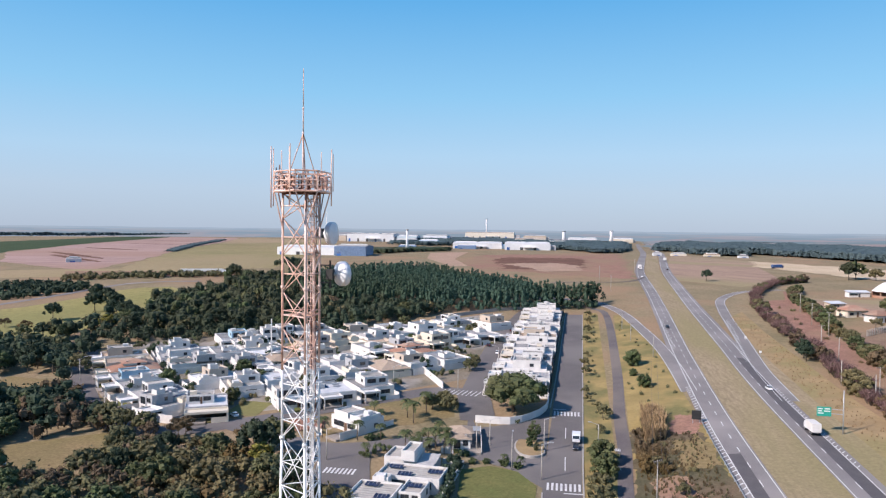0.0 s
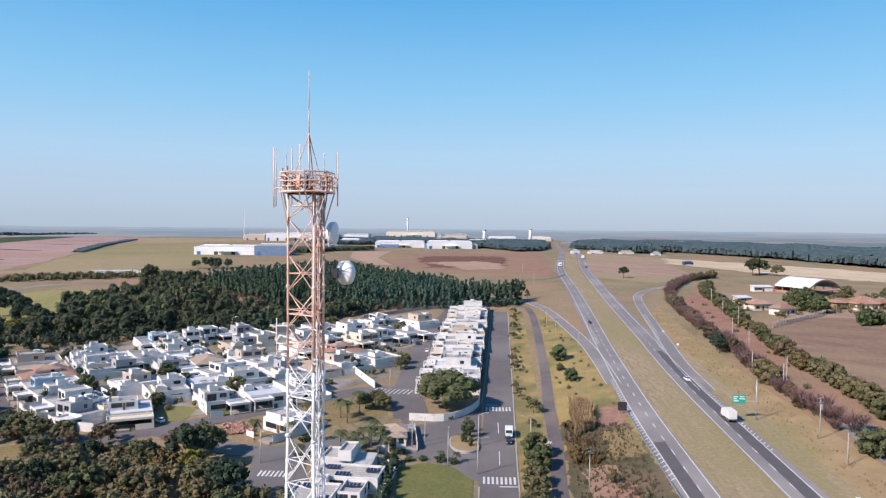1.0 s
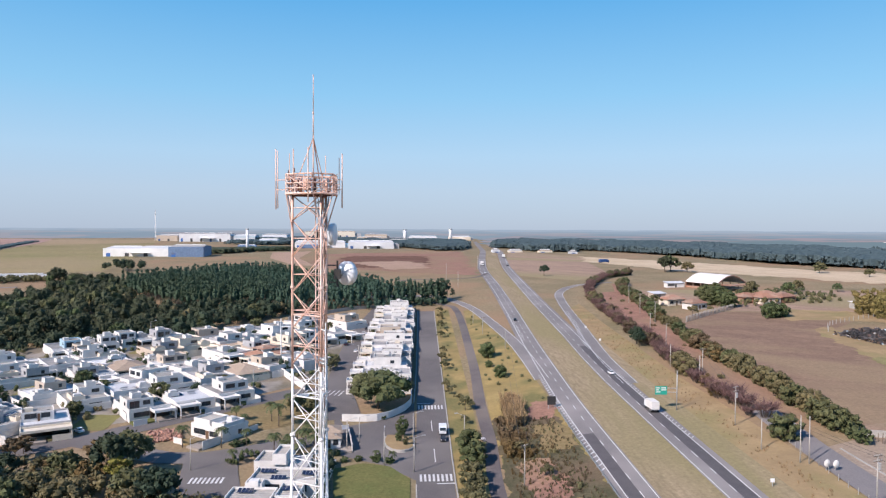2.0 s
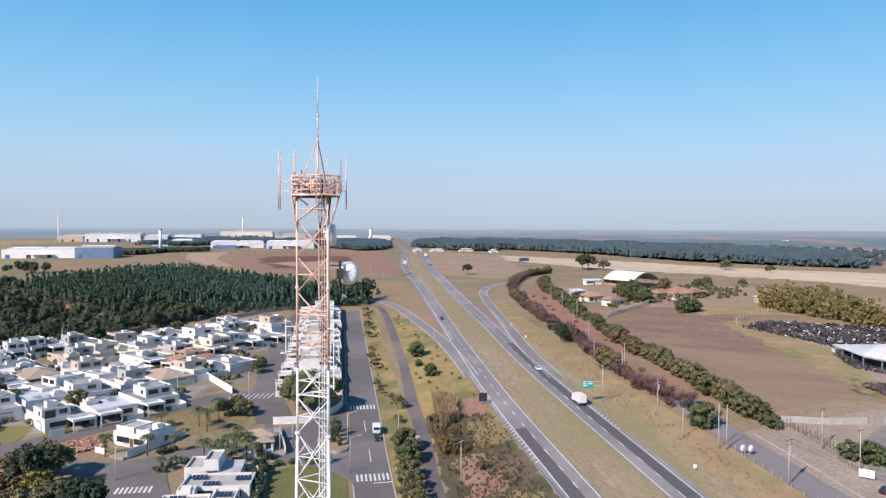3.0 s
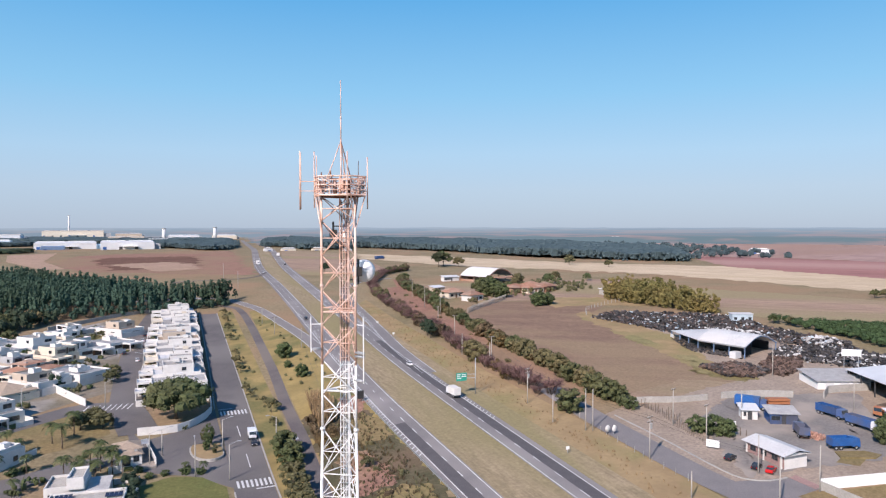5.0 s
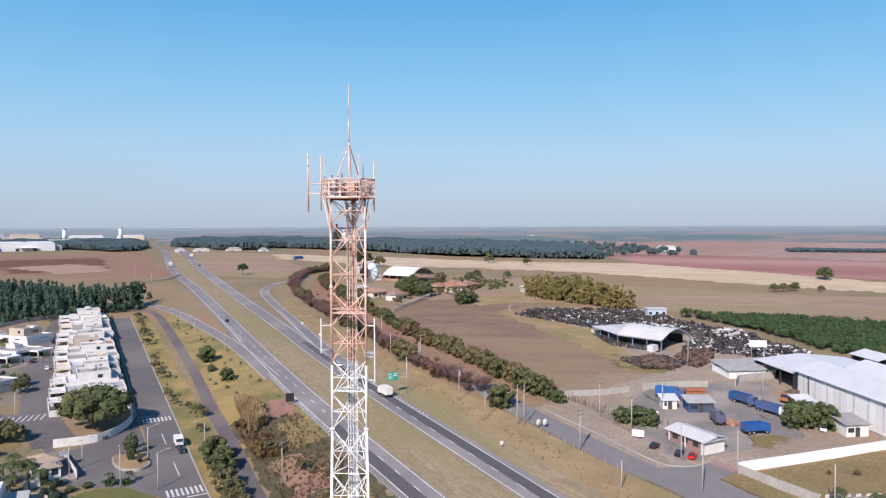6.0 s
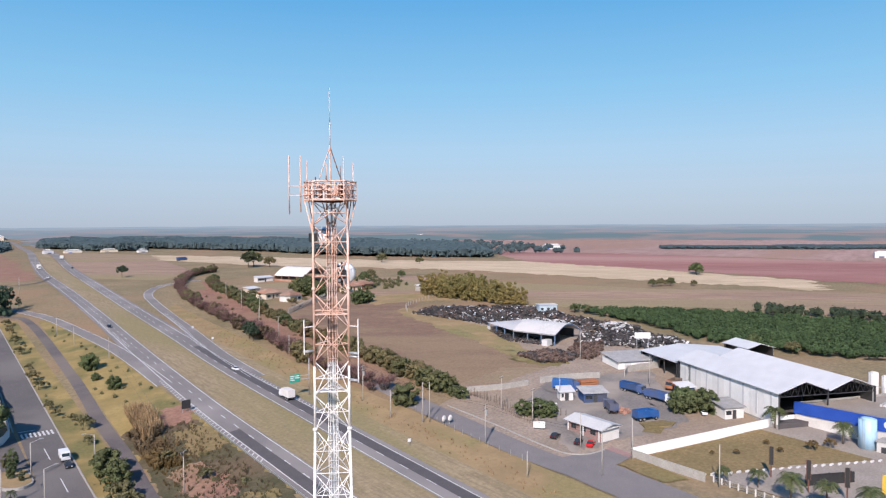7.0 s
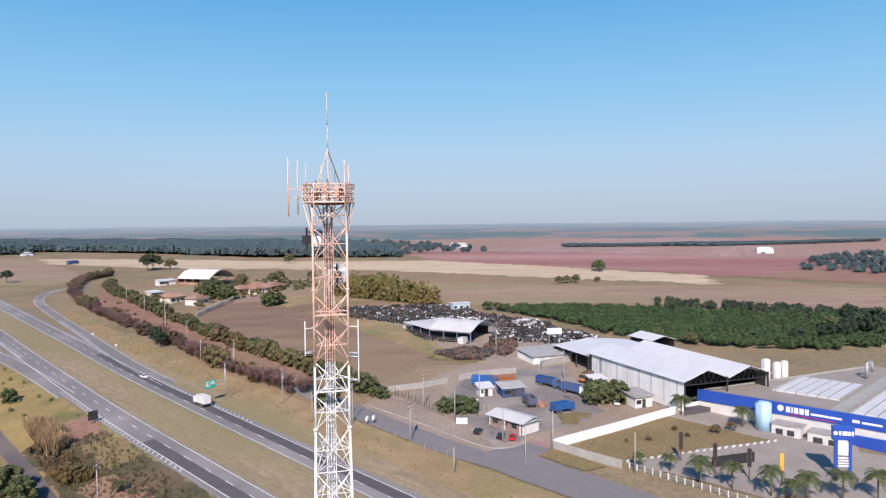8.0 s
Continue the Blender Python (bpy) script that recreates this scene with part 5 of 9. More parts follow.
# the blocks behind the curving street
BLOCK = [(-33.5, 226), (-50, 208), (-68, 192), (-83, 180), (-97, 172), (-112, 176), (-126, 187), (-144, 207), (-163, 232), (-163, 257), (-102, 278), (-60, 312), (-38, 330), (-33.5, 322)]
ROUND = [(60, 290), (5, 243), (-30, 211), (-38.7, 203), (-52.5, 192), (-68, 181), (-84, 169.5), (-97, 163.5), (-110, 165.5), (-125, 177), (-146, 198), (-166, 223)]
order = [10, 1, 12, 2, 15, 9, 13, 0, 17, 5, 11, 8, 4, 16, 19, 7, 14, 3, 10, 18, 2, 12, 6, 1]
n, centres = 0, []
for row, (dv, flip, shift) in enumerate(((10.5, 0, 6), (30.5, 180, 9), (55, 0, 4), (75, 180, 8), (98, 0, 5), (118, 180, 9), (140, 0, 6))):
    line = catmull(ROUND, 1.0)
    side = normals(line)
    inner = line + side * dv
    run, last = 0.0, shift - 11.0
    for k in range(1, len(inner)):
        step = inner[k] - inner[k - 1]
        if step @ (line[k] - line[k - 1]) <= 0:
            continue
        run += float(np.linalg.norm(step))
        x, y = inner[k]
        if run - last < 11.0 or not inside(x, y, BLOCK) or any((x - p) ** 2 + (y - q) ** 2 < 112 for p, q in centres):
            continue
        last = run
        n += 1
        centres.append((x, y))
        if n % 9 == 4:
            lot = patch(Geo(), [(x - 4.5, y - 6), (x - 4.5, y + 6)], [(x + 4.5, y - 6), (x + 4.5, y + 6)], 0.09, 6, 6, 0.8)
            whole("lot", lot, "lawn_dry", "empty grass plot between the houses", "lot", kind="structure")
            continue
        turn = math.degrees(math.atan2(side[k][1], side[k][0])) - 90 + flip
        put_house(order[(n * 7 + row) % len(order)], x + rg.uniform(-0.4, 0.4), y + rg.uniform(-0.5, 0.5), turn)
# kinds that no plot took are dropped
for i, kind in enumerate(HOUSES):
    if i not in placed:
        for ob in list(kind.children_recursive) + [kind]:
            bpy.data.objects.remove(ob)
# three free-standing houses by the entrance
corner = house("house", "broad white flat-roofed house beside the vacant lot", [(-6, 6, -3.6, 5.5, 0, 3.0, "white"), (-5.6, 0.6, -3.0, 3.5, 3.0, 4.3, "white"), (1.0, 5.6, -2.6, 4.6, 3.0, 3.9, "white")], roof_mat="roof_white", seed=24)
corner.matrix_world = on(-52.2, 170.8, -34) @ Matrix.Diagonal((S * 0.9, S * 0.9, 1.2, 1))
near = house("villa", "large white flat-roofed villa with solar panels", [(-7.6, -0.6, 7, 14.4, 0, 3.2, "white"), (-3.6, -0.7, 6.4, 13.0, 3.2, 5.0, "white"), (-6, 7, -2.6, 4.8, 0, 2.7, "white"), (-8, 0.6, -15, -5.6, 0, 2.4, "white"), (0.9, 5.2, -9.6, -2.9, 0, 2.3, "white"), (-5.8, -2.6, -5.4, -2.9, 0, 3.1, "white")], wall="white", roof_mat="concrete", seed=21)
near.matrix_world = on(-31, 138.4, -4) @ Matrix.Diagonal((S, S, 1.25, 1))
gate = house("gatehouse", "small white gatehouse with sandy tiled hip roof", [(-3, 3, -3, 3.5, 0, 2.9, "white"), (-2.5, 2.5, -7.5, -3.2, 0, 2.6, "white")], roof="hip", wall="white", roof_mat="tile_brown", seed=22)
gate.matrix_world = on(-24.5, 166.5, 8) @ Matrix.Diagonal((S * 0.85, S * 0.85, 1.2, 1))
for x, y, zz in ((-5.0, 2.2, 3.0), (-2.0, -1.6, 3.0), (1.4, -6.4, 2.6), (-2.8, -13.6, 2.7), (-6.6, -8.0, 2.7), (3.6, 1.2, 3.0)):
    g = Geo()
    for i in range(4):
        g.add([(x + i * 0.75, y, zz), (x + i * 0.75 + 0.68, y, zz), (x + i * 0.75 + 0.68, y + 1.7, zz + 0.28), (x + i * 0.75, y + 1.7, zz + 0.28)], [(0, 1, 2, 3)])
    part("solar_panel", g, "panel", near, "dark tilted solar panels")
part("sloping_roof", Geo().add([(-0.4, 5.4, 2.6), (3.6, 5.4, 2.6), (3.6, 12.6, 3.3), (-0.4, 12.6, 3.3), (-0.4, 5.4, 2.4), (3.6, 5.4, 2.4), (3.6, 12.6, 3.1), (-0.4, 12.6, 3.1)], [(0, 1, 2, 3), (7, 6, 5, 4), (0, 4, 5, 1), (1, 5, 6, 2), (2, 6, 7, 3), (3, 7, 4, 0)]), "roof_grey", near, "grey sloping sheet roof")
part("rear_wing", Geo().box(-0.3, 3.5, 5.6, 12.4, -1, 2.45), "white", near)
part("side_wall", Geo().box(8.2, 8.4, -5, 14, -1.5, 1.9).box(3.6, 8.2, 13.8, 14, -1.5, 1.9), "white", near)
part("courtyard", Geo().box(3.6, 8.1, 5.0, 13.7, -1, 0.06), "paving", near, "pale paved courtyard")
for nm in (near, gate, corner):
    for c in list(nm.children):
        if c.name.startswith("garden_wall") or (nm is near and c.name.split(".")[0] in ("front_wall", "drive", "lawn", "solar_heater")) or (nm is gate and c.name.startswith("water_tank")):
            bpy.data.objects.remove(c)
# boundary wall of the avenue row and white entrance wall
def wall_line(g, pts, h, t, step=3.0, low=-0.5):
    """A wall of even height over the land along a line, as one piece."""
    c = catmull(pts, step)
    nr = normals(c)
    n = len(c)
    for p, q in zip(c, nr):
        z = up(*p)
        g.v += [(*(p - q * t), z + low), (*(p + q * t), z + low), (*(p + q * t), z + h), (*(p - q * t), z + h)]
    for i in range(n - 1):
        for j in range(4):
            g.f.append((4 * i + j, 4 * i + (j + 1) % 4, 4 * i + 4 + (j + 1) % 4, 4 * i + 4 + j))
    g.f += [(3, 2, 1, 0), (4 * n - 4, 4 * n - 3, 4 * n - 2, 4 * n - 1)]
    return g


def low_wall(pts, h, mat, label, t=0.1):
    return whole("boundary_wall", wall_line(Geo(), pts, h, t), mat, label, "wall", kind="structure")


# the wall's shaded avenue side is painted in as a near-black colour
low_wall([(-4.95, 204), (-3.9, 260), (-1.9, 350)], 2.1, "wall_shaded", "boundary wall along the avenue with its shade painted dark")
low_wall([(-23, 180.6), (-14, 180.6), (-9, 185.2), (-5.4, 193), (-4.9, 204)], 1.9, "white", "curved white entrance wall under the big tree")
low_wall([(-114, 171), (-108, 167), (-99, 165.5)], 2.2, "white", "white corner wall of the estate")
low_wall([(-48.1, 230.4), (-42, 219), (-36.5, 209)], 2.2, "white", "white garden wall beside the vacant plot")
low_wall([(-60, 322), (-30, 352), (-5, 356)], 1.6, "concrete", "low rear wall of the estate")


# ---- plants ----
def leaves(geo, centres, radii, count, size, seed, squash=1.0, out_bias=1.1, thin=1.0, core=0.72):
    """Small four-sided leaf clumps scattered through balls at the centres, thicker towards the outside."""
    r = np.random.RandomState(seed)
    centres, radii = np.array(centres, float), np.array(radii, float)
    n = len(centres) * count
    c, rad = np.repeat(centres, count, 0), np.repeat(radii, count)
    d = r.normal(size=(n, 3))
    d /= np.linalg.norm(d, axis=1)[:, None]
    dist = rad * r.uniform(0.35, 1.0, n) ** 0.6
    p = c + d * dist[:, None] * np.array([1, 1, squash])
    nrm = r.normal(size=(n, 3)) + out_bias * 2 * d + np.array([0, 0, 0.4])
    nrm /= np.linalg.norm(nrm, axis=1)[:, None]
    u = np.cross(nrm, r.normal(size=(n, 3)))
    u /= np.linalg.norm(u, axis=1)[:, None]
    v = np.cross(nrm, u)
    s = (size * r.uniform(0.55, 1.25, n))[:, None]
    k = len(geo.v)
    quad = np.stack([p - u * s * thin, p - v * s * 0.55 + nrm * s * 0.15, p + u * s * thin, p + v * s * 0.55 - nrm * s * 0.1], 1).reshape(-1, 3)
    geo.v += [tuple(q) for q in quad.tolist()]
    geo.f += [(k + 4 * i, k + 4 * i + 1, k + 4 * i + 2, k + 4 * i + 3) for i in range(n)]
    if core:
        # the dense inner foliage of each clump, uneven
        unit = Geo().ball((0, 0, 0), 1, 1, 1, 5, 3)
        shape, faces = np.array(unit.v), np.array(unit.f)
        m = len(shape)
        body = centres[:, None] + (radii * core)[:, None, None] * shape[None] * r.uniform(0.75, 1.2, (len(centres), m, 1)) * np.array([1, 1, squash])
        k = len(geo.v)
        geo.v += [tuple(q) for q in body.reshape(-1, 3).tolist()]
        geo.f += [tuple(q) for q in (faces[None] + k + (np.arange(len(centres)) * m)[:, None, None]).reshape(-1, 4).tolist()]
    return geo


def broad_tree(name, label, h, r, mat, seed, clumps=26, count=33, size=0.36, trunk=0.22, squash=0.8, group="", low=0.35, category="tree"):
    rr = random.Random(seed)
    ob = thing(name, Matrix(), label, category, group)
    g = Geo()
    top = h * low
    lean = Vector((rr.uniform(-0.3, 0.3), rr.uniform(-0.3, 0.3), top))
    g.tube((0, 0, -0.4), lean, trunk, trunk * 0.65, n=7)
    cs, rs = [], []
    for i in range(clumps):
        t = 2 * math.pi * (i * 0.618 + rr.uniform(-0.05, 0.05))
        f = math.sqrt((i + 0.5) / clumps)
        hh = top + (h - top) * (0.22 + 0.6 * math.sqrt(max(0, 1 - f * f)) * rr.uniform(0.75, 1.1)) * (1 if i % 3 else 0.55)
        q = Vector((math.cos(t) * r * f * rr.uniform(0.75, 1.0), math.sin(t) * r * f * rr.uniform(0.75, 1.0), hh - r * 0.08))
        cs.append(q)
        rs.append(r * rr.uniform(0.20, 0.36))
        if i % 4 == 0:
            mid = lean.lerp(q, 0.5) + Vector((0, 0, 0.2))
            g.tube(lean, mid, trunk * 0.42, trunk * 0.28, n=5).tube(mid, q, trunk * 0.28, trunk * 0.08, n=4)
    if low <= 0.2:
        for i in range(12):
            t = 0.52 * i + seed
            cs.append(Vector((math.cos(t) * r * (0.62 if i % 2 else 0.35), math.sin(t) * r * (0.62 if i % 2 else 0.35), h * (0.12 + 0.1 * (i % 3)))))
            rs.append(r * 0.30)
    part("trunk", g, "bark", ob, "", True)
    part("crown", leaves(Geo(), cs, rs, count, size, seed, squash), mat, ob)
    return ob


def palm(name, label, h, seed, length=2.4, fronds=16):
    rr = random.Random(seed)
    ob = thing(name, Matrix(), label, "palm", "palms")
    part("trunk", Geo().tube((0, 0, -0.3), (0.05, 0, h * 0.5), 0.17, 0.13, n=7).tube((0.05, 0, h * 0.5), (0, 0.05, h), 0.13, 0.11, n=7), "bark", ob, "", True)
    for i in range(fronds):
        t, rise = 2.4 * i, rr.uniform(0.1, 1.0)
        d = Vector((math.cos(t), math.sin(t), 0))
        s = Vector((-d.y, d.x, 0))
        g = Geo()
        ribs_at = []
        for j in range(9):
            u = j / 8
            ribs_at.append(Vector((0, 0.05, h)) + d * length * u * (1 - 0.2 * rise) + Vector((0, 0, length * (rise * u - 0.95 * u * u))))
        for j in range(8):
            c, n2 = ribs_at[j], ribs_at[j + 1]
            g.add([c - s * 0.03, c + s * 0.03, n2 + s * 0.02, n2 - s * 0.02], [(0, 1, 2, 3)])
            long = 0.62 * math.sin(math.pi * min(1, 0.2 + j / 8 * 0.75)) + 0.08
            for sd in (-1, 1):
                for k in (0.0, 0.5):
                    q = c.lerp(n2, k)
                    tip = q + s * sd * long + d * long * 0.45 - Vector((0, 0, long * 0.45))
                    wv = (n2 - c) * 0.22
                    g.add([q, q + wv * 2, tip + wv * 0.4, tip], [(0, 1, 2, 3)])
        part("frond", g, "palm", ob)
    return ob


used = set()


def plant(ob, x, y, turn=0.0, scale=1.0, lift=0.0):
    m = on(x, y, turn, lift)
    if ob.name not in used:
        used.add(ob.name)
        ob.matrix_world = m @ Matrix.Scale(scale * S, 4)
        return ob
    c = copy_thing(ob, m)
    c.scale = (scale * S, scale * S, scale * S)
    return c


rt = random.Random(3)
big = broad_tree("tree", "broad dark green tree spreading over the white entrance wall", 9.8, 7.6, "leaf", 31, clumps=75, count=79, size=0.30, trunk=0.45, squash=0.75)
plant(big, -14, 191, 0, 1.12)
AV = [broad_tree("avenue_tree", "small round olive street tree", 4.2, 2.3, "leaf_olive", 40 + i, clumps=16, count=32, size=0.25, trunk=0.10, group="trees along the avenue") for i in range(2)]
GREEN = [broad_tree("tree", "dense green roadside tree", 6.5, 3.4, "leaf", 50 + i, clumps=30, count=34, size=0.36, trunk=0.2, low=0.2) for i in range(3)]
OLIVE = [broad_tree("tree", "olive-brown scrubby tree with a low crown", 5.0, 3.0, "leaf_olive", 60 + i, clumps=20, count=32, size=0.31, trunk=0.15) for i in range(2)]
DARK = [broad_tree("tree", "tall dark green woodland tree", 11, 4.6, "leaf_dark", 70 + i, clumps=28, count=34, size=0.48, trunk=0.28, squash=0.95) for i in range(3)]
WOODG = [broad_tree("tree", "leafy green woodland tree beside the estate", 9, 4.6, "leaf", 80 + i, clumps=32, count=33, size=0.44, trunk=0.26, low=0.22) for i in range(2)]
WOODO = [broad_tree("tree", "olive woodland tree beside the estate", 8, 4.4, "leaf_olive", 90 + i, clumps=32, count=30, size=0.44, trunk=0.24, low=0.22) for i in range(2)]
DRYT = [broad_tree("tree", "half-bare brown tree with thin crown", 7, 3.6, "leaf_dry", 95 + i, clumps=22, count=27, size=0.30, trunk=0.18) for i in range(2)]
YEL = broad_tree("tree", "bright yellow-green flowering tree in the wood", 6.5, 2.6, "leaf_yellow", 99, clumps=22, count=50, size=0.28)
BUSH = [broad_tree("shrub", "round green garden shrub", 2.2, 1.5, "leaf", 100 + i, clumps=12, count=36, size=0.18, trunk=0.08, low=0.2, category="shrub") for i in range(2)]
# trees of the avenue verge
for x, y, s in ((5.5, 210, 0.8), (6.2, 232, 1.0), (5.8, 243, 1.1), (6.9, 258, 0.7), (7.4, 282, 1.0), (8.2, 300, 1.2), (8.8, 322, 1.0), (9.5, 338, 1.1), (9.6, 187, 1.3), (6.0, 203, 0.7), (8.6, 196, 0.7), (8.4, 176, 0.8)):
    plant(AV[rt.randrange(2)], x, y, rt.uniform(0, 360), s * 0.78)
for x, y, s in ((8.0, 156, 0.95), (8.4, 149, 0.9), (21.5, 241, 0.9), (22.5, 214, 0.65), (20.5, 228, 0.4)):
    plant(GREEN[rt.randrange(3)], x, y, rt.uniform(0, 360), s)
for x, y, s in ((7.0, 140, 1.0), (6.6, 134, 1.0), (6.3, 128, 1.0), (7.2, 122, 1.0), (19, 152, 0.6), (22, 138, 0.5)):
    plant(OLIVE[rt.randrange(2)], x, y, rt.uniform(0, 360), s)
# island palms and shrubs, estate greenery
PALMS = [palm("palm_tree", "slender palm with arching green fronds", 4.5 + i * 0.8, 5 + i) for i in range(2)]
for x, y, s in ((-58, 163, 0.9), (-49, 162.5, 0.85), (-43.5, 163.5, 0.7), (-29.5, 160, 0.9), (-27.5, 161.5, 0.95), (-31.5, 161.5, 0.9), (-44, 152, 0.6), (-13, 153.2, 0.5), (-9.5, 152.6, 0.5), (-38.5, 177, 1.0), (-41, 181, 1.0), (-37, 186, 1.0), (-30, 168, 0.8), (-33, 160, 0.8), (-36, 157, 0.9), (-33, 155, 0.9), (-30, 155, 0.85), (-27, 157, 0.85), (-25, 155, 0.8), (-47, 176, 0.7), (-50, 181, 0.8)):
    plant(PALMS[rt.randrange(2)], x, y, rt.uniform(0, 360), s)
CYP = [broad_tree("tree", "small slender conical tree on the traffic island", 4.6 + i, 1.1, "leaf" if i else "leaf_olive", 170 + i, clumps=20, count=36, size=0.17, trunk=0.08, low=0.12, squash=1.3) for i in range(2)]
for x, y, s in ((-8.4, 171.5, 0.8), (-7.4, 168.4, 1.0), (-8.2, 164.6, 0.85), (-6.6, 162.0, 0.6), (-6.4, 173, 0.55)):
    plant(CYP[rt.randrange(2)], x, y, rt.uniform(0, 360), s, 0.3)
for x, y in ((-20, 153), (-17, 153.5), (-13, 153), (-10, 152), (-22, 157), (-44, 165), (-46, 163), (-12.5, 182), (-28, 170)):
    plant(BUSH[rt.randrange(2)], x, y, rt.uniform(0, 360), rt.uniform(0.5, 0.9))
for x, y, k in ((-36, 189, 0), (-33, 192, 1), (-31, 188, 0)):
    plant(WOODO[k], x, y, rt.uniform(0, 360), 0.62)
plant(WOODO[0], -31.5, 232, 30, 0.6)
plant(WOODO[1], -31, 240, 90, 0.5)
for i in range(46):
    x, y = rt.uniform(-160, -36), rt.uniform(180, 320)
    if inside(x, y, BLOCK):
        plant((AV + BUSH + GREEN[:1])[rt.randrange(5)], x, y, rt.uniform(0, 360), rt.uniform(0.6, 1.1))
for y in range(212, 350, 11):
    plant(AV[rt.randrange(2)], -21.8 + (y - 212) * 0.02, y, rt.uniform(0, 360), 0.55)
TALL = [broad_tree("tree", "tall slender eucalyptus with a thin crown", 13, 2.3, "leaf_pine", 180 + i, clumps=20, count=40, size=0.34, trunk=0.16, low=0.3, squash=1.3) for i in range(2)]
for x, y, sc in ((8, 372, 1.0), (11.5, 377, 1.1), (13, 370, 0.9), (4, 367, 0.85), (15.5, 381, 0.95), (18, 374, 0.6)):
    plant(TALL[rt.randrange(2)], x, y, rt.uniform(0, 360), sc)
# woodland round the estate, in front of the camera's left
NEARWOOD = []
for i in range(420):
    x, y = rt.uniform(-150, -30), rt.uniform(84, 172)
    if len(NEARWOOD) < 130 and y < 150 + 0.13 * (x + 100) + (10 if x < -90 else 0) and not (-132 < x < -100 and 126 < y < 156) and not (x > -62 and y > 136) and x < -38 and all((x - a) ** 2 + (y - b) ** 2 > 16 for a, b in NEARWOOD):
        NEARWOOD.append((x, y))
for x, y in NEARWOOD:
    k = rt.random()
    ob = WOODG[rt.randrange(2)] if k < 0.24 else WOODO[rt.randrange(2)] if k < 0.62 else DRYT[rt.randrange(2)] if k < 0.93 else DARK[rt.randrange(3)]
    plant(ob, x, y, rt.uniform(0, 360), rt.uniform(0.6, 1.0))
plant(YEL, -63.5, 140, 0, 1.1)
for i in range(60):
    x, y = rt.uniform(-185, -128), rt.uniform(150, 225)
    if x < -134 - (y - 178) * 0.55 - 6 and y < 214 and not (-178 < x < -144 and 170 < y < 200):
        plant((DARK + WOODG + WOODO)[rt.randrange(7)], x, y, rt.uniform(0, 360), rt.uniform(0.65, 1.0))
EDGE = [(-170, 264), (-158, 268), (-146, 271), (-134, 272), (-92, 300), (-76, 320), (-178, 262), (-186, 268), (-192, 278)]
for x, y in EDGE:
    k = rt.random()
    ob = DARK[rt.randrange(3)] if k < 0.5 else WOODG[rt.randrange(2)] if k < 0.8 else WOODO[rt.randrange(2)]
    plant(ob, x, y + rt.uniform(2, 8), rt.uniform(0, 360), rt.uniform(0.7, 1.1))


# ---- woods that nobody could count ----
def wood(name, label, polygon, spacing, h, r, mat, count, size, seed, cone=False, jitter=0.35, trunks=True, clumps=3, lo=0.55, even=(0.8, 1.15), bias=0.5, core=0.72):
    rr = np.random.RandomState(seed)
    xs, ys = [p[0] for p in polygon], [p[1] for p in polygon]
    cs, rs, tr = [], [], Geo()
    for x in np.arange(min(xs), max(xs), spacing):
        for y in np.arange(min(ys), max(ys), spacing):
            a2, b2 = x + rr.uniform(-jitter, jitter) * spacing, y + rr.uniform(-jitter, jitter) * spacing
            if not inside(a2, b2, polygon):
                continue
            z, hh = up(a2, b2), h * rr.uniform(*even)
            if trunks:
                tr.tube((a2, b2, z - 0.3), (a2, b2, z + hh * 0.8), 0.12, 0.05, n=4, caps=False)
            for j in range(clumps):
                u = (j + 0.5) / clumps
                if cone:
                    cs.append((a2 + rr.uniform(-0.3, 0.3), b2 + rr.uniform(-0.3, 0.3), z + hh * (0.42 + 0.52 * u)))
                    rs.append(r * (1.15 - 0.75 * u))
                else:
                    t = rr.uniform(0, 6.3)
                    cs.append((a2 + 0.5 * r * math.cos(t), b2 + 0.5 * r * math.sin(t), z + hh * rr.uniform(lo, 0.8)))
                    rs.append(r * rr.uniform(0.55, 0.8))
    if trunks:
        tagged(whole(name + "_trunks", tr, "bark", "slim trunks of the " + label, "tree trunks"), kind="stuff")
    return tagged(whole(name, leaves(Geo(), cs, rs, count, size, seed, 1.0 if not cone else 1.3, bias, core=core), mat, label, "trees"), kind="stuff")


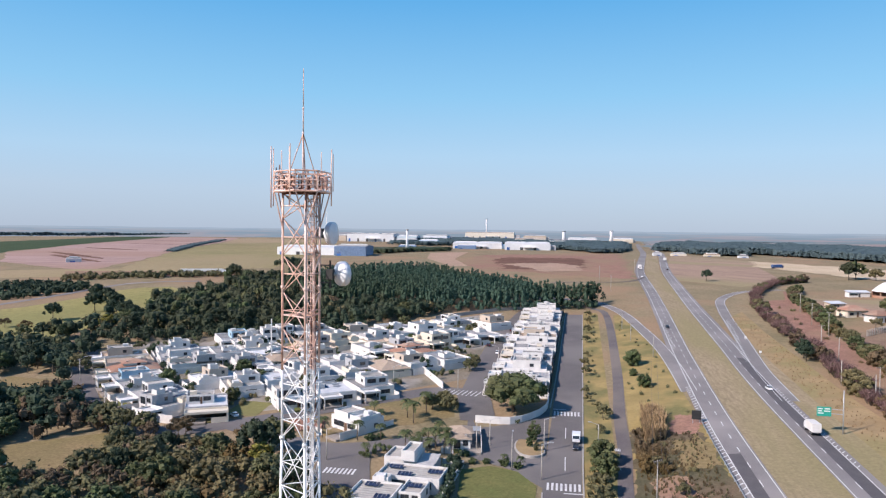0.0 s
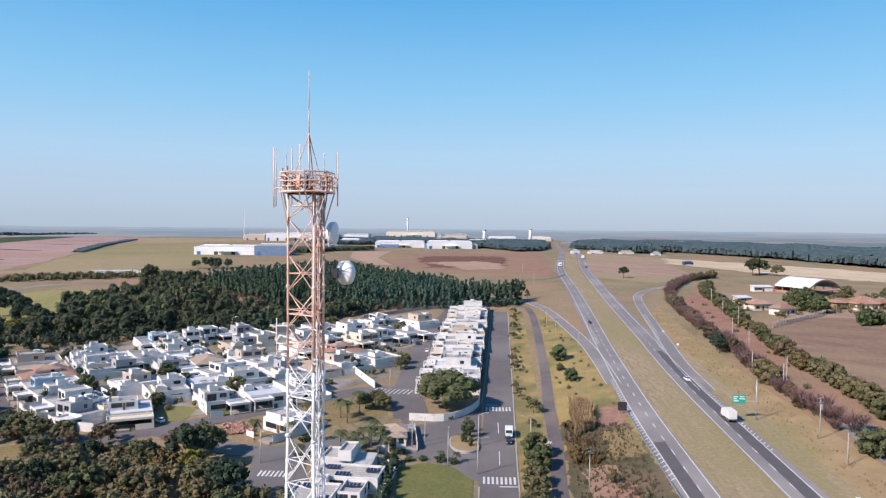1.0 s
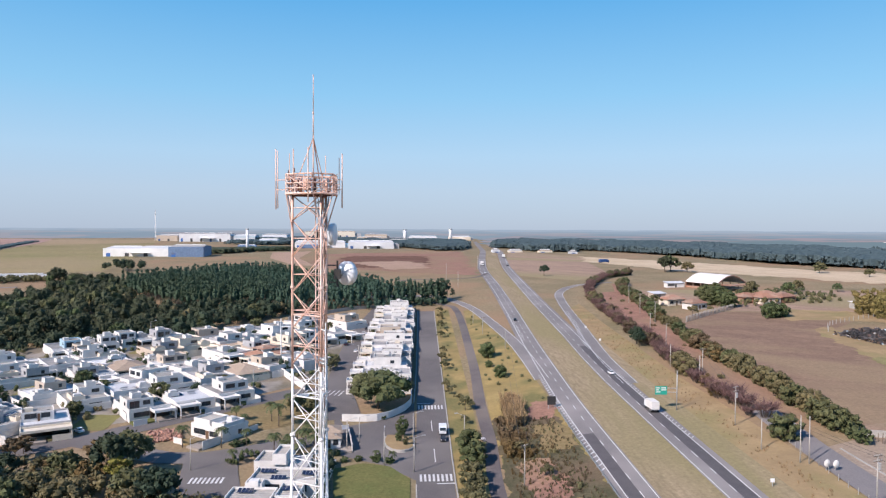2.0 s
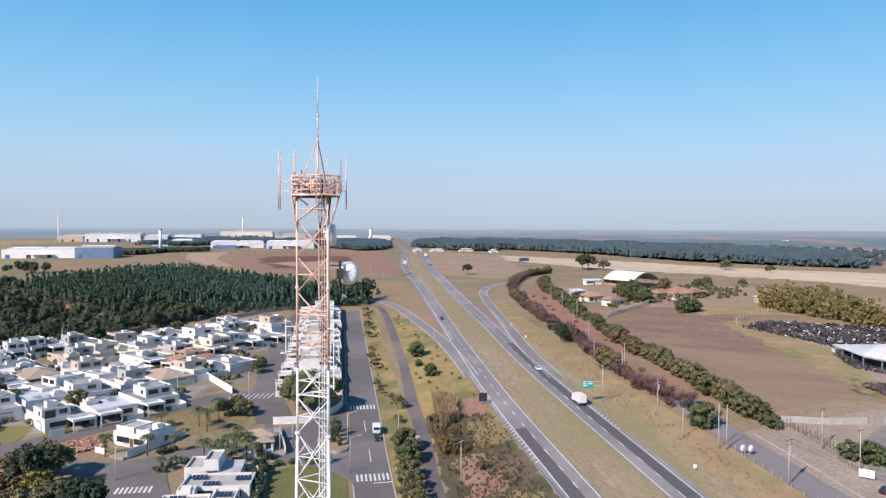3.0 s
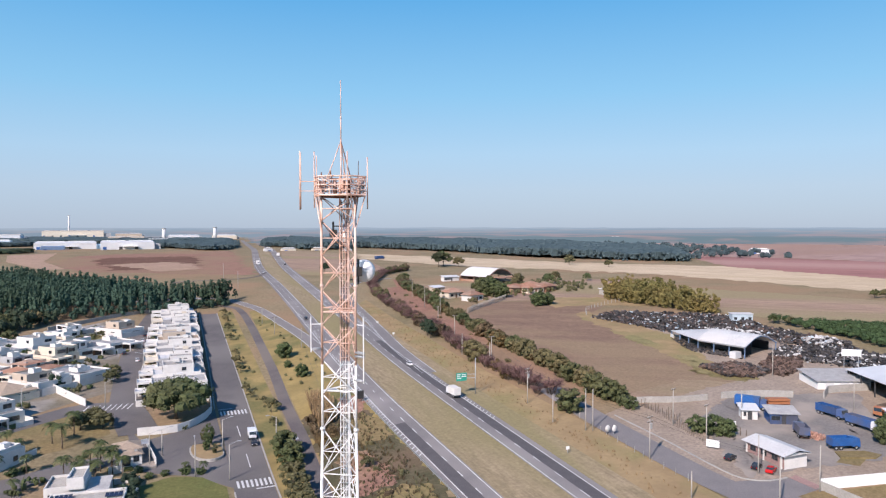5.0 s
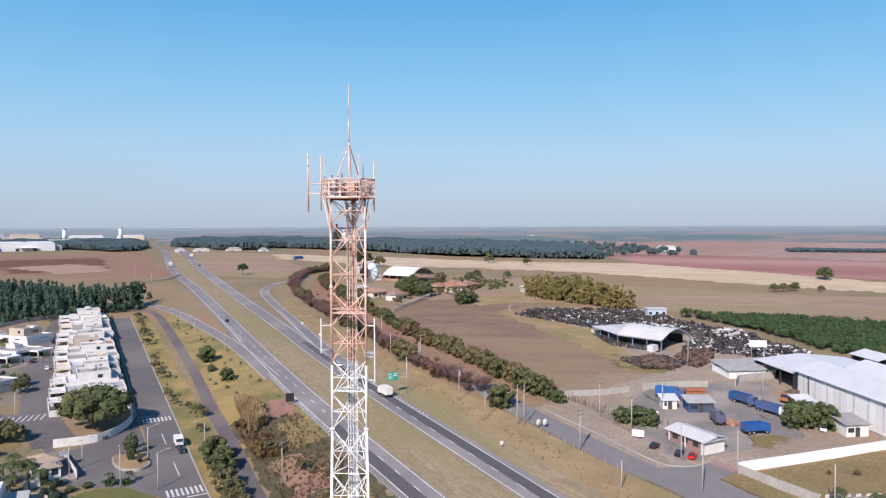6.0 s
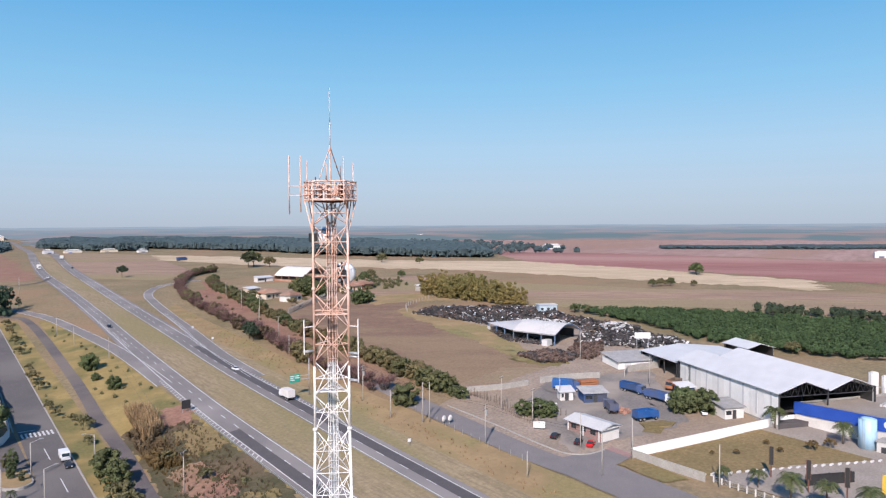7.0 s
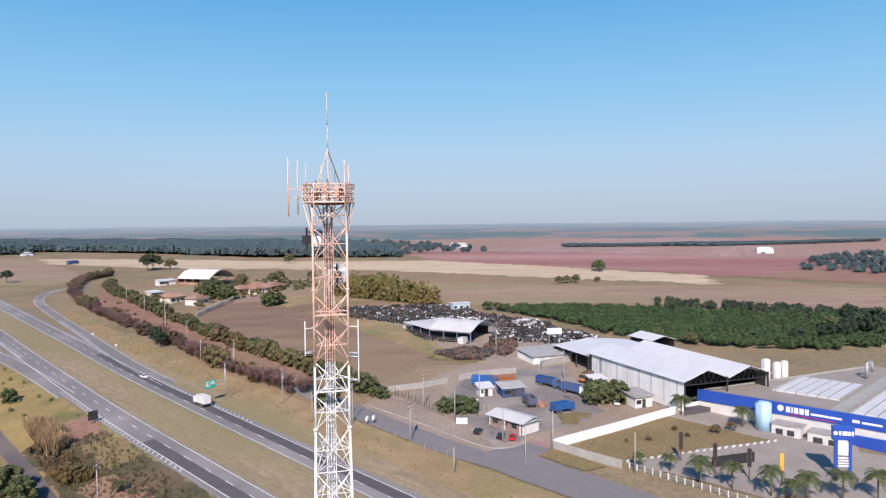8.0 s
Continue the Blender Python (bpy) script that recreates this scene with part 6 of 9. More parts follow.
def canopy(name, label, polygon, cell, h, mat, seed, rough=0.12, under=0.25):
    """A far wood as one closed, bumpy roof of crowns that stands clear of the ground on its edge trees."""
    rr = np.random.RandomState(seed)
    xs, ys = [p[0] for p in polygon], [p[1] for p in polygon]
    gx2, gy2 = np.arange(min(xs), max(xs) + cell, cell), np.arange(min(ys), max(ys) + cell, cell)
    g, edge, index, cells = Geo(), Geo(), {}, set()
    for i in range(len(gx2) - 1):
        for j in range(len(gy2) - 1):
            if inside(gx2[i] + cell / 2, gy2[j] + cell / 2, polygon):
                cells.add((i, j))
    def corner(i, j):
        if (i, j) not in index:
            x, y = gx2[i] + rr.uniform(-0.4, 0.4) * cell, gy2[j] + rr.uniform(-0.4, 0.4) * cell
            z = up(x, y)
            lift = h * (0.82 + 0.3 * noise.noise(Vector((x * 0.02, y * 0.02, seed))) + rough * rr.uniform(-1, 1))
            index[(i, j)] = len(g.v)
            g.v.extend([(x, y, z + lift), (x + rr.uniform(-0.1, 0.1) * cell, y + rr.uniform(-0.1, 0.1) * cell, z + h * under * rr.uniform(0.5, 1.2))])
        return index[(i, j)]
    for i, j in sorted(cells):
        a, b, c, d = corner(i, j), corner(i + 1, j), corner(i + 1, j + 1), corner(i, j + 1)
        g.f += [(a, b, c), (a, c, d)]
        for (p, q), other in (((a, b), (i, j - 1)), ((b, c), (i + 1, j)), ((c, d), (i, j + 1)), ((d, a), (i - 1, j))):
            if other not in cells:
                g.f.append((p, p + 1, q + 1, q))
                for u in (0.1, 0.35, 0.6, 0.85):
                    # crowns that lean out over the edge
                    x, y, z = (Vector(g.v[p]).lerp(Vector(g.v[q]), u))
                    r = cell * rr.uniform(0.2, 0.42)
                    edge.ball((x + rr.uniform(-0.5, 0.5) * cell, y + rr.uniform(-0.5, 0.5) * cell, z - h * rr.uniform(0.05, 0.6)), r, r, h * rr.uniform(0.08, 0.18), 4, 2)
    g.add(edge.v, edge.f)
    return tagged(whole(name, g, mat, label, "trees"), kind="stuff")


PLANTED = [(-174, 423), (-151, 450), (-126, 486), (-95, 488), (-70, 456), (-48, 430), (-30, 408), (-10, 390), (4, 378), (14, 380), (13, 366), (2, 362), (-35, 352), (-60, 348), (-96, 354), (-115, 345), (-140, 372), (-160, 395)]
wood("plantation", "dark green plantation of tall straight trees", PLANTED, 3.6, 12.0, 1.7, "leaf_pine", 18, 0.54, 1, cone=True, clumps=3, bias=0.9)
wood("grove", "dense dark green grove behind the works", [(210, 210), (214, 200), (233, 186), (247, 165), (262, 134), (279, 104), (302, 74), (250, 62), (226, 76), (213, 92), (204, 108), (199, 130), (199, 142), (206, 168), (207, 190)], 3.0, 3.0, 2.0, "leaf_orchard", 21, 0.44, 2, trunks=False, clumps=3, bias=0.9)
wood("grove", "darker trees behind the grove", [(262, 158), (274, 128), (284, 98), (297, 60), (312, 64), (300, 100), (286, 134), (272, 162)], 5.0, 3.4, 2.8, "leaf_dark", 34, 0.55, 12, trunks=False, clumps=3, bias=0.9)
wood("bamboo_stand", "tall yellowish bamboo stand", [(186, 290), (198, 238), (206, 234), (222, 300), (214, 312), (192, 304)], 2.6, 10.0, 1.3, "leaf_bamboo", 26, 0.5, 3, trunks=False, clumps=7, lo=0.1, even=(0.6, 1.25), core=0.4)
# far woods: the distance haze sits in the leaf_far colour
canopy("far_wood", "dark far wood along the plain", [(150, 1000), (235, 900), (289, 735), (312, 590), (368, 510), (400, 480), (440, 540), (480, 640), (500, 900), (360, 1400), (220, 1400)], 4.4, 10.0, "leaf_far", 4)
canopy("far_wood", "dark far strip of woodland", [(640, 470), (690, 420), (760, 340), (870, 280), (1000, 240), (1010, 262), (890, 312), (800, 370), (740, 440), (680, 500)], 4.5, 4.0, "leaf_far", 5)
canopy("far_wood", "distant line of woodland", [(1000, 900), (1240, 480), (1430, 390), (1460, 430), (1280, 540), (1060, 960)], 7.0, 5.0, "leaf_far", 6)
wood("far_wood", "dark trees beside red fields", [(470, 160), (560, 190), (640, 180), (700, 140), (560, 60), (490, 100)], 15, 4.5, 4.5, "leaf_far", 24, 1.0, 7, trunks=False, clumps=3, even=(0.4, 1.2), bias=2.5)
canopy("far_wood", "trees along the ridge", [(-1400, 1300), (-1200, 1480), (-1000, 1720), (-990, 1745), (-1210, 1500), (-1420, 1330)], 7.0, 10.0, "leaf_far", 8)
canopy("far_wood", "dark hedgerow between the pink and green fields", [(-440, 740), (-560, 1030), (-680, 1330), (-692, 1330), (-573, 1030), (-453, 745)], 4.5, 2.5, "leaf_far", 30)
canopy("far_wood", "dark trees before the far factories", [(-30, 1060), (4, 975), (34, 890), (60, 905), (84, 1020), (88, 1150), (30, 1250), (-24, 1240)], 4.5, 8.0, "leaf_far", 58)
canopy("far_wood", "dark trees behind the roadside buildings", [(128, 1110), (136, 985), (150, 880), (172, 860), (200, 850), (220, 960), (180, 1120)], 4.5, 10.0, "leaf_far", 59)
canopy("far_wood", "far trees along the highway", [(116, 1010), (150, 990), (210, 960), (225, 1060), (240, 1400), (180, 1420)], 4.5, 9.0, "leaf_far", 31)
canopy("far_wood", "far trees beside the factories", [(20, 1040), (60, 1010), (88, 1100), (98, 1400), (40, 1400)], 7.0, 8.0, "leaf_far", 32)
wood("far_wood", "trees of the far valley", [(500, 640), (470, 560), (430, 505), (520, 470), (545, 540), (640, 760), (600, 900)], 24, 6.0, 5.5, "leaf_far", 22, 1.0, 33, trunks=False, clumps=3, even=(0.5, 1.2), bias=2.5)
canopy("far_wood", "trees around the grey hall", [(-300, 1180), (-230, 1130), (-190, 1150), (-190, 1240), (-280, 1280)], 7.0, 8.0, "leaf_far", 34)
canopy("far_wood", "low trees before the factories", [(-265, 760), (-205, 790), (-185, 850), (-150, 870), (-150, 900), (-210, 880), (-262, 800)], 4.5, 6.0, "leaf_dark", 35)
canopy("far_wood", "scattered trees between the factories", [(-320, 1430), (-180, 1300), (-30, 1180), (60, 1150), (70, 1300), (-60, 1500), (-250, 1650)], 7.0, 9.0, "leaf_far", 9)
wood("thicket", "olive brown thicket along the country road", [(-330, 415), (-290, 440), (-225, 470), (-222, 490), (-290, 470), (-340, 440)], 6, 3.0, 3.0, "leaf_olive", 26, 0.6, 10, trunks=False)
wood("thicket", "dark green bushes on the meadow edge", [(-304, 332), (-290, 345), (-283, 367), (-284, 380), (-300, 402), (-330, 398), (-360, 384), (-330, 350)], 6.5, 2.8, 3.0, "leaf_dark", 22, 0.9, 13, trunks=False)
wood("thicket", "dark trees before the grey hall", [(-232, 536), (-206, 540), (-204, 562), (-230, 558)], 7, 8, 3.6, "leaf_dark", 40, 0.7, 14, trunks=False)
BELT = [(-173, 266), (-200, 316), (-213, 339), (-213, 357), (-197, 379), (-214, 425), (-190, 445), (-174, 422), (-158, 393), (-140, 368), (-151, 321), (-128, 272)]
wood("woodland", "mixed dark green woodland behind the estate", BELT, 7.5, 8.5, 3.6, "leaf_dark", 44, 0.46, 15, clumps=5, lo=0.4, even=(0.5, 1.3))
wood("woodland", "olive trees among the woodland", BELT, 19, 7, 3.0, "leaf_olive", 42, 0.42, 16, clumps=5, lo=0.4, even=(0.6, 1.2))
wood("woodland", "green trees among the woodland", BELT, 13, 9, 3.4, "leaf", 44, 0.46, 17, clumps=5, lo=0.4, even=(0.6, 1.3))
THIN = [(-128, 272), (-106, 286), (-88, 300), (-62, 332), (-58, 346), (-96, 351), (-115, 342), (-138, 366), (-151, 321)]
wood("woodland", "scattered dark trees behind the estate wall", THIN, 7.5, 7, 3.2, "leaf_dark", 42, 0.46, 26, clumps=5, lo=0.35, even=(0.5, 1.25))
wood("woodland", "scattered olive trees behind the estate wall", THIN, 21, 6, 3.0, "leaf_olive", 39, 0.44, 27, clumps=4, lo=0.35, even=(0.4, 1.2))
for x, y, ob, sc in ((-244, 336, DARK[0], 1.0), (-236, 333, DARK[2], 0.9), (-218, 440, DARK[1], 1.2), (-222, 446, DARK[0], 1.0), (-120, 283, WOODG[0], 0.8), (-112, 288, DARK[1], 0.7)):
    plant(ob, x, y, rt.uniform(0, 360), sc)
UNDER = [(-150, 84), (-38, 84), (-40, 128), (-62, 134), (-66, 146), (-84, 150), (-100, 150), (-99, 140), (-104, 128), (-124, 126), (-132, 140), (-140, 158), (-150, 165)]
wood("undergrowth", "brown and olive undergrowth of the wood", UNDER, 4.2, 4.5, 2.4, "leaf_olive", 23, 0.42, 18, trunks=False, clumps=2, core=0.6)
wood("undergrowth", "half-bare brown undergrowth of the wood", UNDER, 7.0, 5.0, 2.4, "leaf_dry", 28, 0.40, 19, trunks=False, clumps=2, core=0.6)
wood("undergrowth", "dark bushes behind the last houses", [(-176, 244), (-152, 260), (-128, 268), (-104, 282), (-88, 298), (-96, 304), (-112, 292), (-134, 278), (-176, 270)], 4.2, 4.2, 2.6, "leaf_dark", 30, 0.4, 61, trunks=False, clumps=3, lo=0.3, even=(0.5, 1.3), core=0.6)
WEST = [(-206, 212), (-180, 217), (-163, 217), (-149, 198), (-160, 200), (-176, 201), (-192, 206)]
wood("woodland", "dark wood west of the estate", WEST, 6.5, 6.0, 3.4, "leaf_dark", 35, 0.5, 20, clumps=4)
BARE = [(-150, 196), (-140, 186), (-127, 172), (-118, 163), (-111, 158), (-124, 150), (-136, 158), (-148, 176)]
wood("woodland", "bare brown trees along the west street", BARE, 6.0, 5.5, 2.8, "leaf_dry", 35, 0.36, 38, clumps=4, lo=0.35, even=(0.5, 1.3))
wood("woodland", "dark trees along the clearing", BARE, 9.0, 6.0, 3.0, "leaf_dark", 39, 0.42, 39, clumps=4, lo=0.35, even=(0.5, 1.3))
MEADOW_EDGE = [(-203, 250), (-180, 254), (-170, 262), (-184, 288), (-200, 304), (-210, 296), (-206, 272)]
wood("woodland", "dark trees on the meadow edge", MEADOW_EDGE, 8.0, 7.0, 3.2, "leaf_dark", 40, 0.44, 56, clumps=4, lo=0.3, even=(0.4, 1.25))
wood("woodland", "yellowish trees on the meadow edge", MEADOW_EDGE, 14.0, 5.0, 2.8, "leaf_olive", 39, 0.42, 57, clumps=4, lo=0.3, even=(0.4, 1.25))
NORTH = [(-206, 213), (-228, 236), (-204, 246), (-184, 250), (-172, 238), (-164, 219), (-180, 218)]
wood("woodland", "dark trees along the west street", NORTH, 6.0, 5.0, 3.2, "leaf_dark", 39, 0.46, 36, trunks=False, clumps=4, lo=0.25, even=(0.4, 1.2))
wood("woodland", "brown thin trees along the west street", NORTH, 13, 4.6, 2.8, "leaf_olive", 35, 0.42, 37, trunks=False, clumps=4, lo=0.3, even=(0.5, 1.2))
CLUMP = [(-172, 171), (-150, 170), (-145, 181), (-134, 172), (-124, 166), (-126, 160), (-137, 150), (-165, 148)]
wood("woodland", "dark trees between the clearings", CLUMP, 5.5, 7.0, 3.4, "leaf_dark", 37, 0.46, 22, clumps=4, lo=0.35, even=(0.5, 1.25))
wood("woodland", "olive trees between the clearings", CLUMP, 11, 5.0, 3.2, "leaf_olive", 32, 0.5, 23, clumps=4)
wood("undergrowth", "brown undergrowth west of the estate", WEST, 8, 4, 2.6, "leaf_dry", 25, 0.45, 21, trunks=False, clumps=2, core=0.6)
wood("undergrowth", "dark undergrowth of the woodland", BELT, 6.0, 4.0, 3.0, "leaf_dark", 25, 0.46, 24, trunks=False, clumps=2, core=0.6)
wood("undergrowth", "dark undergrowth behind the estate wall", THIN, 5.5, 3.0, 2.8, "leaf_dark", 25, 0.42, 29, trunks=False, clumps=2, core=0.6)
wood("undergrowth", "dark undergrowth along the plantation edge", [(-118, 342), (-96, 350), (-60, 344), (-35, 348), (-5, 358), (12, 362), (15, 376), (2, 368), (-12, 368), (-36, 356), (-60, 352), (-96, 358), (-114, 350)], 4.0, 6.0, 2.4, "leaf_pine", 28, 0.46, 25, trunks=False, clumps=3, lo=0.2, core=0.6)
# hedges of the farm track
def twig_shrub(name, label, h, r, seed, group):
    """A leafless shrub: stems that fork into a haze of fine upright twigs, with a few dead leaves."""
    rr = random.Random(seed)
    ob = thing(name, Matrix(), label, "shrub", group)
    stems, twigs = Geo(), Geo()
    for i in range(26):
        t, out = rr.uniform(0, 6.28), r * math.sqrt(rr.random()) * 0.95
        foot = Vector((math.cos(t) * out * 0.3, math.sin(t) * out * 0.3, -0.2))
        fork = Vector((math.cos(t) * out * 0.75, math.sin(t) * out * 0.75, h * rr.uniform(0.3, 0.5)))
        stems.tube(foot, fork, 0.07, 0.04, n=4)
        for j in range(15):
            d = Vector((rr.uniform(-0.8, 0.8) + 0.35 * math.cos(t), rr.uniform(-0.8, 0.8) + 0.35 * math.sin(t), rr.uniform(0.25, 1.2)))
            tip = fork + d * h * rr.uniform(0.25, 0.5)
            side = Vector((rr.uniform(-1, 1), rr.uniform(-1, 1), 0.2)).normalized() * rr.uniform(0.03, 0.085)
            mid = fork.lerp(tip, 0.5) + Vector((rr.uniform(-0.2, 0.2), rr.uniform(-0.2, 0.2), 0.1))
            twigs.add([fork - side, fork + side, mid + side, mid - side, tip + side * 0.4, tip - side * 0.4], [(0, 1, 2, 3), (3, 2, 4, 5)])
            for k in range(2):
                q = mid + Vector((rr.uniform(-0.7, 0.7), rr.uniform(-0.7, 0.7), rr.uniform(0.1, 0.9)))
                twigs.add([mid - side * 0.7, mid + side * 0.7, q], [(0, 1, 2)])
    part("stem", stems, "bark", ob)
    part("twig", twigs, "twig", ob)
    return ob


HEDGE = [broad_tree("hedge_shrub", "tall olive hedge shrub", 6.8, 4.0, "leaf_olive", 120 + i, clumps=24, count=26, size=0.36, trunk=0.14, low=0.2, group="green hedge", category="shrub") for i in range(3)]
PURP = [twig_shrub("hedge_shrub", "bare purple-brown hedge shrub", 5.4, 3.6, 130 + i, "bare hedge") for i in range(4)]
GHEDGE = [broad_tree("hedge_shrub", "dense dark green hedge tree", 6.8, 4.0, "leaf", 140 + i, clumps=24, count=26, size=0.35, trunk=0.14, low=0.2, group="green hedge", category="shrub") for i in range(2)]
BHEDGE = [broad_tree("hedge_shrub", "half-withered brown hedge shrub", 6.4, 3.8, "leaf_dry", 145 + i, clumps=24, count=26, size=0.34, trunk=0.14, low=0.2, group="green hedge", category="shrub") for i in range(2)]
for x, y in catmull([(91, 143), (90.5, 160), (92.5, 192), (93.5, 232), (101, 292), (108, 340), (116, 397), (128, 430)], 2.2):
    k = (HEDGE + GHEDGE + BHEDGE)[rt.randrange(7)]
    if y < 158:
        k = GHEDGE[rt.randrange(2)]
    if rt.random() < 0.9:
        plant(k, x + rt.uniform(-1.2, 1.2), y + rt.uniform(-1.4, 1.4), rt.uniform(0, 360), rt.choice((0.45, 0.55, 0.62, 0.72, 0.82, 0.92)))
for x, y in catmull([(77.2, 161), (76.2, 184), (77.6, 212), (79.2, 238), (80.8, 270), (83, 305), (86, 335), (98, 400), (126, 466), (150, 490)], 1.9):
    kinds = PURP if rt.random() < 0.78 else (HEDGE if rt.random() < 0.6 else BHEDGE)
    if rt.random() < 0.95:
        plant(kinds[rt.randrange(len(kinds))], x + rt.uniform(-1.5, 1.5), y + rt.uniform(-1.0, 1.0), rt.uniform(0, 360), rt.choice((0.5, 0.6, 0.72, 0.85, 0.95)))
for x, y, ob, s in ((75.5, 146, GHEDGE[0], 0.95), (77, 150, GHEDGE[1], 0.6), (75.5, 246, DARK[0], 0.62), (74.8, 241, DARK[1], 0.55), (90, 492, DARK[1], 0.8), (191, 519, WOODG[0], 1.5), (184, 512, DARK[2], 1.2), (200, 510, WOODO[0], 1.1), (289, 491, WOODO[1], 1.1), (303, 457, WOODO[0], 0.8), (140, 331, GREEN[0], 1.6), (138, 333, GREEN[1], 1.6), (146, 341, GREEN[2], 1.6), (144, 322, GREEN[0], 1.3), (147, 289, GREEN[1], 1.2), (153, 291, GREEN[2], 1.0), (197, 366, WOODG[1], 0.8), (180, 372, WOODO[1], 0.9), (172, 360, WOODO[0], 0.7), (210, 380, WOODO[1], 0.8), (228, 372, WOODG[0], 0.6), (165, 330, WOODO[1], 0.5), (112, 330, AV[0], 1.4), (118, 300, AV[1], 1.2), (390, 268, WOODO[0], 1.0), (382, 262, WOODG[1], 1.0), (93.4, 122.2, GHEDGE[0], 0.62), (95.2, 119.4, GHEDGE[1], 0.75), (97.0, 117.2, GREEN[0], 0.7), (126, 99, GREEN[1], 1.0), (129, 96, GREEN[2], 1.0), (127.5, 102, GREEN[0], 0.9), (123.5, 100, GREEN[2], 0.7), (307, 241, WOODG[0], 0.55), (312, 239, WOODO[0], 0.65), (318, 237, WOODG[1], 0.6), (327, 228, WOODO[1], 0.45), (248, 76, DARK[0], 0.8), (256, 70, DARK[1], 0.9), (264, 78, DARK[2], 0.8), (240, 80, DARK[1], 0.7), (272, 72, DARK[0], 0.9), (258, 84, WOODG[0], 0.8), (230, 86, DARK[2], 0.6), (282, 84, DARK[1], 0.8), (204, 112, WOODO[0], 0.6), (202, 124, WOODG[1], 0.6), (207, 208, WOODG[0], 0.5), (209, 202, WOODO[1], 0.5), (-231, 287, DARK[1], 0.85), (-228, 312, DARK[0], 0.95), (-222, 316, DARK[2], 1.0), (-217, 313, DARK[1], 0.95), (-214, 306, DARK[2], 0.7), (-200, 296, DARK[0], 0.9), (-204, 300, DARK[1], 0.8), (-192, 290, DARK[2], 0.8), (-195, 275, YEL, 1.1), (-199, 273, YEL, 0.8), (-215, 250, WOODG[0], 0.7), (-206, 250, DARK[0], 0.7), (-200, 252, WOODG[1], 0.8), (-240, 269, DRYT[0], 0.7), (-224, 262, DRYT[1], 0.8), (-218, 270, WOODO[0], 0.5), (-210, 282, DRYT[1], 0.6)):
    plant(ob, x, y, rt.uniform(0, 360), s)
# tall dry reeds, scrub and bare brush below the highway
def tufts(name, label, polygon, number, h, mat, seed, width=0.05):
    rr = random.Random(seed)
    g = Geo()
    xs, ys = [p[0] for p in polygon], [p[1] for p in polygon]
    while number:
        x, y = rr.uniform(min(xs), max(xs)), rr.uniform(min(ys), max(ys))
        if not inside(x, y, polygon):
            continue
        number -= 1
        z = up(x, y)
        for i in range(9):
            t, hh = rr.uniform(0, 6.28), h * rr.uniform(0.5, 1.1)
            d = Vector((math.cos(t), math.sin(t), 0))
            b, tip = Vector((x, y, z)) + d * 0.15, Vector((x, y, z + hh)) + d * hh * rr.uniform(0.15, 0.6)
            s = Vector((-d.y, d.x, 0)) * width * h
            g.add([b - s, b + s, tip + s * 0.3, tip - s * 0.3], [(0, 1, 2, 3)])
    return tagged(whole(name, g, mat, label, "grass"), kind="stuff")


tufts("tall_grass", "tall pale dry reeds below the highway", [(18.0, 168), (22.5, 168), (23.5, 186), (19.6, 188)], 230, 3.4, "reed", 1)
tufts("tall_grass", "reddish dry brush below the highway", [(15.5, 150), (21, 148), (21, 164), (16, 166)], 240, 1.6, "leaf_dry", 2, 0.08)
tufts("tall_grass", "brown weeds on the slope", [(14.5, 100), (30, 100), (30, 170), (16, 176)], 700, 0.7, "leaf_dry", 3, 0.10)
tufts("tall_grass", "green weeds on the slope", [(14.5, 100), (30, 100), (30, 172), (18, 170)], 500, 0.6, "leaf_olive", 4, 0.12)
tufts("tall_grass", "straw grass tufts on the right bank", [(64, 80), (69.5, 80), (70, 140), (72, 200), (76, 330), (70, 330), (64, 240)], 500, 0.5, "reed", 7, 0.12)
SCRUB = [(14.8, 100), (31, 100), (31, 168), (25, 172), (17, 178), (15, 150)]
wood("scrub", "brown scrub bushes below the highway", SCRUB, 8.5, 0.9, 1.2, "leaf_dry", 34, 0.2, 41, trunks=False, clumps=2, lo=0.3, even=(0.3, 1.4))
wood("scrub", "olive scrub bushes below the highway", SCRUB, 9.5, 0.8, 1.1, "leaf_olive", 36, 0.2, 42, trunks=False, clumps=2, lo=0.3, even=(0.3, 1.4))
wood("scrub", "green bushes below the highway", SCRUB, 17, 1.4, 1.5, "leaf", 46, 0.22, 43, trunks=False, clumps=3, lo=0.3, even=(0.3, 1.4))
wood("scrub", "brown half-bare bushes beside the lane", [(15, 150), (20, 148), (21.5, 168), (20, 177), (15.6, 172)], 2.0, 2.6, 1.2, "leaf_dry", 26, 0.2, 44, trunks=False, clumps=3, lo=0.25, even=(0.5, 1.3))
wood("scrub", "weeds along the avenue verge", [(5, 200), (9.5, 200), (13, 345), (8.4, 345)], 5.5, 0.7, 1.0, "leaf_olive", 24, 0.18, 45, trunks=False, clumps=1, lo=0.3, even=(0.3, 1.4))
wood("scrub", "weeds on the yellow slope", [(16.5, 190), (31, 185), (30, 260), (24, 330), (19.5, 330), (18.6, 250)], 7, 0.7, 1.1, "leaf_olive", 24, 0.2, 46, trunks=False, clumps=1, lo=0.3, even=(0.3, 1.4))
wood("scrub", "low weeds along the farm track", [(78, 165), (88, 160), (90, 232), (98, 300), (104, 380), (95, 380), (84, 270)], 15, 1.0, 1.2, "leaf_dry", 26, 0.22, 47, trunks=False, clumps=2, lo=0.3, even=(0.3, 1.4))
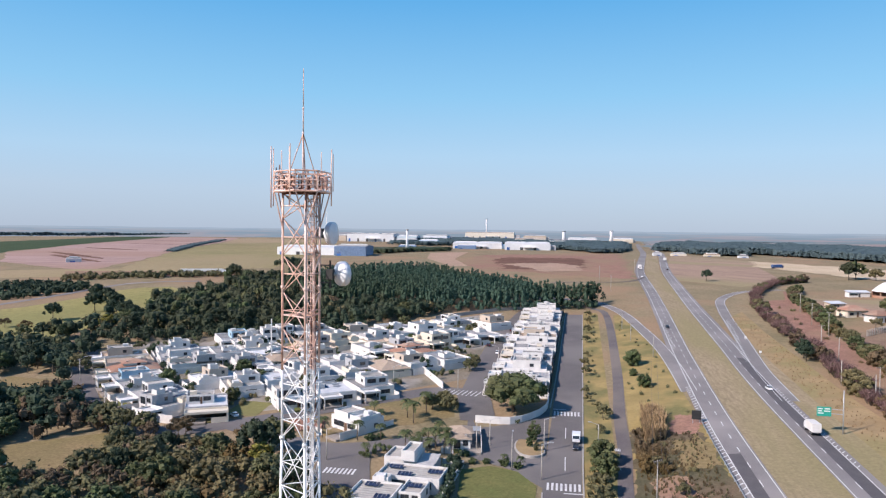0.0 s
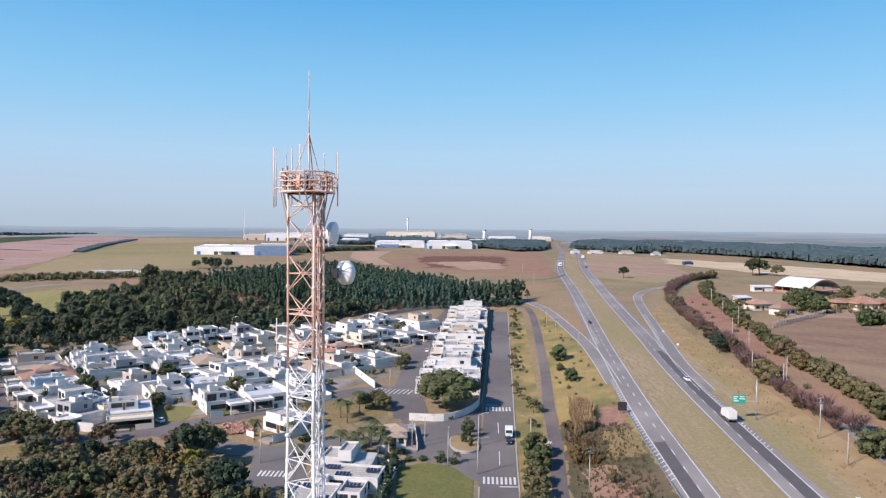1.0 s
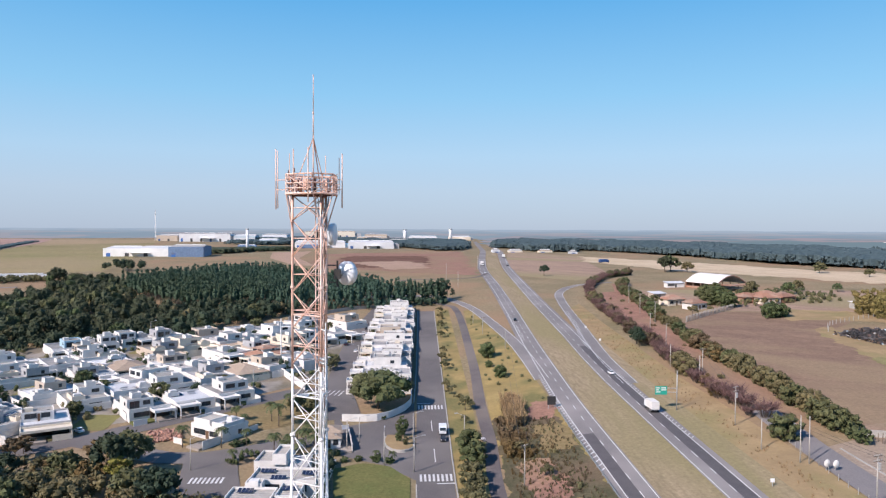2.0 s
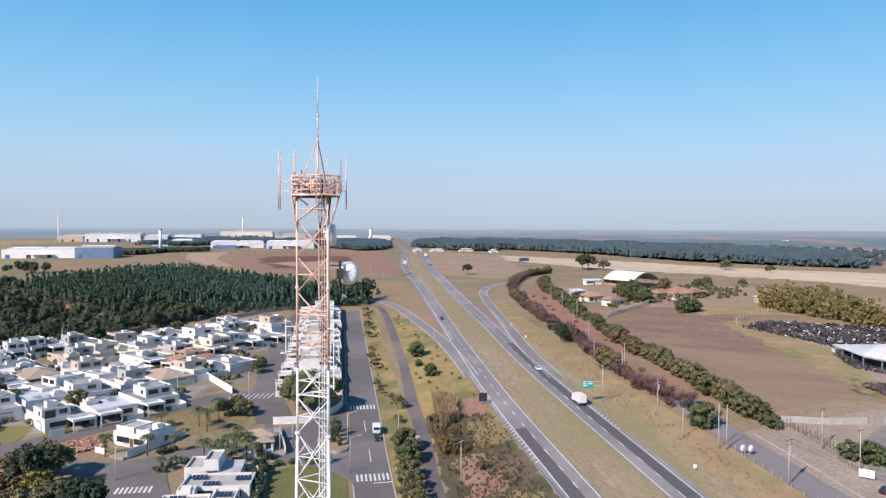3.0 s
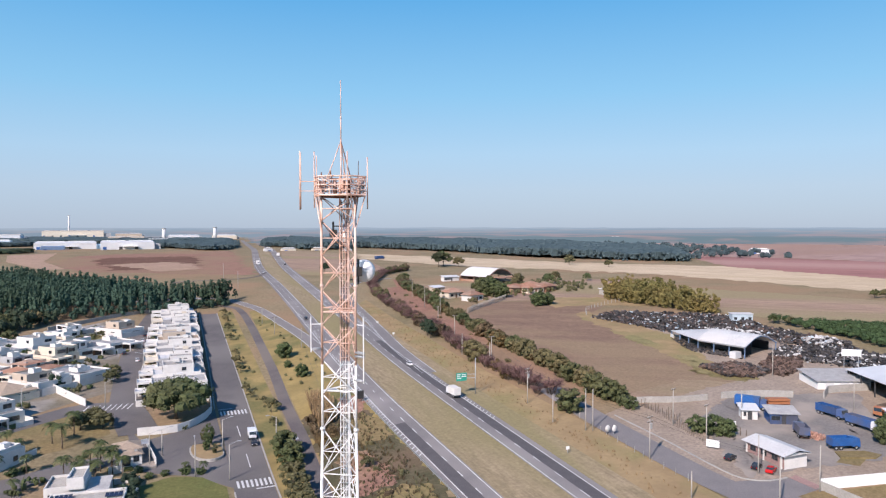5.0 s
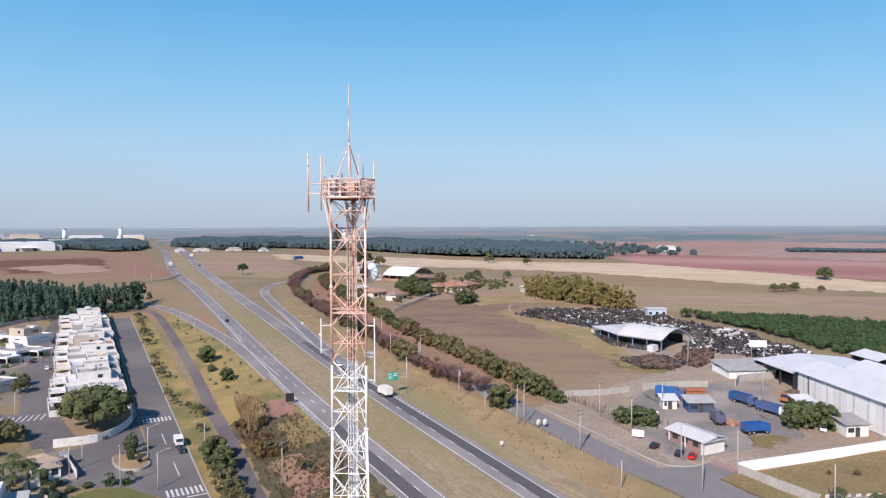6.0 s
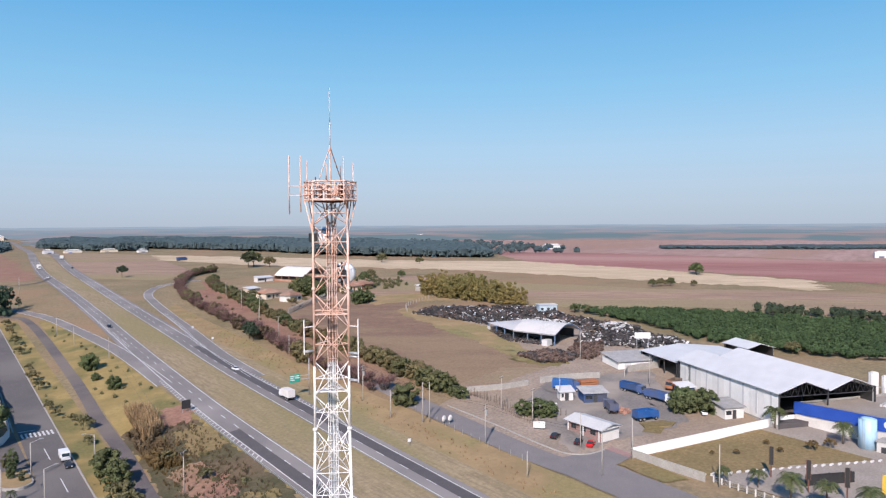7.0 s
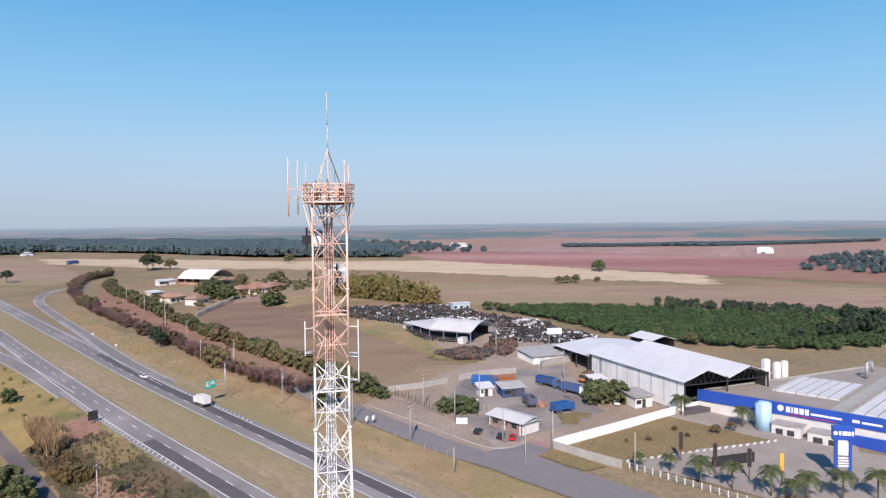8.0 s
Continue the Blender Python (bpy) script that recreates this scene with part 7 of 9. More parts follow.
wood("scrub", "olive weeds along the farm track", [(80, 165), (89, 160), (91, 232), (99, 300), (106, 380), (98, 380), (87, 270)], 19, 1.1, 1.3, "leaf_olive", 28, 0.22, 48, trunks=False, clumps=2, lo=0.3, even=(0.3, 1.4))
wood("garden_shrubs", "tall dark hedge between the villa and the lawn", [(-24.2, 153), (-22.4, 153), (-21.4, 128), (-23.2, 128)], 1.5, 3.2, 1.3, "leaf_dark", 26, 0.22, 62, trunks=False, clumps=3, lo=0.2)
wood("garden_shrubs", "low shrubs in the planting strip by the gate", [(-47, 151), (-44, 150), (-40.5, 156), (-38, 159.5), (-42, 158)], 1.9, 1.5, 1.0, "leaf", 26, 0.2, 63, trunks=False, clumps=2, lo=0.3)
wood("garden_shrubs", "green shrubs in the gardens of the estate", BLOCK, 8.0, 1.6, 1.3, "leaf", 40, 0.2, 51, trunks=False, clumps=2, lo=0.3, even=(0.4, 1.4))
wood("garden_shrubs", "olive shrubs in the gardens of the estate", BLOCK, 11.0, 1.9, 1.5, "leaf_olive", 40, 0.22, 52, trunks=False, clumps=2, lo=0.3, even=(0.4, 1.4))
wood("garden_shrubs", "taller garden trees between the houses", BLOCK, 19.0, 4.2, 1.8, "leaf_dark", 70, 0.24, 53, clumps=4, lo=0.4, even=(0.6, 1.3))
wood("garden_shrubs", "shrubs before the row of houses", [(-24.6, 206), (-23.2, 206), (-20.2, 345), (-21.8, 345)], 4.5, 1.6, 0.9, "leaf", 40, 0.18, 54, trunks=False, clumps=2, lo=0.3, even=(0.4, 1.8))
for x, y, k, sc in ((150, 352, 0, 0.8), (156, 348, 1, 0.9), (164, 352, 0, 0.8), (184, 348, 1, 0.9), (190, 342, 0, 0.8), (195, 350, 1, 0.9), (186, 358, 0, 0.9), (178, 352, 1, 0.8), (200, 338, 0, 0.8), (146, 320, 1, 0.8), (140, 322, 0, 0.8)):
    plant(PALMS[k], x, y, rt.uniform(0, 360), sc)
wood("scrub", "low trees and shrubs around the farm", [(128, 318), (146, 318), (170, 325), (205, 332), (215, 350), (205, 378), (176, 372), (150, 345), (130, 332)], 6.0, 2.6, 1.7, "leaf_olive", 30, 0.3, 55, trunks=False, clumps=3, lo=0.3, even=(0.3, 1.5))


# ---- works, scrapyard and farm ----
# twin-bay warehouse with clad side wall, open at the end
WM = plan(131.2, 79.2, 0, -24.5)
wh = thing("warehouse", WM, "large twin-bay warehouse with pale sheet roof and open gable ends", "warehouse")
EAVE, RIDGE, WW, WL = 12.1, 14.3, 26.0, 41.0
for bay in range(2):
    x0 = bay * 13.0
    for a2, b2 in ((x0 - (0.7 if bay == 0 else 0), x0 + 6.5), (x0 + 6.5, x0 + 13.0 + (0.7 if bay else 0))):
        za, zb = (EAVE - 0.2, RIDGE) if a2 < x0 + 3 else (RIDGE, EAVE - 0.2)
        g = ribbed(Geo(), a2, za, b2, zb, -0.8, WL + 0.8, 1.0)
        part("roof_slope", g, "sheet", wh)
    for yy in (0.0, WL):
        tr = Geo()
        tr.tube((x0 + 0.2, yy, EAVE - 1.2), (x0 + 12.8, yy, EAVE - 1.2), 0.09, n=5)
        tr.tube((x0 + 0.2, yy, EAVE - 0.3), (x0 + 6.5, yy, RIDGE - 0.2), 0.09, n=5).tube((x0 + 12.8, yy, EAVE - 0.3), (x0 + 6.5, yy, RIDGE - 0.2), 0.09, n=5)
        for i in range(8):
            xa = x0 + 0.4 + i * 1.525
            zt = EAVE - 0.3 + (RIDGE - EAVE) * (1 - abs(xa + 0.76 - x0 - 6.5) / 6.5)
            tr.tube((xa, yy, EAVE - 1.2), (xa + 0.76, yy, zt), 0.05, n=4).tube((xa + 1.5, yy, EAVE - 1.2), (xa + 0.76, yy, zt), 0.05, n=4)
        part("truss", tr, "frame", wh, "dark steel roof truss")
for i, y in enumerate(np.arange(0.0, WL - 1, 5.0)):
    g = Geo().box(-0.12, 0.1, y + (1.2 if i == 7 else 0.05), y + 4.95, 4.6, EAVE - 0.25)
    for yy in np.arange(y + 0.4, y + 4.9, 0.5):
        g.box(-0.135, -0.12, yy, yy + 0.25, 4.6, EAVE - 0.25)
    part("cladding_panel", g, "sheet_wall", wh)
    part("translucent_sheet", Geo().box(-0.19, -0.12, y + 2.0, y + 2.7, 5.4, EAVE - 0.6), "roof_white", wh, "pale translucent strip")
part("side_wall", Geo().box(WW - 0.1, WW + 0.1, 0, WL, 2, EAVE - 0.3), "sheet_wall", wh)
# added dark linings; with the dark floor they paint the shade inside
for x in (0.25, WW - 0.4):
    part("inner_lining", Geo().box(x, x + 0.12, 0.6, WL - 8.2, 4.9, EAVE - 0.5), "frame", wh, "dark lining added for the inner shade")
part("plinth_wall", Geo().box(-0.15, 0.15, 0, WL, 2, 4.6), "concrete", wh)
part("floor_slab", Geo().box(0, WW, 0, WL, 2.5, 4.9), "asphalt_dark", wh)
for x in (0.1, 13.0, WW - 0.1):
    for y in np.arange(0, WL + 1, WL / 5):
        part("column", Geo().box(x - 0.15, x + 0.15, y - 0.15, y + 0.15, 2, EAVE), "frame", wh)
# added dark screen, paints the shade deep in the warehouse
part("rear_screen", Geo().box(0.2, WW - 0.2, WL - 8, WL - 7.8, 4.9, EAVE - 0.4), "frame", wh, "dark screen added for the inner shade")


def open_shed(name, label, m, w2, l2, z_lo, z_hi, base, mat="sheet", walls=True):
    """A two-slope open-sided shed with posts."""
    ob = thing(name, m, label, "shed")
    for s in (0, 1):
        xs = (-0.5, w2 / 2) if s == 0 else (w2 / 2, w2 + 0.5)
        zs = (z_lo, z_hi) if s == 0 else (z_hi, z_lo)
        g = ribbed(Geo(), xs[0], zs[0], xs[1], zs[1], -0.5, l2 + 0.5, 1.0)
        part("roof_slope", g, mat, ob)
    for x in (0.1, w2 - 0.1):
        for y in np.linspace(0.1, l2 - 0.1, 4):
            part("post", Geo().box(x - 0.14, x + 0.14, y - 0.14, y + 0.14, base - 1, z_lo), "frame", ob)
    if walls:
        part("wall", Geo().box(0, w2, l2 - 0.1, l2 + 0.1, base - 1, z_lo), "sheet_wall", ob)
        # added near-black sheets before the pale walls, painting the shade inside
        part("inner_lining", Geo().box(0.4, w2 - 0.4, l2 - 0.3, l2 - 0.12, base - 1, z_lo - 0.1), "cable", ob, "dark lining added for the inner shade")
        part("inner_lining", Geo().box(w2 - 0.3, w2 - 0.12, 0.2, l2 - 0.4, base - 1, z_lo - 0.1), "cable", ob, "dark lining added for the inner shade")
        part("wall", Geo().box(w2 - 0.1, w2 + 0.1, 0, l2, base - 1, z_lo), "sheet_wall", ob)
    return ob


open_shed("open_shed", "broad open shed with pale sheet roof and dark inside", plan(148.8, 117.6, 0, -24.5), 27, 20, 10.9, 12.3, 6)
open_shed("open_shed", "small sheet roofed shed beside the grove", plan(184, 116, 0, -24.5), 9, 12, 11, 12.4, 7)
sh = thing("store_building", plan(144.5, 134.5, 0, -22), "low grey store with shallow sheet roof and white doors", "building")
part("wall", hollow(Geo(), 0, 14, 0, 10, 5.0, 9.0, 9.0), "sheet_wall", sh)
part("roof", Geo().add([(-0.6, -0.6, 9.0), (14.6, -0.6, 9.0), (14.6, 10.6, 10.2), (-0.6, 10.6, 10.2), (-0.6, -0.6, 8.86), (14.6, -0.6, 8.86), (14.6, 10.6, 10.06), (-0.6, 10.6, 10.06)], [(0, 1, 2, 3), (7, 6, 5, 4), (0, 4, 5, 1), (1, 5, 6, 2), (2, 6, 7, 3), (3, 7, 4, 0)]), "roof_grey", sh)
for x in (2, 6, 10):
    part("door", Geo().box(x, x + 2.2, -0.1, 0.02, 6.0, 8.5), "sheet", sh, "pale sheet door")
low_wall([(139, 128), (144, 131), (156, 128.5)], 2.0, "concrete", "low concrete yard wall", 0.15)

# scrapyard hall with barrel roof and lean-to
SM = plan(152.2, 167.5, -0.8, 12)
hall = thing("scrap_hall", SM, "open scrapyard hall with pale barrel roof and lean-to", "shed")
prof = [(17.4 * i / 16, 13.1 + 2.9 * math.sin(math.pi * i / 16) ** 1.15) for i in range(17)]
part("barrel_roof", Geo().hull_y(prof + [(x, z - 0.14) for x, z in reversed(prof)], 0.0, 17.6), "sheet_dull", hall, "curved pale sheet roof")
lean = [(-0.4, 17.7, 13.1), (10.2, 36.6, 13.0), (24.1, 28.8, 13.3), (17.6, 17.7, 13.15), (8.7, 17.7, 14.6)]
part("lean_to_roof", Geo().add(lean + [(x, y, z - 0.14) for x, y, z in lean], [(0, 4, 1), (4, 3, 2), (4, 2, 1), (5, 6, 9), (9, 7, 8), (9, 6, 7), (0, 1, 6, 5), (1, 2, 7, 6), (2, 3, 8, 7)]), "sheet_dull", hall, "pale sheet lean-to roof")
for x, y in ((0.2, 0.3), (0.2, 5.8), (0.2, 11.4), (0.2, 17.4), (17.2, 0.3), (17.2, 9), (17.2, 17.4), (3.4, 23.6), (6.6, 29.6), (10.0, 35.8), (16.6, 32.4), (23.2, 28.6)):
    part("post", Geo().box(x - 0.14, x + 0.14, y - 0.14, y + 0.14, 6.5, 12.95), "far_blue", hall)
part("fascia", Geo().box(-0.2, -0.06, 0.2, 17.4, 12.6, 13.0), "galv", hall, "grey eaves beam")
part("arch_beam", Geo().hull_y([(x, z - 0.16) for x, z in prof] + [(x, z - 0.5) for x, z in reversed(prof)], 0.1, 0.3), "far_blue", hall, "blue arched end beam")
# dark walls, screen and floor put the hall's inner shade into colour
part("back_wall", Geo().box(17.4, 17.6, 3, 17.5, 6.5, 12.9), "frame", hall, "rear wall coloured dark for the inner shade")
part("inner_screen", Geo().box(7.0, 7.2, 2.5, 17.4, 6.5, 12.9), "frame", hall, "dark screen added for the inner shade")
part("inner_wall", Geo().prism([(16.0, 20.0), (16.2, 20.0), (12.4, 34.0), (12.2, 34.0)], 6.5, 12.8), "frame", hall, "dark wall added for the inner shade")
part("floor_slab", Geo().box(0.4, 17.2, 0.2, 17.4, 6.4, 7.6), "asphalt_dark", hall)
part("white_sheet", Geo().prism([(8.6, 34.2), (8.8, 34.1), (10.0, 36.2), (9.8, 36.3)], 7.5, 11.8), "roof_white", hall)
part("white_box", Geo().box(-2.0, 1.0, 2.0, 4.2, 6.5, 11.2), "roof_white", hall, "white storage box")


def heap(name, label, polygon, number, mat, seed, smin, smax, high, kind="stuff"):
    """Broken pieces piled at random."""
    rr = random.Random(seed)
    g = Geo()
    xs, ys = [p[0] for p in polygon], [p[1] for p in polygon]
    while number:
        x, y = rr.uniform(min(xs), max(xs)), rr.uniform(min(ys), max(ys))
        if not inside(x, y, polygon):
            continue
        number -= 1
        mound = 0.5 + 0.5 * noise.noise(Vector((x * 0.12, y * 0.12, seed)))
        z = up(x, y) + 0.1 + high * mound * rr.random()
        m = Matrix.Translation((x, y, z)) @ Euler((rr.uniform(-0.6, 0.6), rr.uniform(-0.6, 0.6), rr.uniform(0, 6.3))).to_matrix().to_4x4()
        a2, b2, c2 = rr.uniform(smin, smax), rr.uniform(smin, smax) * 0.6, rr.uniform(smin, smax) * 0.4
        b = Geo().box(-a2 / 2, a2 / 2, -b2 / 2, b2 / 2, -c2 / 2, c2 / 2)
        g.add([m @ Vector(p) for p in b.v], b.f)
    return tagged(whole(name, g, mat, label, "scrap"), kind=kind)


SCRAP = [(150, 250), (157, 222), (158, 211), (168, 207), (178, 188), (183, 173), (192, 158), (200, 170), (196, 200), (206, 228), (190, 238), (168, 258)]
heap("scrap_heap", "dark heaped scrap metal and tyres", SCRAP, 2700, "scrap", 1, 0.4, 1.8, 2.2)
heap("scrap_heap", "pale sacks and sheets among the scrap", SCRAP, 330, "scrap_light", 2, 0.3, 1.1, 2.1)
heap("scrap_heap", "blue drums and sheets among the scrap", SCRAP, 150, "cabin_blue", 21, 0.4, 1.4, 2.3)
heap("scrap_heap", "rusty pieces among the scrap", SCRAP, 700, "scrap_rust", 22, 0.4, 1.5, 2.2)
NEARSCRAP = [(133, 166), (143, 164), (147, 160), (146, 152), (139, 150), (132, 154)]
heap("scrap_heap", "rusty tangled scrap beside the hall", NEARSCRAP, 900, "scrap_rust", 3, 0.4, 1.6, 2.2)
heap("scrap_heap", "dark scrap beside the hall", NEARSCRAP, 500, "scrap", 4, 0.4, 1.6, 2.0)
heap("scrap_heap", "reddish brown scrap mound in the yard", [(150, 160), (158, 163), (169, 161), (157, 151), (146, 147), (146, 151)], 700, "scrap_rust", 14, 0.4, 1.5, 2.0)
MIDSCRAP = [(160, 166), (165, 158), (172, 146), (180, 140), (190, 140), (196, 150), (188, 168), (176, 176)]
heap("scrap_heap", "mixed pale and dark scrap rows", MIDSCRAP, 900, "scrap", 5, 0.5, 1.6, 1.8)
heap("scrap_heap", "heap of white bags and sheets behind the hall", [(170, 208), (180, 204), (186, 196), (182, 190), (172, 200)], 160, "scrap_light", 61, 0.6, 1.8, 2.4)
heap("scrap_heap", "white bales at the edge of the scrapyard", [(186, 170), (194, 166), (200, 176), (192, 182)], 120, "scrap_light", 62, 0.6, 1.8, 2.2)
heap("scrap_heap", "white bags in rows beside the grove", MIDSCRAP, 260, "scrap_light", 6, 0.4, 1.3, 1.8)
heap("scrap_heap", "dark stacked goods under the hall", [(145, 184), (151, 168), (158, 170), (152, 190), (156, 203), (151, 200)], 320, "scrap", 7, 0.4, 1.3, 1.0)
office = thing("site_cabin", on(199, 217, -25), "pale blue two-storey site cabin", "cabin")
part("wall", Geo().box(-4, 4, -2, 2, -0.5, 3.3), "cabin_blue", office)
part("roof", Geo().box(-4.3, 4.3, -2.3, 2.3, 3.3, 3.5), "roof_white", office)
for zz in (1,):
    for x in (-2.8, 0, 2.8):
        window(office, x - 0.6, x + 0.6, zz, zz + 1.1, -2)
bill = thing("billboard", on(172, 146.5, -40), "plain white billboard on two posts", "billboard")
part("panel", Geo().box(-2.6, 2.6, -0.1, 0.1, 3.6, 5.6), "sign_white", bill)
for x in (-1.9, 1.9):
    part("post", Geo().box(x - 0.1, x + 0.1, -0.08, 0.08, -0.5, 3.6), "galv", bill)

# the blue-fronted factory
FX, TOPZ = 138.5, 8.9
fac = thing("factory", Matrix(), "long factory with royal blue band over white walls", "factory")
body = [(FX, 79), (FX, -12), (200, -12), (200, 56)]
part("roof", Geo().prism([(FX + 0.3, 78.4), (FX + 0.3, -12), (200, -12), (200, 55.5)], 7.6, 8.3), "paving", fac, "beige gravel flat roof")
part("wall", Geo().box(FX - 0.1, FX + 0.3, -12, 79, -1, 6.2), "white", fac)
part("parapet_band", Geo().box(FX - 0.35, FX + 0.3, -12, 79.2, 6.2, TOPZ), "blue", fac, "royal blue parapet band")
g = Geo()
n1 = Vector((0.35, 0.93, 0)) * 0.15
a2, b2 = Vector((FX, 79, 0)), Vector((200, 56, 0))
g.prism([((a2 - n1).x, (a2 - n1).y), ((b2 - n1).x, (b2 - n1).y), ((b2 + n1).x, (b2 + n1).y), ((a2 + n1).x, (a2 + n1).y)], 1, 8.7)
part("rear_wall", g, "concrete", fac)
part("lower_band", Geo().box(FX - 0.5, FX - 0.1, -12, 50, 1.0, 4.6), "blue", fac, "blue lower wall panel")
for x0, x1, y0, y1 in ((151, 171, 51, 66), (140.5, 176, 12, 46)):
    for k, y in enumerate(np.arange(y0, y1 - 0.1, 2.4)):
        part("sheet_roof", Geo().box(x0, x1, y + 0.12, min(y + 2.4, y1), 8.32, 8.75), "roof_white", fac, "white roof sheet")
        part("roof_seam", Geo().box(x0, x1, y - 0.12, y + 0.12, 8.32, 8.95), "concrete", fac)
part("roof_walkway", Geo().box(140, 186, 47, 50, 8.32, 8.6), "concrete", fac)
# emblem and lettering as plain shapes
emb = Geo().ball((FX - 0.4, 59.6, 7.7), 0.12, 0.75, 0.75)
part("emblem", emb, "sign_white", fac, "round white emblem")
y = 58.4
for wid in (0.9, 0.3, 0.9, 0.9, 0.8):
    part("letter_bar", Geo().box(FX - 0.45, FX - 0.35, y - wid, y, 7.0, 8.3), "sign_white", fac, "white letter shape")
    y -= wid + 0.25
part("letter_bar", Geo().box(FX - 0.45, FX - 0.35, 47, 53.2, 7.2, 7.65), "sign_white", fac, "white writing bar")
part("letter_bar", Geo().box(FX - 0.45, FX - 0.35, 43.6, 45, 7.2, 7.8), "sign_white", fac, "white writing bar")
part("letter_bar", Geo().box(FX - 0.45, FX - 0.35, 39.4, 43.2, 7.2, 7.65), "sign_white", fac, "white writing bar")
part("red_line", Geo().box(FX - 0.42, FX - 0.35, 48, 58, 6.5, 6.65), "car_red", fac)
for y0, y1, z1 in ((54, 60, 4.9), (45, 52.5, 5.6)):
    gz = up(FX - 3, (y0 + y1) / 2)
    an = thing("loading_annex", plan(FX - 4.6, 0, 0), "low white loading annex against the factory", "annex")
    part("wall", Geo().box(0, 3.8, y0, y1, gz - 0.5, gz + 2.3), "white", an)
    part("roof", Geo().box(-0.2, 3.8, y0 - 0.2, y1 + 0.2, gz + 2.3, gz + 2.5), "concrete", an)
    for k in (0.2, 0.6):
        part("shutter", Geo().box(-0.06, 0.0, y0 + (y1 - y0) * k, y0 + (y1 - y0) * (k + 0.25), gz + 0.2, gz + 1.4), "frame", an)


def tank(name, label, x, y, r, z0, z1, mat):
    ob = thing(name, plan(x, y, 0), label, "tank")
    part("shell", Geo().tube((0, 0, z0), (0, 0, z1), r, n=20), mat, ob, "", True)
    part("lid", Geo().tube((0, 0, z1), (0, 0, z1 + 0.25), r * 0.98, r * 0.5, n=20), mat, ob, "", True)
    g = Geo()
    for s in (-0.2, 0.2):
        g.tube((-r - 0.1, s, z0), (-r - 0.1, s, z1 + 0.4), 0.03, n=4)
    part("ladder", g, "galv", ob)


tank("water_tank", "pale blue upright water tank before the factory", 135.0, 62.2, 1.75, up(135, 62) - 0.3, up(135, 62) + 6.2, "light_blue")
tank("silo", "tall white silo behind the factory", 164.5, 72.6, 1.1, 3.5, 13.2, "white")
tank("silo", "white silo behind the factory", 167.2, 70.8, 1.0, 3.5, 12.2, "white")
tank("silo", "white silo behind the factory", 169.2, 69.6, 1.0, 3.5, 12.4, "white")
ex = thing("roof_extractor", plan(181, 53, 8.3), "grey roof extractor with bent duct", "extractor")
part("duct", Geo().tube((0, 0, 0), (0, 0, 4.2), 0.4, n=10).tube((0, 0, 4.0), (2.2, -0.6, 4.2), 0.35, n=10).tube((2.2, -0.6, 4.2), (2.4, -0.7, 1.6), 0.35, n=10), "galv", ex, "", True)

# walls, fence and planting of the factory front
low_wall([(92.2, 89.4), (112, 85.2), (133.5, 80.8), (138.4, 79.2)], 2.0, "white_wall", "white stepped perimeter wall", 0.12)
low_wall([(92.2, 89.4), (92.6, 82), (93.2, 73.5)], 1.7, "concrete", "grey front wall of the factory lawn", 0.12)
fence = thing("fence", Matrix(), "low white railed fence with pillars", "fence")
for i in range(26):
    y = 72.5 - i * 1.6
    x = 94.4 + 0.06 * i
    z = up(x, y)
    part("pillar", Geo().box(x - 0.11, x + 0.11, y - 0.11, y + 0.11, z - 0.4, z + 1.25), "white", fence)
    g = Geo()
    for zz in (0.3, 1.0):
        g.box(x - 0.03, x + 0.03, y - 1.45, y - 0.15, z + zz, z + zz + 0.08)
    for k in range(6):
        g.box(x - 0.02, x + 0.02, y - 0.33 - k * 0.2, y - 0.30 - k * 0.2, z + 0.3, z + 1.1)
    part("rail", g, "galv", fence)
kerb2 = Geo()
for i in range(22):
    t = i / 21
    x, y = 95.5 + 33.5 * t, 75.2 - 17.8 * t
    z = up(x, y)
    kerb2.box(x - 0.55, x + 0.55, y - 0.16, y + 0.16, z, z + 0.42)
tagged(whole("edging", kerb2, "white", "white painted edging stones along the lawn", "edging"), kind="stuff")
PAL2 = [palm("palm_tree", "feathery palm before the factory fence", 3.6 + 0.5 * i, 25 + i, 2.3, 18) for i in range(2)]
for x, y, s in ((97.2, 59.5, 1.25), (98.8, 54.2, 1.1), (100.6, 48, 1.2), (95.2, 71, 0.7), (98.2, 66, 0.85), (133.2, 66.2, 1.15), (131.3, 80.0, 1.25), (104, 43, 1.2), (108, 38.5, 1.3), (112, 34, 1.2), (101, 44.5, 1.0)):
    plant(PAL2[rt.randrange(2)], x, y, rt.uniform(0, 360), s)
for x, y, s in ((124.3, 68.5, 0.9), (128.7, 66.8, 0.9), (118, 72, 0.5), (110, 77, 0.5), (106, 80, 0.4), (120, 76, 0.5)):
    plant(DRYT[rt.randrange(2)], x, y, rt.uniform(0, 360), s * 0.4)


def totem(x, y, h, mat, label):
    ob = thing("banner_sign", on(x, y, -60), label, "sign")
    part("post", Geo().box(-0.12, 0.12, -0.1, 0.1, -0.4, h), "rust" if mat == "black" else "frame", ob)
    part("banner", Geo().box(-0.34, 0.34, -0.16, -0.1, h * 0.42, h), mat, ob)
    if mat == "black":
        part("frame_edge", Geo().box(-0.4, -0.32, -0.2, -0.08, h * 0.42, h).box(0.32, 0.4, -0.2, -0.08, h * 0.42, h), "rust", ob)


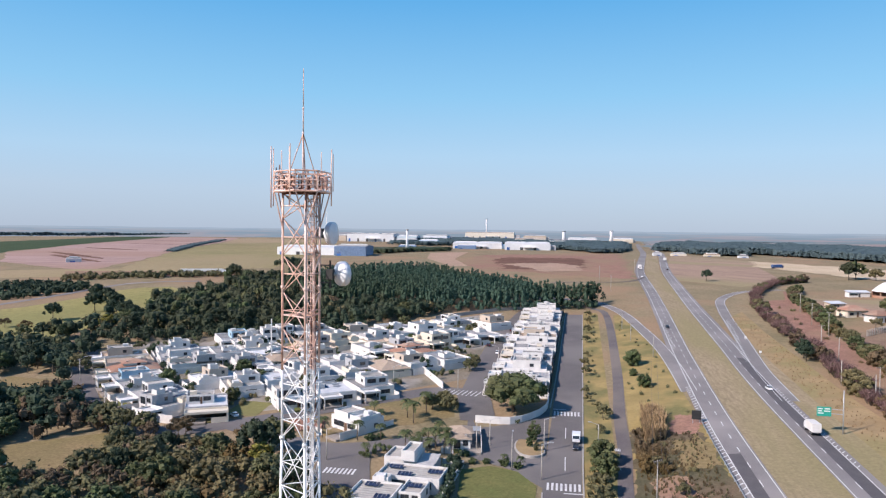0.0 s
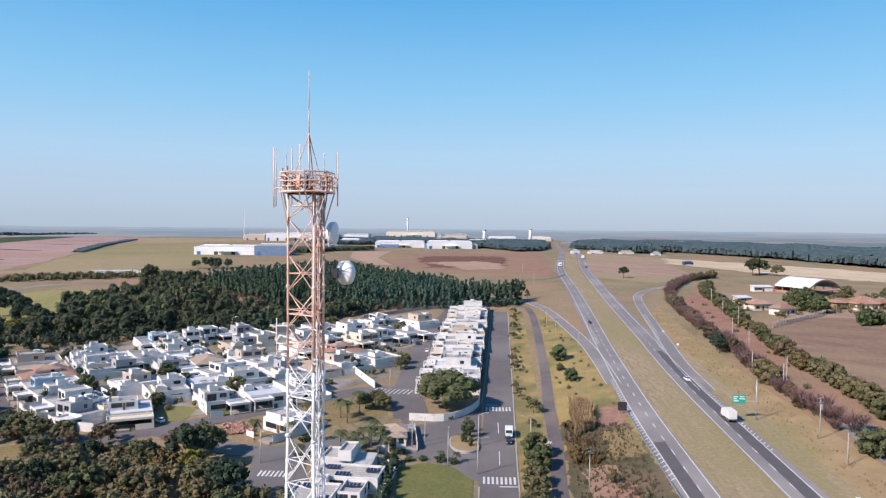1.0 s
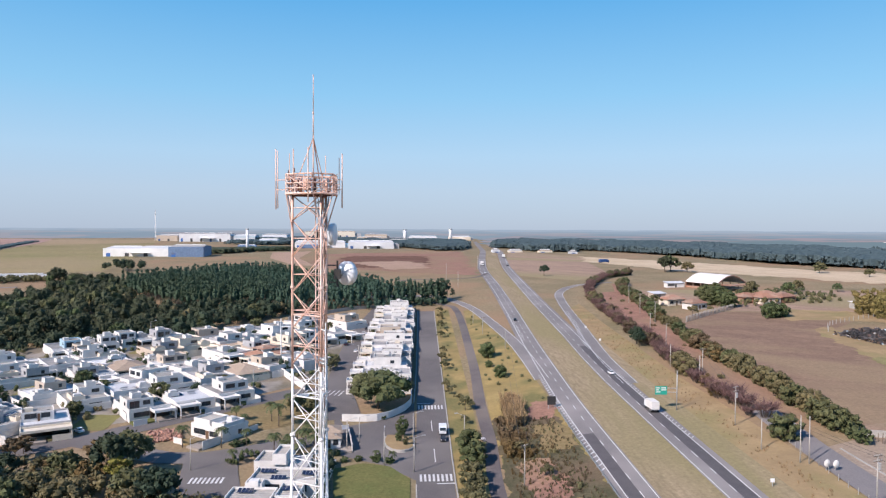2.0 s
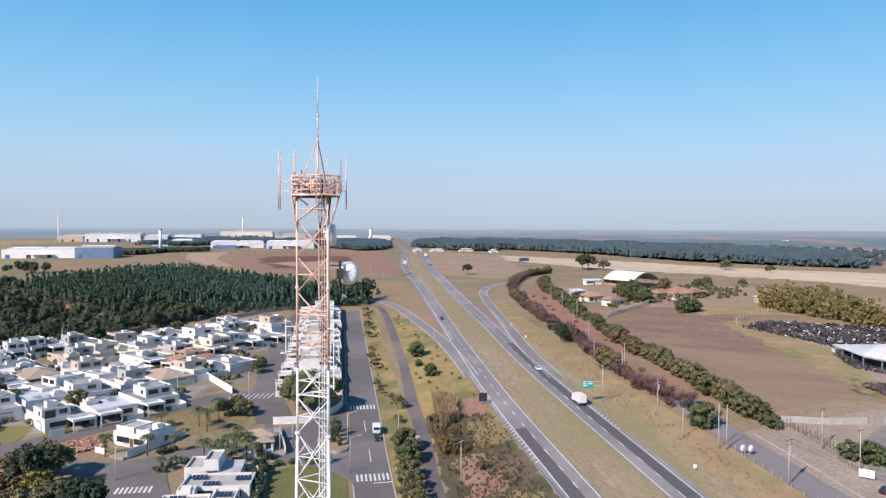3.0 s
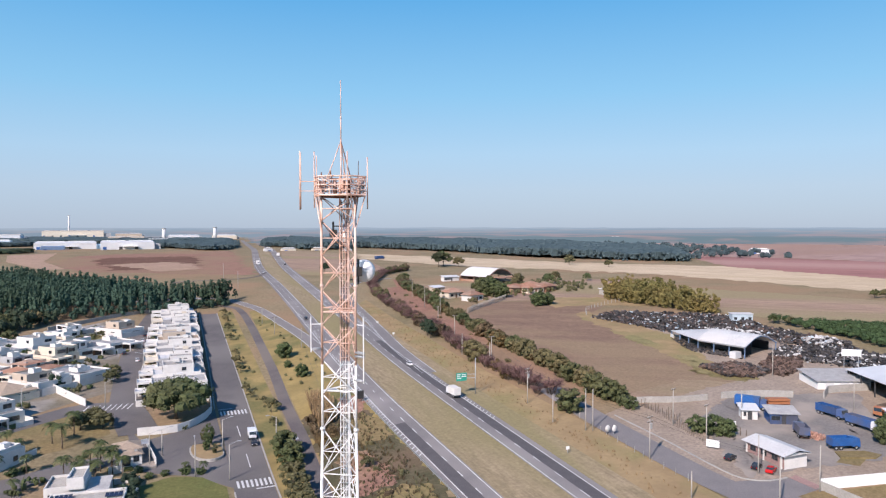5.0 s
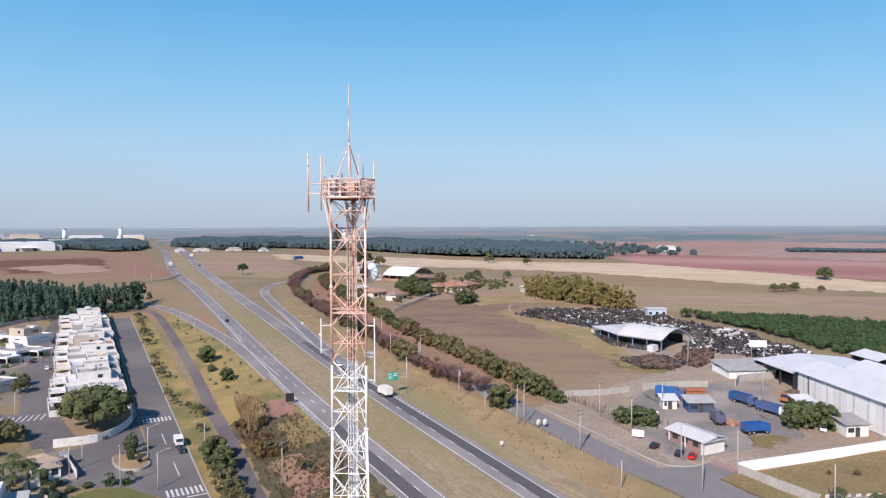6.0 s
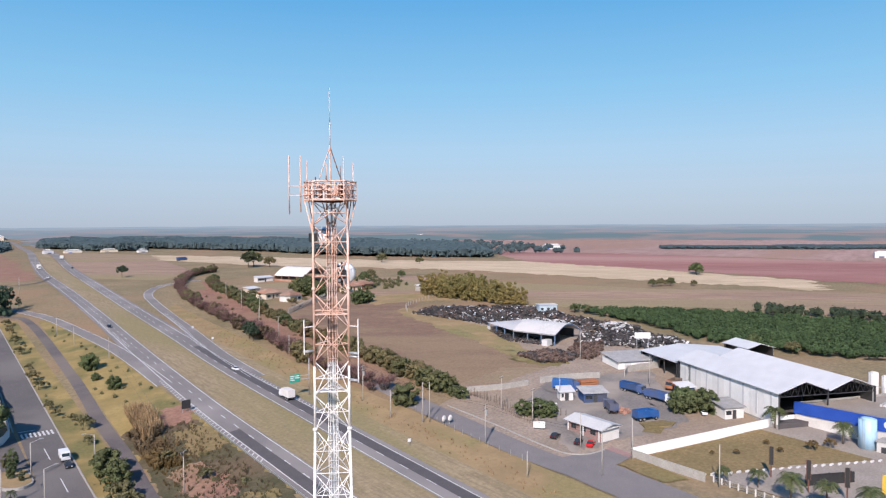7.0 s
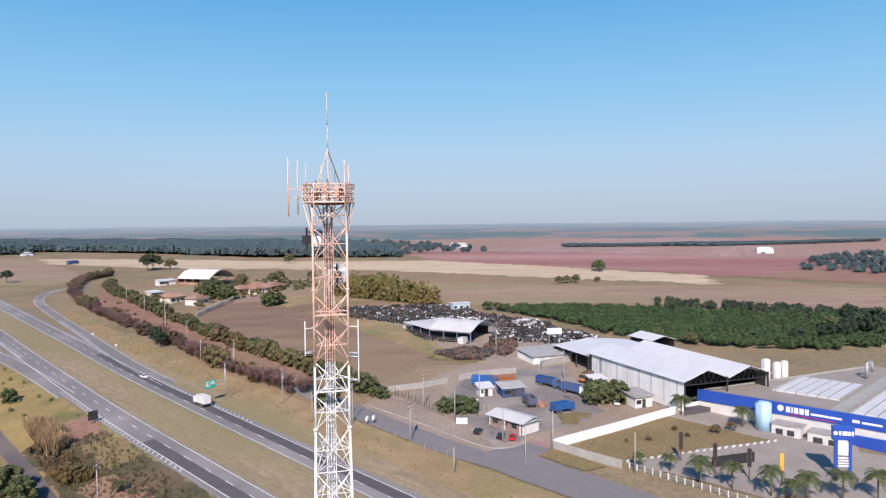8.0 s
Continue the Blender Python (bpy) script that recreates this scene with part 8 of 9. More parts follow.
for x, y in ((104.6, 66.9), (103.4, 59.4), (105.2, 53.6)):
    totem(x, y, 6.0, "black", "dark upright banner sign on a post")
totem(107, 48.4, 6.0, "yellow_sign", "yellow upright banner sign on a post")
dark = thing("dark_panel", on(110, 58.6, -28), "long dark screen panel on the lawn", "panel")
part("panel", Geo().box(-5, 5, -0.1, 0.1, -0.4, 2.2), "black", dark)
for x in (-4.5, 0, 4.5):
    part("post", Geo().box(x - 0.1, x + 0.1, 0.1, 0.3, -0.4, 2.3), "frame", dark)
pyl = thing("pylon_sign", on(117, 41, -58), "tall blue pylon sign on two legs", "sign")
for x in (-1.2, 1.2):
    part("leg", Geo().box(x - 0.3, x + 0.3, -0.25, 0.25, -0.5, 10.2), "blue", pyl)
part("head_panel", Geo().box(-1.9, 1.9, -0.4, 0.4, 7.8, 10.4), "blue", pyl)
part("emblem", Geo().ball((-1.4, -0.52, 9.1), 0.4, 0.06, 0.4), "sign_white", pyl, "round white emblem")
for k, x in enumerate((-0.85, -0.25, 0.2, 0.75, 1.3)):
    part("letter_bar", Geo().box(x, x + 0.4, -0.56, -0.5, 8.7, 9.5), "sign_white", pyl, "white letter shape")
part("white_panel", Geo().box(-0.9, 0.9, -0.2, 0.2, 4.9, 7.4), "sign_white", pyl)
for k in range(4):
    part("writing_bar", Geo().box(-0.9, 0.9, -0.42, -0.36, 2.8 + k * 0.5, 3.05 + k * 0.5), "sign_white", pyl)

# kiosk and small yard buildings
kio = thing("kiosk", on(96.6, 103.4, -5), "low pink-walled gate building with grey sheet roof", "kiosk")
part("wall", hollow(Geo(), -2.6, 2.6, -5.2, 5.2, -0.8, 2.5, 2.5), "paver_red", kio)
part("white_gable", Geo().box(-2.65, 2.65, -5.32, -5.22, -0.8, 2.9), "white", kio)
part("roof", Geo().add([(-3.4, -6, 2.5), (-3.4, 6, 2.5), (0.2, 6, 3.5), (0.2, -6, 3.5), (3.2, -6, 2.8), (3.2, 6, 2.8)], [(0, 3, 2, 1), (3, 4, 5, 2), (0, 1, 5, 4)]), "sheet_dull", kio)
for y in (-3.5, -0.5, 2.5):
    window(kio, y, y + 1.6, 0.9, 2.0, -2.6, -1, "x")
for x, y in ((-2.9, -4.8), (-2.9, 0.0), (-2.9, 4.8)):
    part("post", Geo().box(x - 0.12, x + 0.12, y - 0.12, y + 0.12, -0.8, 2.5), "white", kio)


def hut(name, label, x, y, turn, w2, d2, h, wall, roof):
    ob = thing(name, on(x, y, turn), label, "hut")
    part("wall", hollow(Geo(), -w2 / 2, w2 / 2, -d2 / 2, d2 / 2, -0.6, h, h), wall, ob)
    part("roof", Geo().add([(-w2 / 2 - 0.5, -d2 / 2 - 0.5, h), (w2 / 2 + 0.5, -d2 / 2 - 0.5, h), (w2 / 2 + 0.5, d2 / 2 + 0.5, h + 0.8), (-w2 / 2 - 0.5, d2 / 2 + 0.5, h + 0.8), (-w2 / 2 - 0.5, -d2 / 2 - 0.5, h - 0.1), (w2 / 2 + 0.5, -d2 / 2 - 0.5, h - 0.1), (w2 / 2 + 0.5, d2 / 2 + 0.5, h + 0.7), (-w2 / 2 - 0.5, d2 / 2 + 0.5, h + 0.7)], [(0, 1, 2, 3), (7, 6, 5, 4), (0, 4, 5, 1), (1, 5, 6, 2), (2, 6, 7, 3), (3, 7, 4, 0)]), roof, ob)
    part("door", Geo().box(-0.5, 0.5, -d2 / 2 - 0.06, -d2 / 2, -0.1, 2.0), "frame", ob)
    window(ob, -w2 / 2 + 0.3, -0.8, 0.9, 1.9, -d2 / 2)


hut("hut", "small white hut with sheet roof in the yard", 131.5, 92, -24, 5, 6, 2.7, "white", "roof_grey")
hut("hut", "blue and white site hut with grey roof", 115.4, 119.6, -30, 6, 4.5, 2.5, "blue_truck", "roof_grey")
hut("hut", "white site cabin beside the blue hut", 110.6, 124.6, -30, 3.4, 3, 2.4, "white", "roof_white")
hut("hut", "small blue cabin beside the warehouse", 137.5, 107.5, -24, 4, 3, 2.5, "blue_truck", "roof_white")

# farm: marquee barn and terracotta houses
barn = thing("barn", on(173, 401, -158), "big white vaulted marquee barn with red-brown posts", "barn")
prof = [(-11.5 + 23 * i / 12, 3.2 + 5.0 * math.sin(math.pi * i / 12) ** 0.9) for i in range(13)]
g = Geo().hull_y(prof + [(x, z - 0.15) for x, z in reversed(prof)], -12, 12)
part("vault_roof", g, "white", barn, "white fabric vault")
for x in (-11.5, 11.5):
    for y in (-11.5, -6, 0, 6, 11.5):
        part("post", Geo().box(x - 0.2, x + 0.2, y - 0.2, y + 0.2, -0.5, 3.2), "terracotta", barn)
part("back_wall", Geo().box(-11.2, 11.2, -11.9, -11.6, -0.5, 3.4), "terracotta", barn)
part("floor_slab", Geo().box(-11.3, 11.3, -11.5, 11.9, -0.6, 0.1), "asphalt_dark", barn)
part("annex_roof", Geo().box(-9, 9, 12.2, 20, 2.7, 3.0), "terracotta", barn)
part("gable_beam", Geo().hull_y([(x, z - 0.16) for x, z in prof] + [(x, z - 0.7) for x, z in reversed(prof)], 11.7, 12.1), "terracotta", barn, "red-brown arched end beam")
part("low_wall", Geo().box(11.3, 11.5, -11.3, 11.3, -0.5, 1.0), "terracotta", barn)


def farm_house(x, y, turn, w2, d2, wall, roof):
    ob = thing("farmhouse", on(x, y, turn), "low farmhouse under a terracotta tiled hip roof", "house", "farm houses")
    part("wall", hollow(Geo(), -w2 / 2, w2 / 2, -d2 / 2, d2 / 2, -0.5, 2.9, 2.9), wall, ob)
    part("roof", hip_roof(-w2 / 2, w2 / 2, -d2 / 2, d2 / 2, 2.9, 2.0, 0.8), roof, ob)
    window(ob, -w2 / 2 + 1, -w2 / 2 + 3, 0.8, 2, -d2 / 2)
    window(ob, w2 / 2 - 3, w2 / 2 - 1, 0.8, 2, -d2 / 2)
    part("door", Geo().box(-0.5, 0.5, -d2 / 2 - 0.06, -d2 / 2, 0, 2.1), "door", ob)


for x, y, t, w2, d2, wl2 in ((122, 335, 20, 10, 7, "cream"), (127, 320, 25, 9, 6.5, "white"), (160, 338, 15, 10, 8, "terracotta"), (168, 334, 10, 11, 8, "cream"), (178, 337, 25, 10, 8, "terracotta"), (174, 345, 15, 9, 8, "beige")):
    farm_house(x, y, t, w2, d2, wl2, "terracotta")
hut("hut", "white open tent pavilion in the field", 200, 309, 10, 8, 6, 2.4, "concrete", "white")
hut("hut", "white shed with pale roof on the farm", 124, 361, 20, 7.5, 4.5, 2.4, "beige", "roof_white")
hut("hut", "white trailer beside the barn", 151, 408, 10, 11, 4, 2.6, "white", "roof_white")
# white posts of the paddock
g = Geo()
for x, y in catmull([(109, 284.5), (118, 293), (129, 303), (143, 315)], 1.3):
    g.box(x - 0.12, x + 0.12, y - 0.12, y + 0.12, up(x, y) - 0.2, up(x, y) + 2.6)
tagged(whole("fence_posts", g, "concrete", "row of pale paddock posts", "fence"), kind="stuff")
g = Geo()
for x, y in catmull([(152, 256), (160, 268), (176, 278), (192, 286)], 3):
    g.box(x - 0.08, x + 0.08, y - 0.08, y + 0.08, up(x, y) - 0.2, up(x, y) + 1.8)
tagged(whole("fence_posts", g, "concrete", "row of pale field posts", "fence"), kind="stuff")
low_wall([(91, 146), (97, 144), (104, 141), (112, 139.5)], 1.6, "concrete", "broken low concrete wall at the yard edge", 0.15)
low_wall([(116, 139), (126, 136), (133, 132)], 1.8, "concrete", "low concrete wall of the yard", 0.15)


# ---- far industrial estate ----
def plant_hall(x, y, turn, w2, d2, h, wall, roof, label, band=None):
    """A long hall: plain front with a parapet, low roof bays behind, a few loading doors and a canopy."""
    ob = thing("factory_hall", on(x, y, turn), label, "factory", "far industrial estate")
    part("wall", hollow(Geo(), -w2 / 2, w2 / 2, -d2 / 2, d2 / 2, -1, h, h), wall, ob)
    n = max(1, int(w2 / 30))
    for i in range(n):
        xa, xb = -w2 / 2 + 0.4 + (w2 - 0.8) * i / n, -w2 / 2 + 0.4 + (w2 - 0.8) * (i + 1) / n
        g = Geo().add([(xa, -d2 / 2 + 0.4, h - 0.5), (xb, -d2 / 2 + 0.4, h - 0.5), (xb, 0, h + 1.4), (xa, 0, h + 1.4), (xb, d2 / 2 - 0.4, h - 0.5), (xa, d2 / 2 - 0.4, h - 0.5)], [(0, 1, 2, 3), (3, 2, 4, 5), (0, 3, 5), (1, 4, 2)])
        part("roof", g, roof, ob)
        part("ridge_vent", Geo().box(xa + 2, xb - 2, -0.9, 0.9, h + 1.2, h + 2.0), "sheet_wall", ob)
    for i in range(max(1, int(w2 / 18))):
        xa = -w2 / 2 + 3 + i * 18
        if xa + 5 < w2 / 2:
            part("door", Geo().box(xa, xa + 4, -d2 / 2 - 0.1, -d2 / 2, -0.2, h * 0.4), "frame" if i % 3 else "blue_truck", ob)
    if w2 > 45:
        part("canopy", Geo().box(-w2 * 0.1, w2 * 0.2, -d2 / 2 - 5, -d2 / 2, h * 0.42, h * 0.47), "sheet_wall", ob)
        part("side_annex", Geo().box(w2 / 2, w2 / 2 + w2 * 0.12, -d2 / 2 + 4, d2 / 2 - 6, -1, h * 0.7), "light_blue" if band else "grey", ob)
    if band:
        part("band", Geo().box(-w2 / 2, w2 / 2, -d2 / 2 - 0.15, -d2 / 2 - 0.02, h * 0.62, h * 0.98), band, ob)


for args in ((-229, 742, 4, 34, 40, 10, "far_blue", "roof_grey", "dark blue clad hall behind the plantation"),
             (-280, 752, 4, 64, 50, 8, "sheet_wall", "roof_white", "long grey hall with pale roof"),
             (-397, 1420, 3, 96, 60, 15, "far_wall", "roof_grey", "long white factory hall"),
             (-322, 1420, 3, 40, 50, 12, "far_wall", "roof_white", "white factory hall with pale blue annex", "cabin_blue"),
             (-275, 1480, 3, 50, 60, 13, "far_wall", "roof_grey", "white gabled factory hall"),
             (-217, 1990, 3, 135, 80, 17, "cream", "tile_brown", "big beige factory hall"),
             (-130, 1030, 4, 70, 50, 8, "far_wall", "roof_white", "white low factory with blue fittings", "roof_white"),
             (-57, 1000, 4, 62, 60, 9, "far_wall", "roof_white", "white factory with pale roof"),
             (-480, 1450, 3, 40, 50, 11, "beige", "roof_grey", "beige factory hall on the rise"),
             (-75, 1420, 3, 60, 50, 9, "cream", "tile_brown", "beige hall behind the white factory"),
             (-140, 985, 4, 26, 10, 4, "far_blue", "far_blue", "blue roofed shed before the factory"),
             (-215, 940, 4, 24, 10, 4, "far_blue", "far_blue", "small blue roofed works shed"),
             (100, 845, 8, 9, 8, 3, "far_wall", "roof_grey", "white roadside building beside the highway"),
             (124, 848, 8, 17, 7, 2.0, "cream", "roof_grey", "roadside station with cream front"),
             (160, 846, 8, 17, 6, 1.8, "cream", "tile_brown", "row of low roadside shops"),
             (186, 812, 8, 10, 6, 2.0, "far_wall", "roof_grey", "low white roadside building"),
             (860, 1240, -30, 26, 14, 5, "far_wall", "roof_white", "far white farm hall"),
             (30, 1620, 3, 60, 40, 9, "far_wall", "roof_white", "far white factory hall"),
             (-90, 1930, 3, 60, 50, 10, "beige", "roof_grey", "beige hall beyond the big factory"),
             (-20, 1250, 3, 34, 30, 7, "grey", "roof_grey", "grey hall among the trees"),
             (-232, 1180, 3, 30, 30, 8, "cabin_blue", "roof_white", "pale blue annex of the long factory"),
             (120, 1700, 3, 50, 40, 8, "cream", "roof_white", "far cream hall beside the highway"),
             (420, 1330, -20, 30, 16, 6, "far_wall", "roof_white", "far white hall beyond the wood"),
             (560, 560, -40, 20, 10, 4, "far_wall", "roof_grey", "far farm buildings below the fields"),
             (470, 610, -40, 16, 9, 4, "cream", "roof_white", "far farm shed among the trees"),
             (640, 250, -60, 14, 8, 4, "far_wall", "roof_white", "white farm shed in the red fields"),
             (-430, 560, 40, 12, 8, 3, "far_wall", "roof_grey", "small white farm shed in the fields"),
             (-262, 478, 20, 34, 6, 2.2, "far_wall", "roof_white", "long low white shelter by the road")):
    plant_hall(*args)
for x, y, h, r, lab in ((-195, 850, 26, 1.7, "tall white water column"), (-228, 1990, 55, 2.5, "factory chimney"), (-10, 1500, 24, 4, "far white water tower"), (90, 1560, 26, 4, "far water tower")):
    ob = thing("water_tower" if "water" in lab else "chimney", on(x, y), lab + " at the industrial estate", "tower")
    part("shaft", Geo().tube((0, 0, -1), (0, 0, h), r, r * 0.9, n=12), "far_wall", ob, "", True)
    part("cap", Geo().tube((0, 0, h), (0, 0, h + 1), r * 1.1, n=12), "concrete", ob)
far_mast = thing("radio_mast", on(-520, 1480), "far thin radio mast on the skyline", "mast")
g = Geo()
for i in range(3):
    t = i * 2.094
    g.tube((1.6 * math.cos(t), 1.6 * math.sin(t), 0), (0.4 * math.cos(t), 0.4 * math.sin(t), 62), 0.25, n=4)
for z in range(4, 60, 6):
    g.tube((1.4, 0, z), (-0.8, 1.2, z + 3), 0.15, n=4).tube((-0.8, 1.2, z), (-0.8, -1.2, z + 3), 0.15, n=4)
part("lattice", g, "tower_white", far_mast)

kg = wall_line(Geo(), [(83.4, 139), (83.3, 121), (82.6, 106), (83.2, 98.5), (87, 95.6), (91, 95.4)], 0.32, 0.16, 2.0, -0.1)
whole("kerb", kg, "concrete", "pale kerb along the service road", "kerb", kind="structure")
posts = Geo()
for i, (x, y) in enumerate(catmull([(93.5, 142), (94.5, 134), (93.5, 124), (97, 118.5), (101, 115.5)], 1.1)):
    posts.tube((x, y, up(x, y) - 0.2), (x + 0.1 * math.sin(i * 2.1), y, up(x, y) + 1.9 + 0.5 * math.sin(i * 1.7)), 0.11, 0.08, n=5)
tagged(whole("fence_posts", posts, "timber", "row of rough weathered fence posts", "fence"), kind="stuff")


# ---- vehicles ----
def wheel(parent, x, y, r, wd=0.22):
    t = part("wheel", Geo().tube((x - wd / 2, y, r), (x + wd / 2, y, r), r, n=12), "tyre", parent, "", True)
    part("rim", Geo().tube((x - wd / 2 - 0.01, y, r), (x + wd / 2 + 0.01, y, r), r * 0.55, n=10), "galv", t)


def car(m, mat, label, name="car"):
    """A small saloon or hatchback, its nose to +y."""
    ob = thing(name, m, label, "car", size=1.0)
    prof = [(-2.0, 0.28), (2.0, 0.28), (2.05, 0.62), (1.85, 0.82), (0.95, 0.95), (-1.75, 1.0), (-2.05, 0.75)]
    g = Geo()
    n = len(prof)
    g.add([(-0.86, y, z) for y, z in prof] + [(0.86, y, z) for y, z in prof], [tuple(range(n)), tuple(range(2 * n - 1, n - 1, -1))] + [(i, n + i, n + (i + 1) % n, (i + 1) % n) for i in range(n)])
    part("body", g, mat, ob)
    cab = [(-1.7, 0.97), (0.98, 0.93), (0.3, 1.42), (-1.2, 1.45)]
    part("glasshouse", Geo().add([(-0.74, y, z) for y, z in cab] + [(0.74, y, z) for y, z in cab], [(0, 1, 2, 3), (7, 6, 5, 4), (0, 4, 5, 1), (1, 5, 6, 2), (2, 6, 7, 3), (3, 7, 4, 0)]), "glass", ob)
    part("roof_panel", Geo().box(-0.7, 0.7, -1.2, 0.28, 1.43, 1.48), mat, ob)
    for x in (-0.78, 0.78):
        for y in (-1.25, 1.3):
            wheel(ob, x, y, 0.31)
        part("headlight", Geo().box(x * 0.8 - 0.15, x * 0.8 + 0.15, 1.98, 2.06, 0.58, 0.72), "sign_white", ob)
        part("tail_light", Geo().box(x * 0.8 - 0.12, x * 0.8 + 0.12, -2.08, -2.0, 0.62, 0.78), "car_red", ob)
    return ob


def truck(m, box_mat, cab_mat, label, length=8.0, high=2.9, tipper=False, size=1.15):
    """A lorry, its cab to +y."""
    ob = thing("truck", m, label, "truck", size=size)
    h = 1.9 if tipper else high
    if tipper:
        g = hollow(Geo(), -1.25, 1.25, -length / 2, length / 2 - 2.0, 1.0, 1.0 + h, 1.5, 0.08)
        g.box(-1.2, 1.2, -length / 2 + 0.05, length / 2 - 2.05, 1.0, 1.2)
    else:
        g = Geo().box(-1.25, 1.25, -length / 2, length / 2 - 2.0, 1.0, 1.0 + h)
    part("cargo_box", g, box_mat, ob)
    cy = length / 2 - 1.9
    cabp = [(cy, 0.7), (cy + 1.9, 0.7), (cy + 1.9, 1.6), (cy + 1.6, 2.7), (cy + 0.2, 2.8), (cy, 2.5)]
    n = len(cabp)
    part("cab", Geo().add([(-1.15, y, z) for y, z in cabp] + [(1.15, y, z) for y, z in cabp], [tuple(range(n)), tuple(range(2 * n - 1, n - 1, -1))] + [(i, n + i, n + (i + 1) % n, (i + 1) % n) for i in range(n)]), cab_mat, ob)
    part("windscreen", Geo().add([(-1.0, cy + 1.92, 1.65), (1.0, cy + 1.92, 1.65), (1.0, cy + 1.66, 2.55), (-1.0, cy + 1.66, 2.55)], [(0, 1, 2, 3)]), "glass", ob)
    part("chassis", Geo().box(-0.5, 0.5, -length / 2, length / 2 - 0.2, 0.6, 1.0), "frame", ob)
    for x in (-1.05, 1.05):
        for y in (-length / 2 + 1.0, -length / 2 + 2.2, length / 2 - 1.0):
            wheel(ob, x, y, 0.48, 0.3)
    return ob


truck(on(54.4, 170, 1, 0.14), "white", "car_white", "white box lorry on the highway", 7.6, 2.5, size=1.0)
car(on(54.6, 206, 0, 0.14), "car_white", "white car driving along the highway")
car(on(40.2, 300, 180, 0.14), "car_black", "dark car driving along the highway")
car(on(51.5, 520, 180, 0.14), "car_white", "far white car on the highway")
truck(on(57.8, 600, 180, 0.14), "white", "car_white", "far white lorry on the highway", 8, 3)
car(on(78.2, 590, 0, 0.14), "car_black", "far dark car on the highway")
truck(on(92.5, 720, 0, 0.14), "white", "car_white", "far pale lorry on the highway", 9, 3)
truck(on(170, 625, -55, 0.2), "blue_truck", "blue_truck", "blue lorry beyond the roadside field", 14, 2.6)
van = truck(on(2.5, 170.4, 178, 0.12), "car_white", "car_white", "white delivery van parked in the avenue", 5.6, 1.6, size=1.0)
van["category"] = "van"
car(on(2.4, 165.6, 178, 0.12), "car_black", "dark car parked behind the white van")
car(on(90.4, 98.6, -62, 0.18), "car_red", "red car parked at the kiosk")
car(on(89.2, 101.0, -62, 0.18), "car_black", "black car parked beside the red car")
car(on(88.0, 106.6, -68, 0.18), "car_black", "black car parked before the kiosk")
car(on(127.4, 95.4, -50, 0.18), "car_white", "white car parked under the yard trees")
car(on(-25.0, 258, 0, 0.14), "car_white", "white car parked in the estate street")
car(on(-24.0, 290, 0, 0.14), "car_white", "pale car parked in the estate street")
car(on(-23.2, 300, 0, 0.14), "car_black", "dark car parked in the estate street")
car(on(-29.5, 270, 0, 0.14), "car_black", "dark car parked beside a garden wall")
car(on(-86, 173.4, 48, 0.3), "car_white", "white car in a carport drive")
truck(on(127.8, 108.2, 176, 0.18), "blue_truck", "car_white", "blue tipper lorry with white cab in the yard", 9.5, tipper=True)
trailer = truck(on(128.7, 117.2, 177, 0.18), "blue_truck", "blue_truck", "blue open trailer behind the tipper lorry", 8.5, tipper=True)
truck(on(111.8, 110.8, -34, 0.18), "blue_truck", "blue_truck", "blue scrap container lorry in the yard", 6.8, tipper=True)
truck(on(113.2, 101.6, -107, 0.18), "blue_truck", "blue_truck", "blue open container lorry at the yard bay", 7.0, tipper=True)
truck(on(116.6, 129.6, -145, 0.18), "blue_truck", "blue_truck", "blue box lorry beside the yard wall", 8.5, 2.4)
truck(on(140, 112.5, 100, 0.18), "timber", "orange_box", "muddy brown loader lorry beside the warehouse", 7, tipper=True)
skip = thing("skip_container", on(123.6, 128.2, -22), "rusty orange slatted container in the yard", "container")
for zz in (0.2, 0.9, 1.6):
    part("slat", Geo().box(-2.6, 2.6, -1.1, 1.1, zz, zz + 0.5), "orange_box", skip)
heap("rubble_heap", "pinkish rubble heap in the yard", [(110.5, 110), (113, 106.5), (116, 108), (113.5, 112)], 160, "brick_pile", 8, 0.3, 1.0, 1.4)
heap("rubble_heap", "heap of broken red bricks beside the street", [(-69, 172), (-66, 166), (-60, 168), (-62, 175)], 260, "brick_pile", 9, 0.4, 1.3, 1.4)
g = Geo().prism([(108, 98), (114, 95), (117, 96), (116, 99), (110, 101)], up(112, 98), up(112, 98) + 0.4)
whole("planted_bed", g, "lawn_dry", "kerbed grass bed in the yard", "bed", kind="structure")


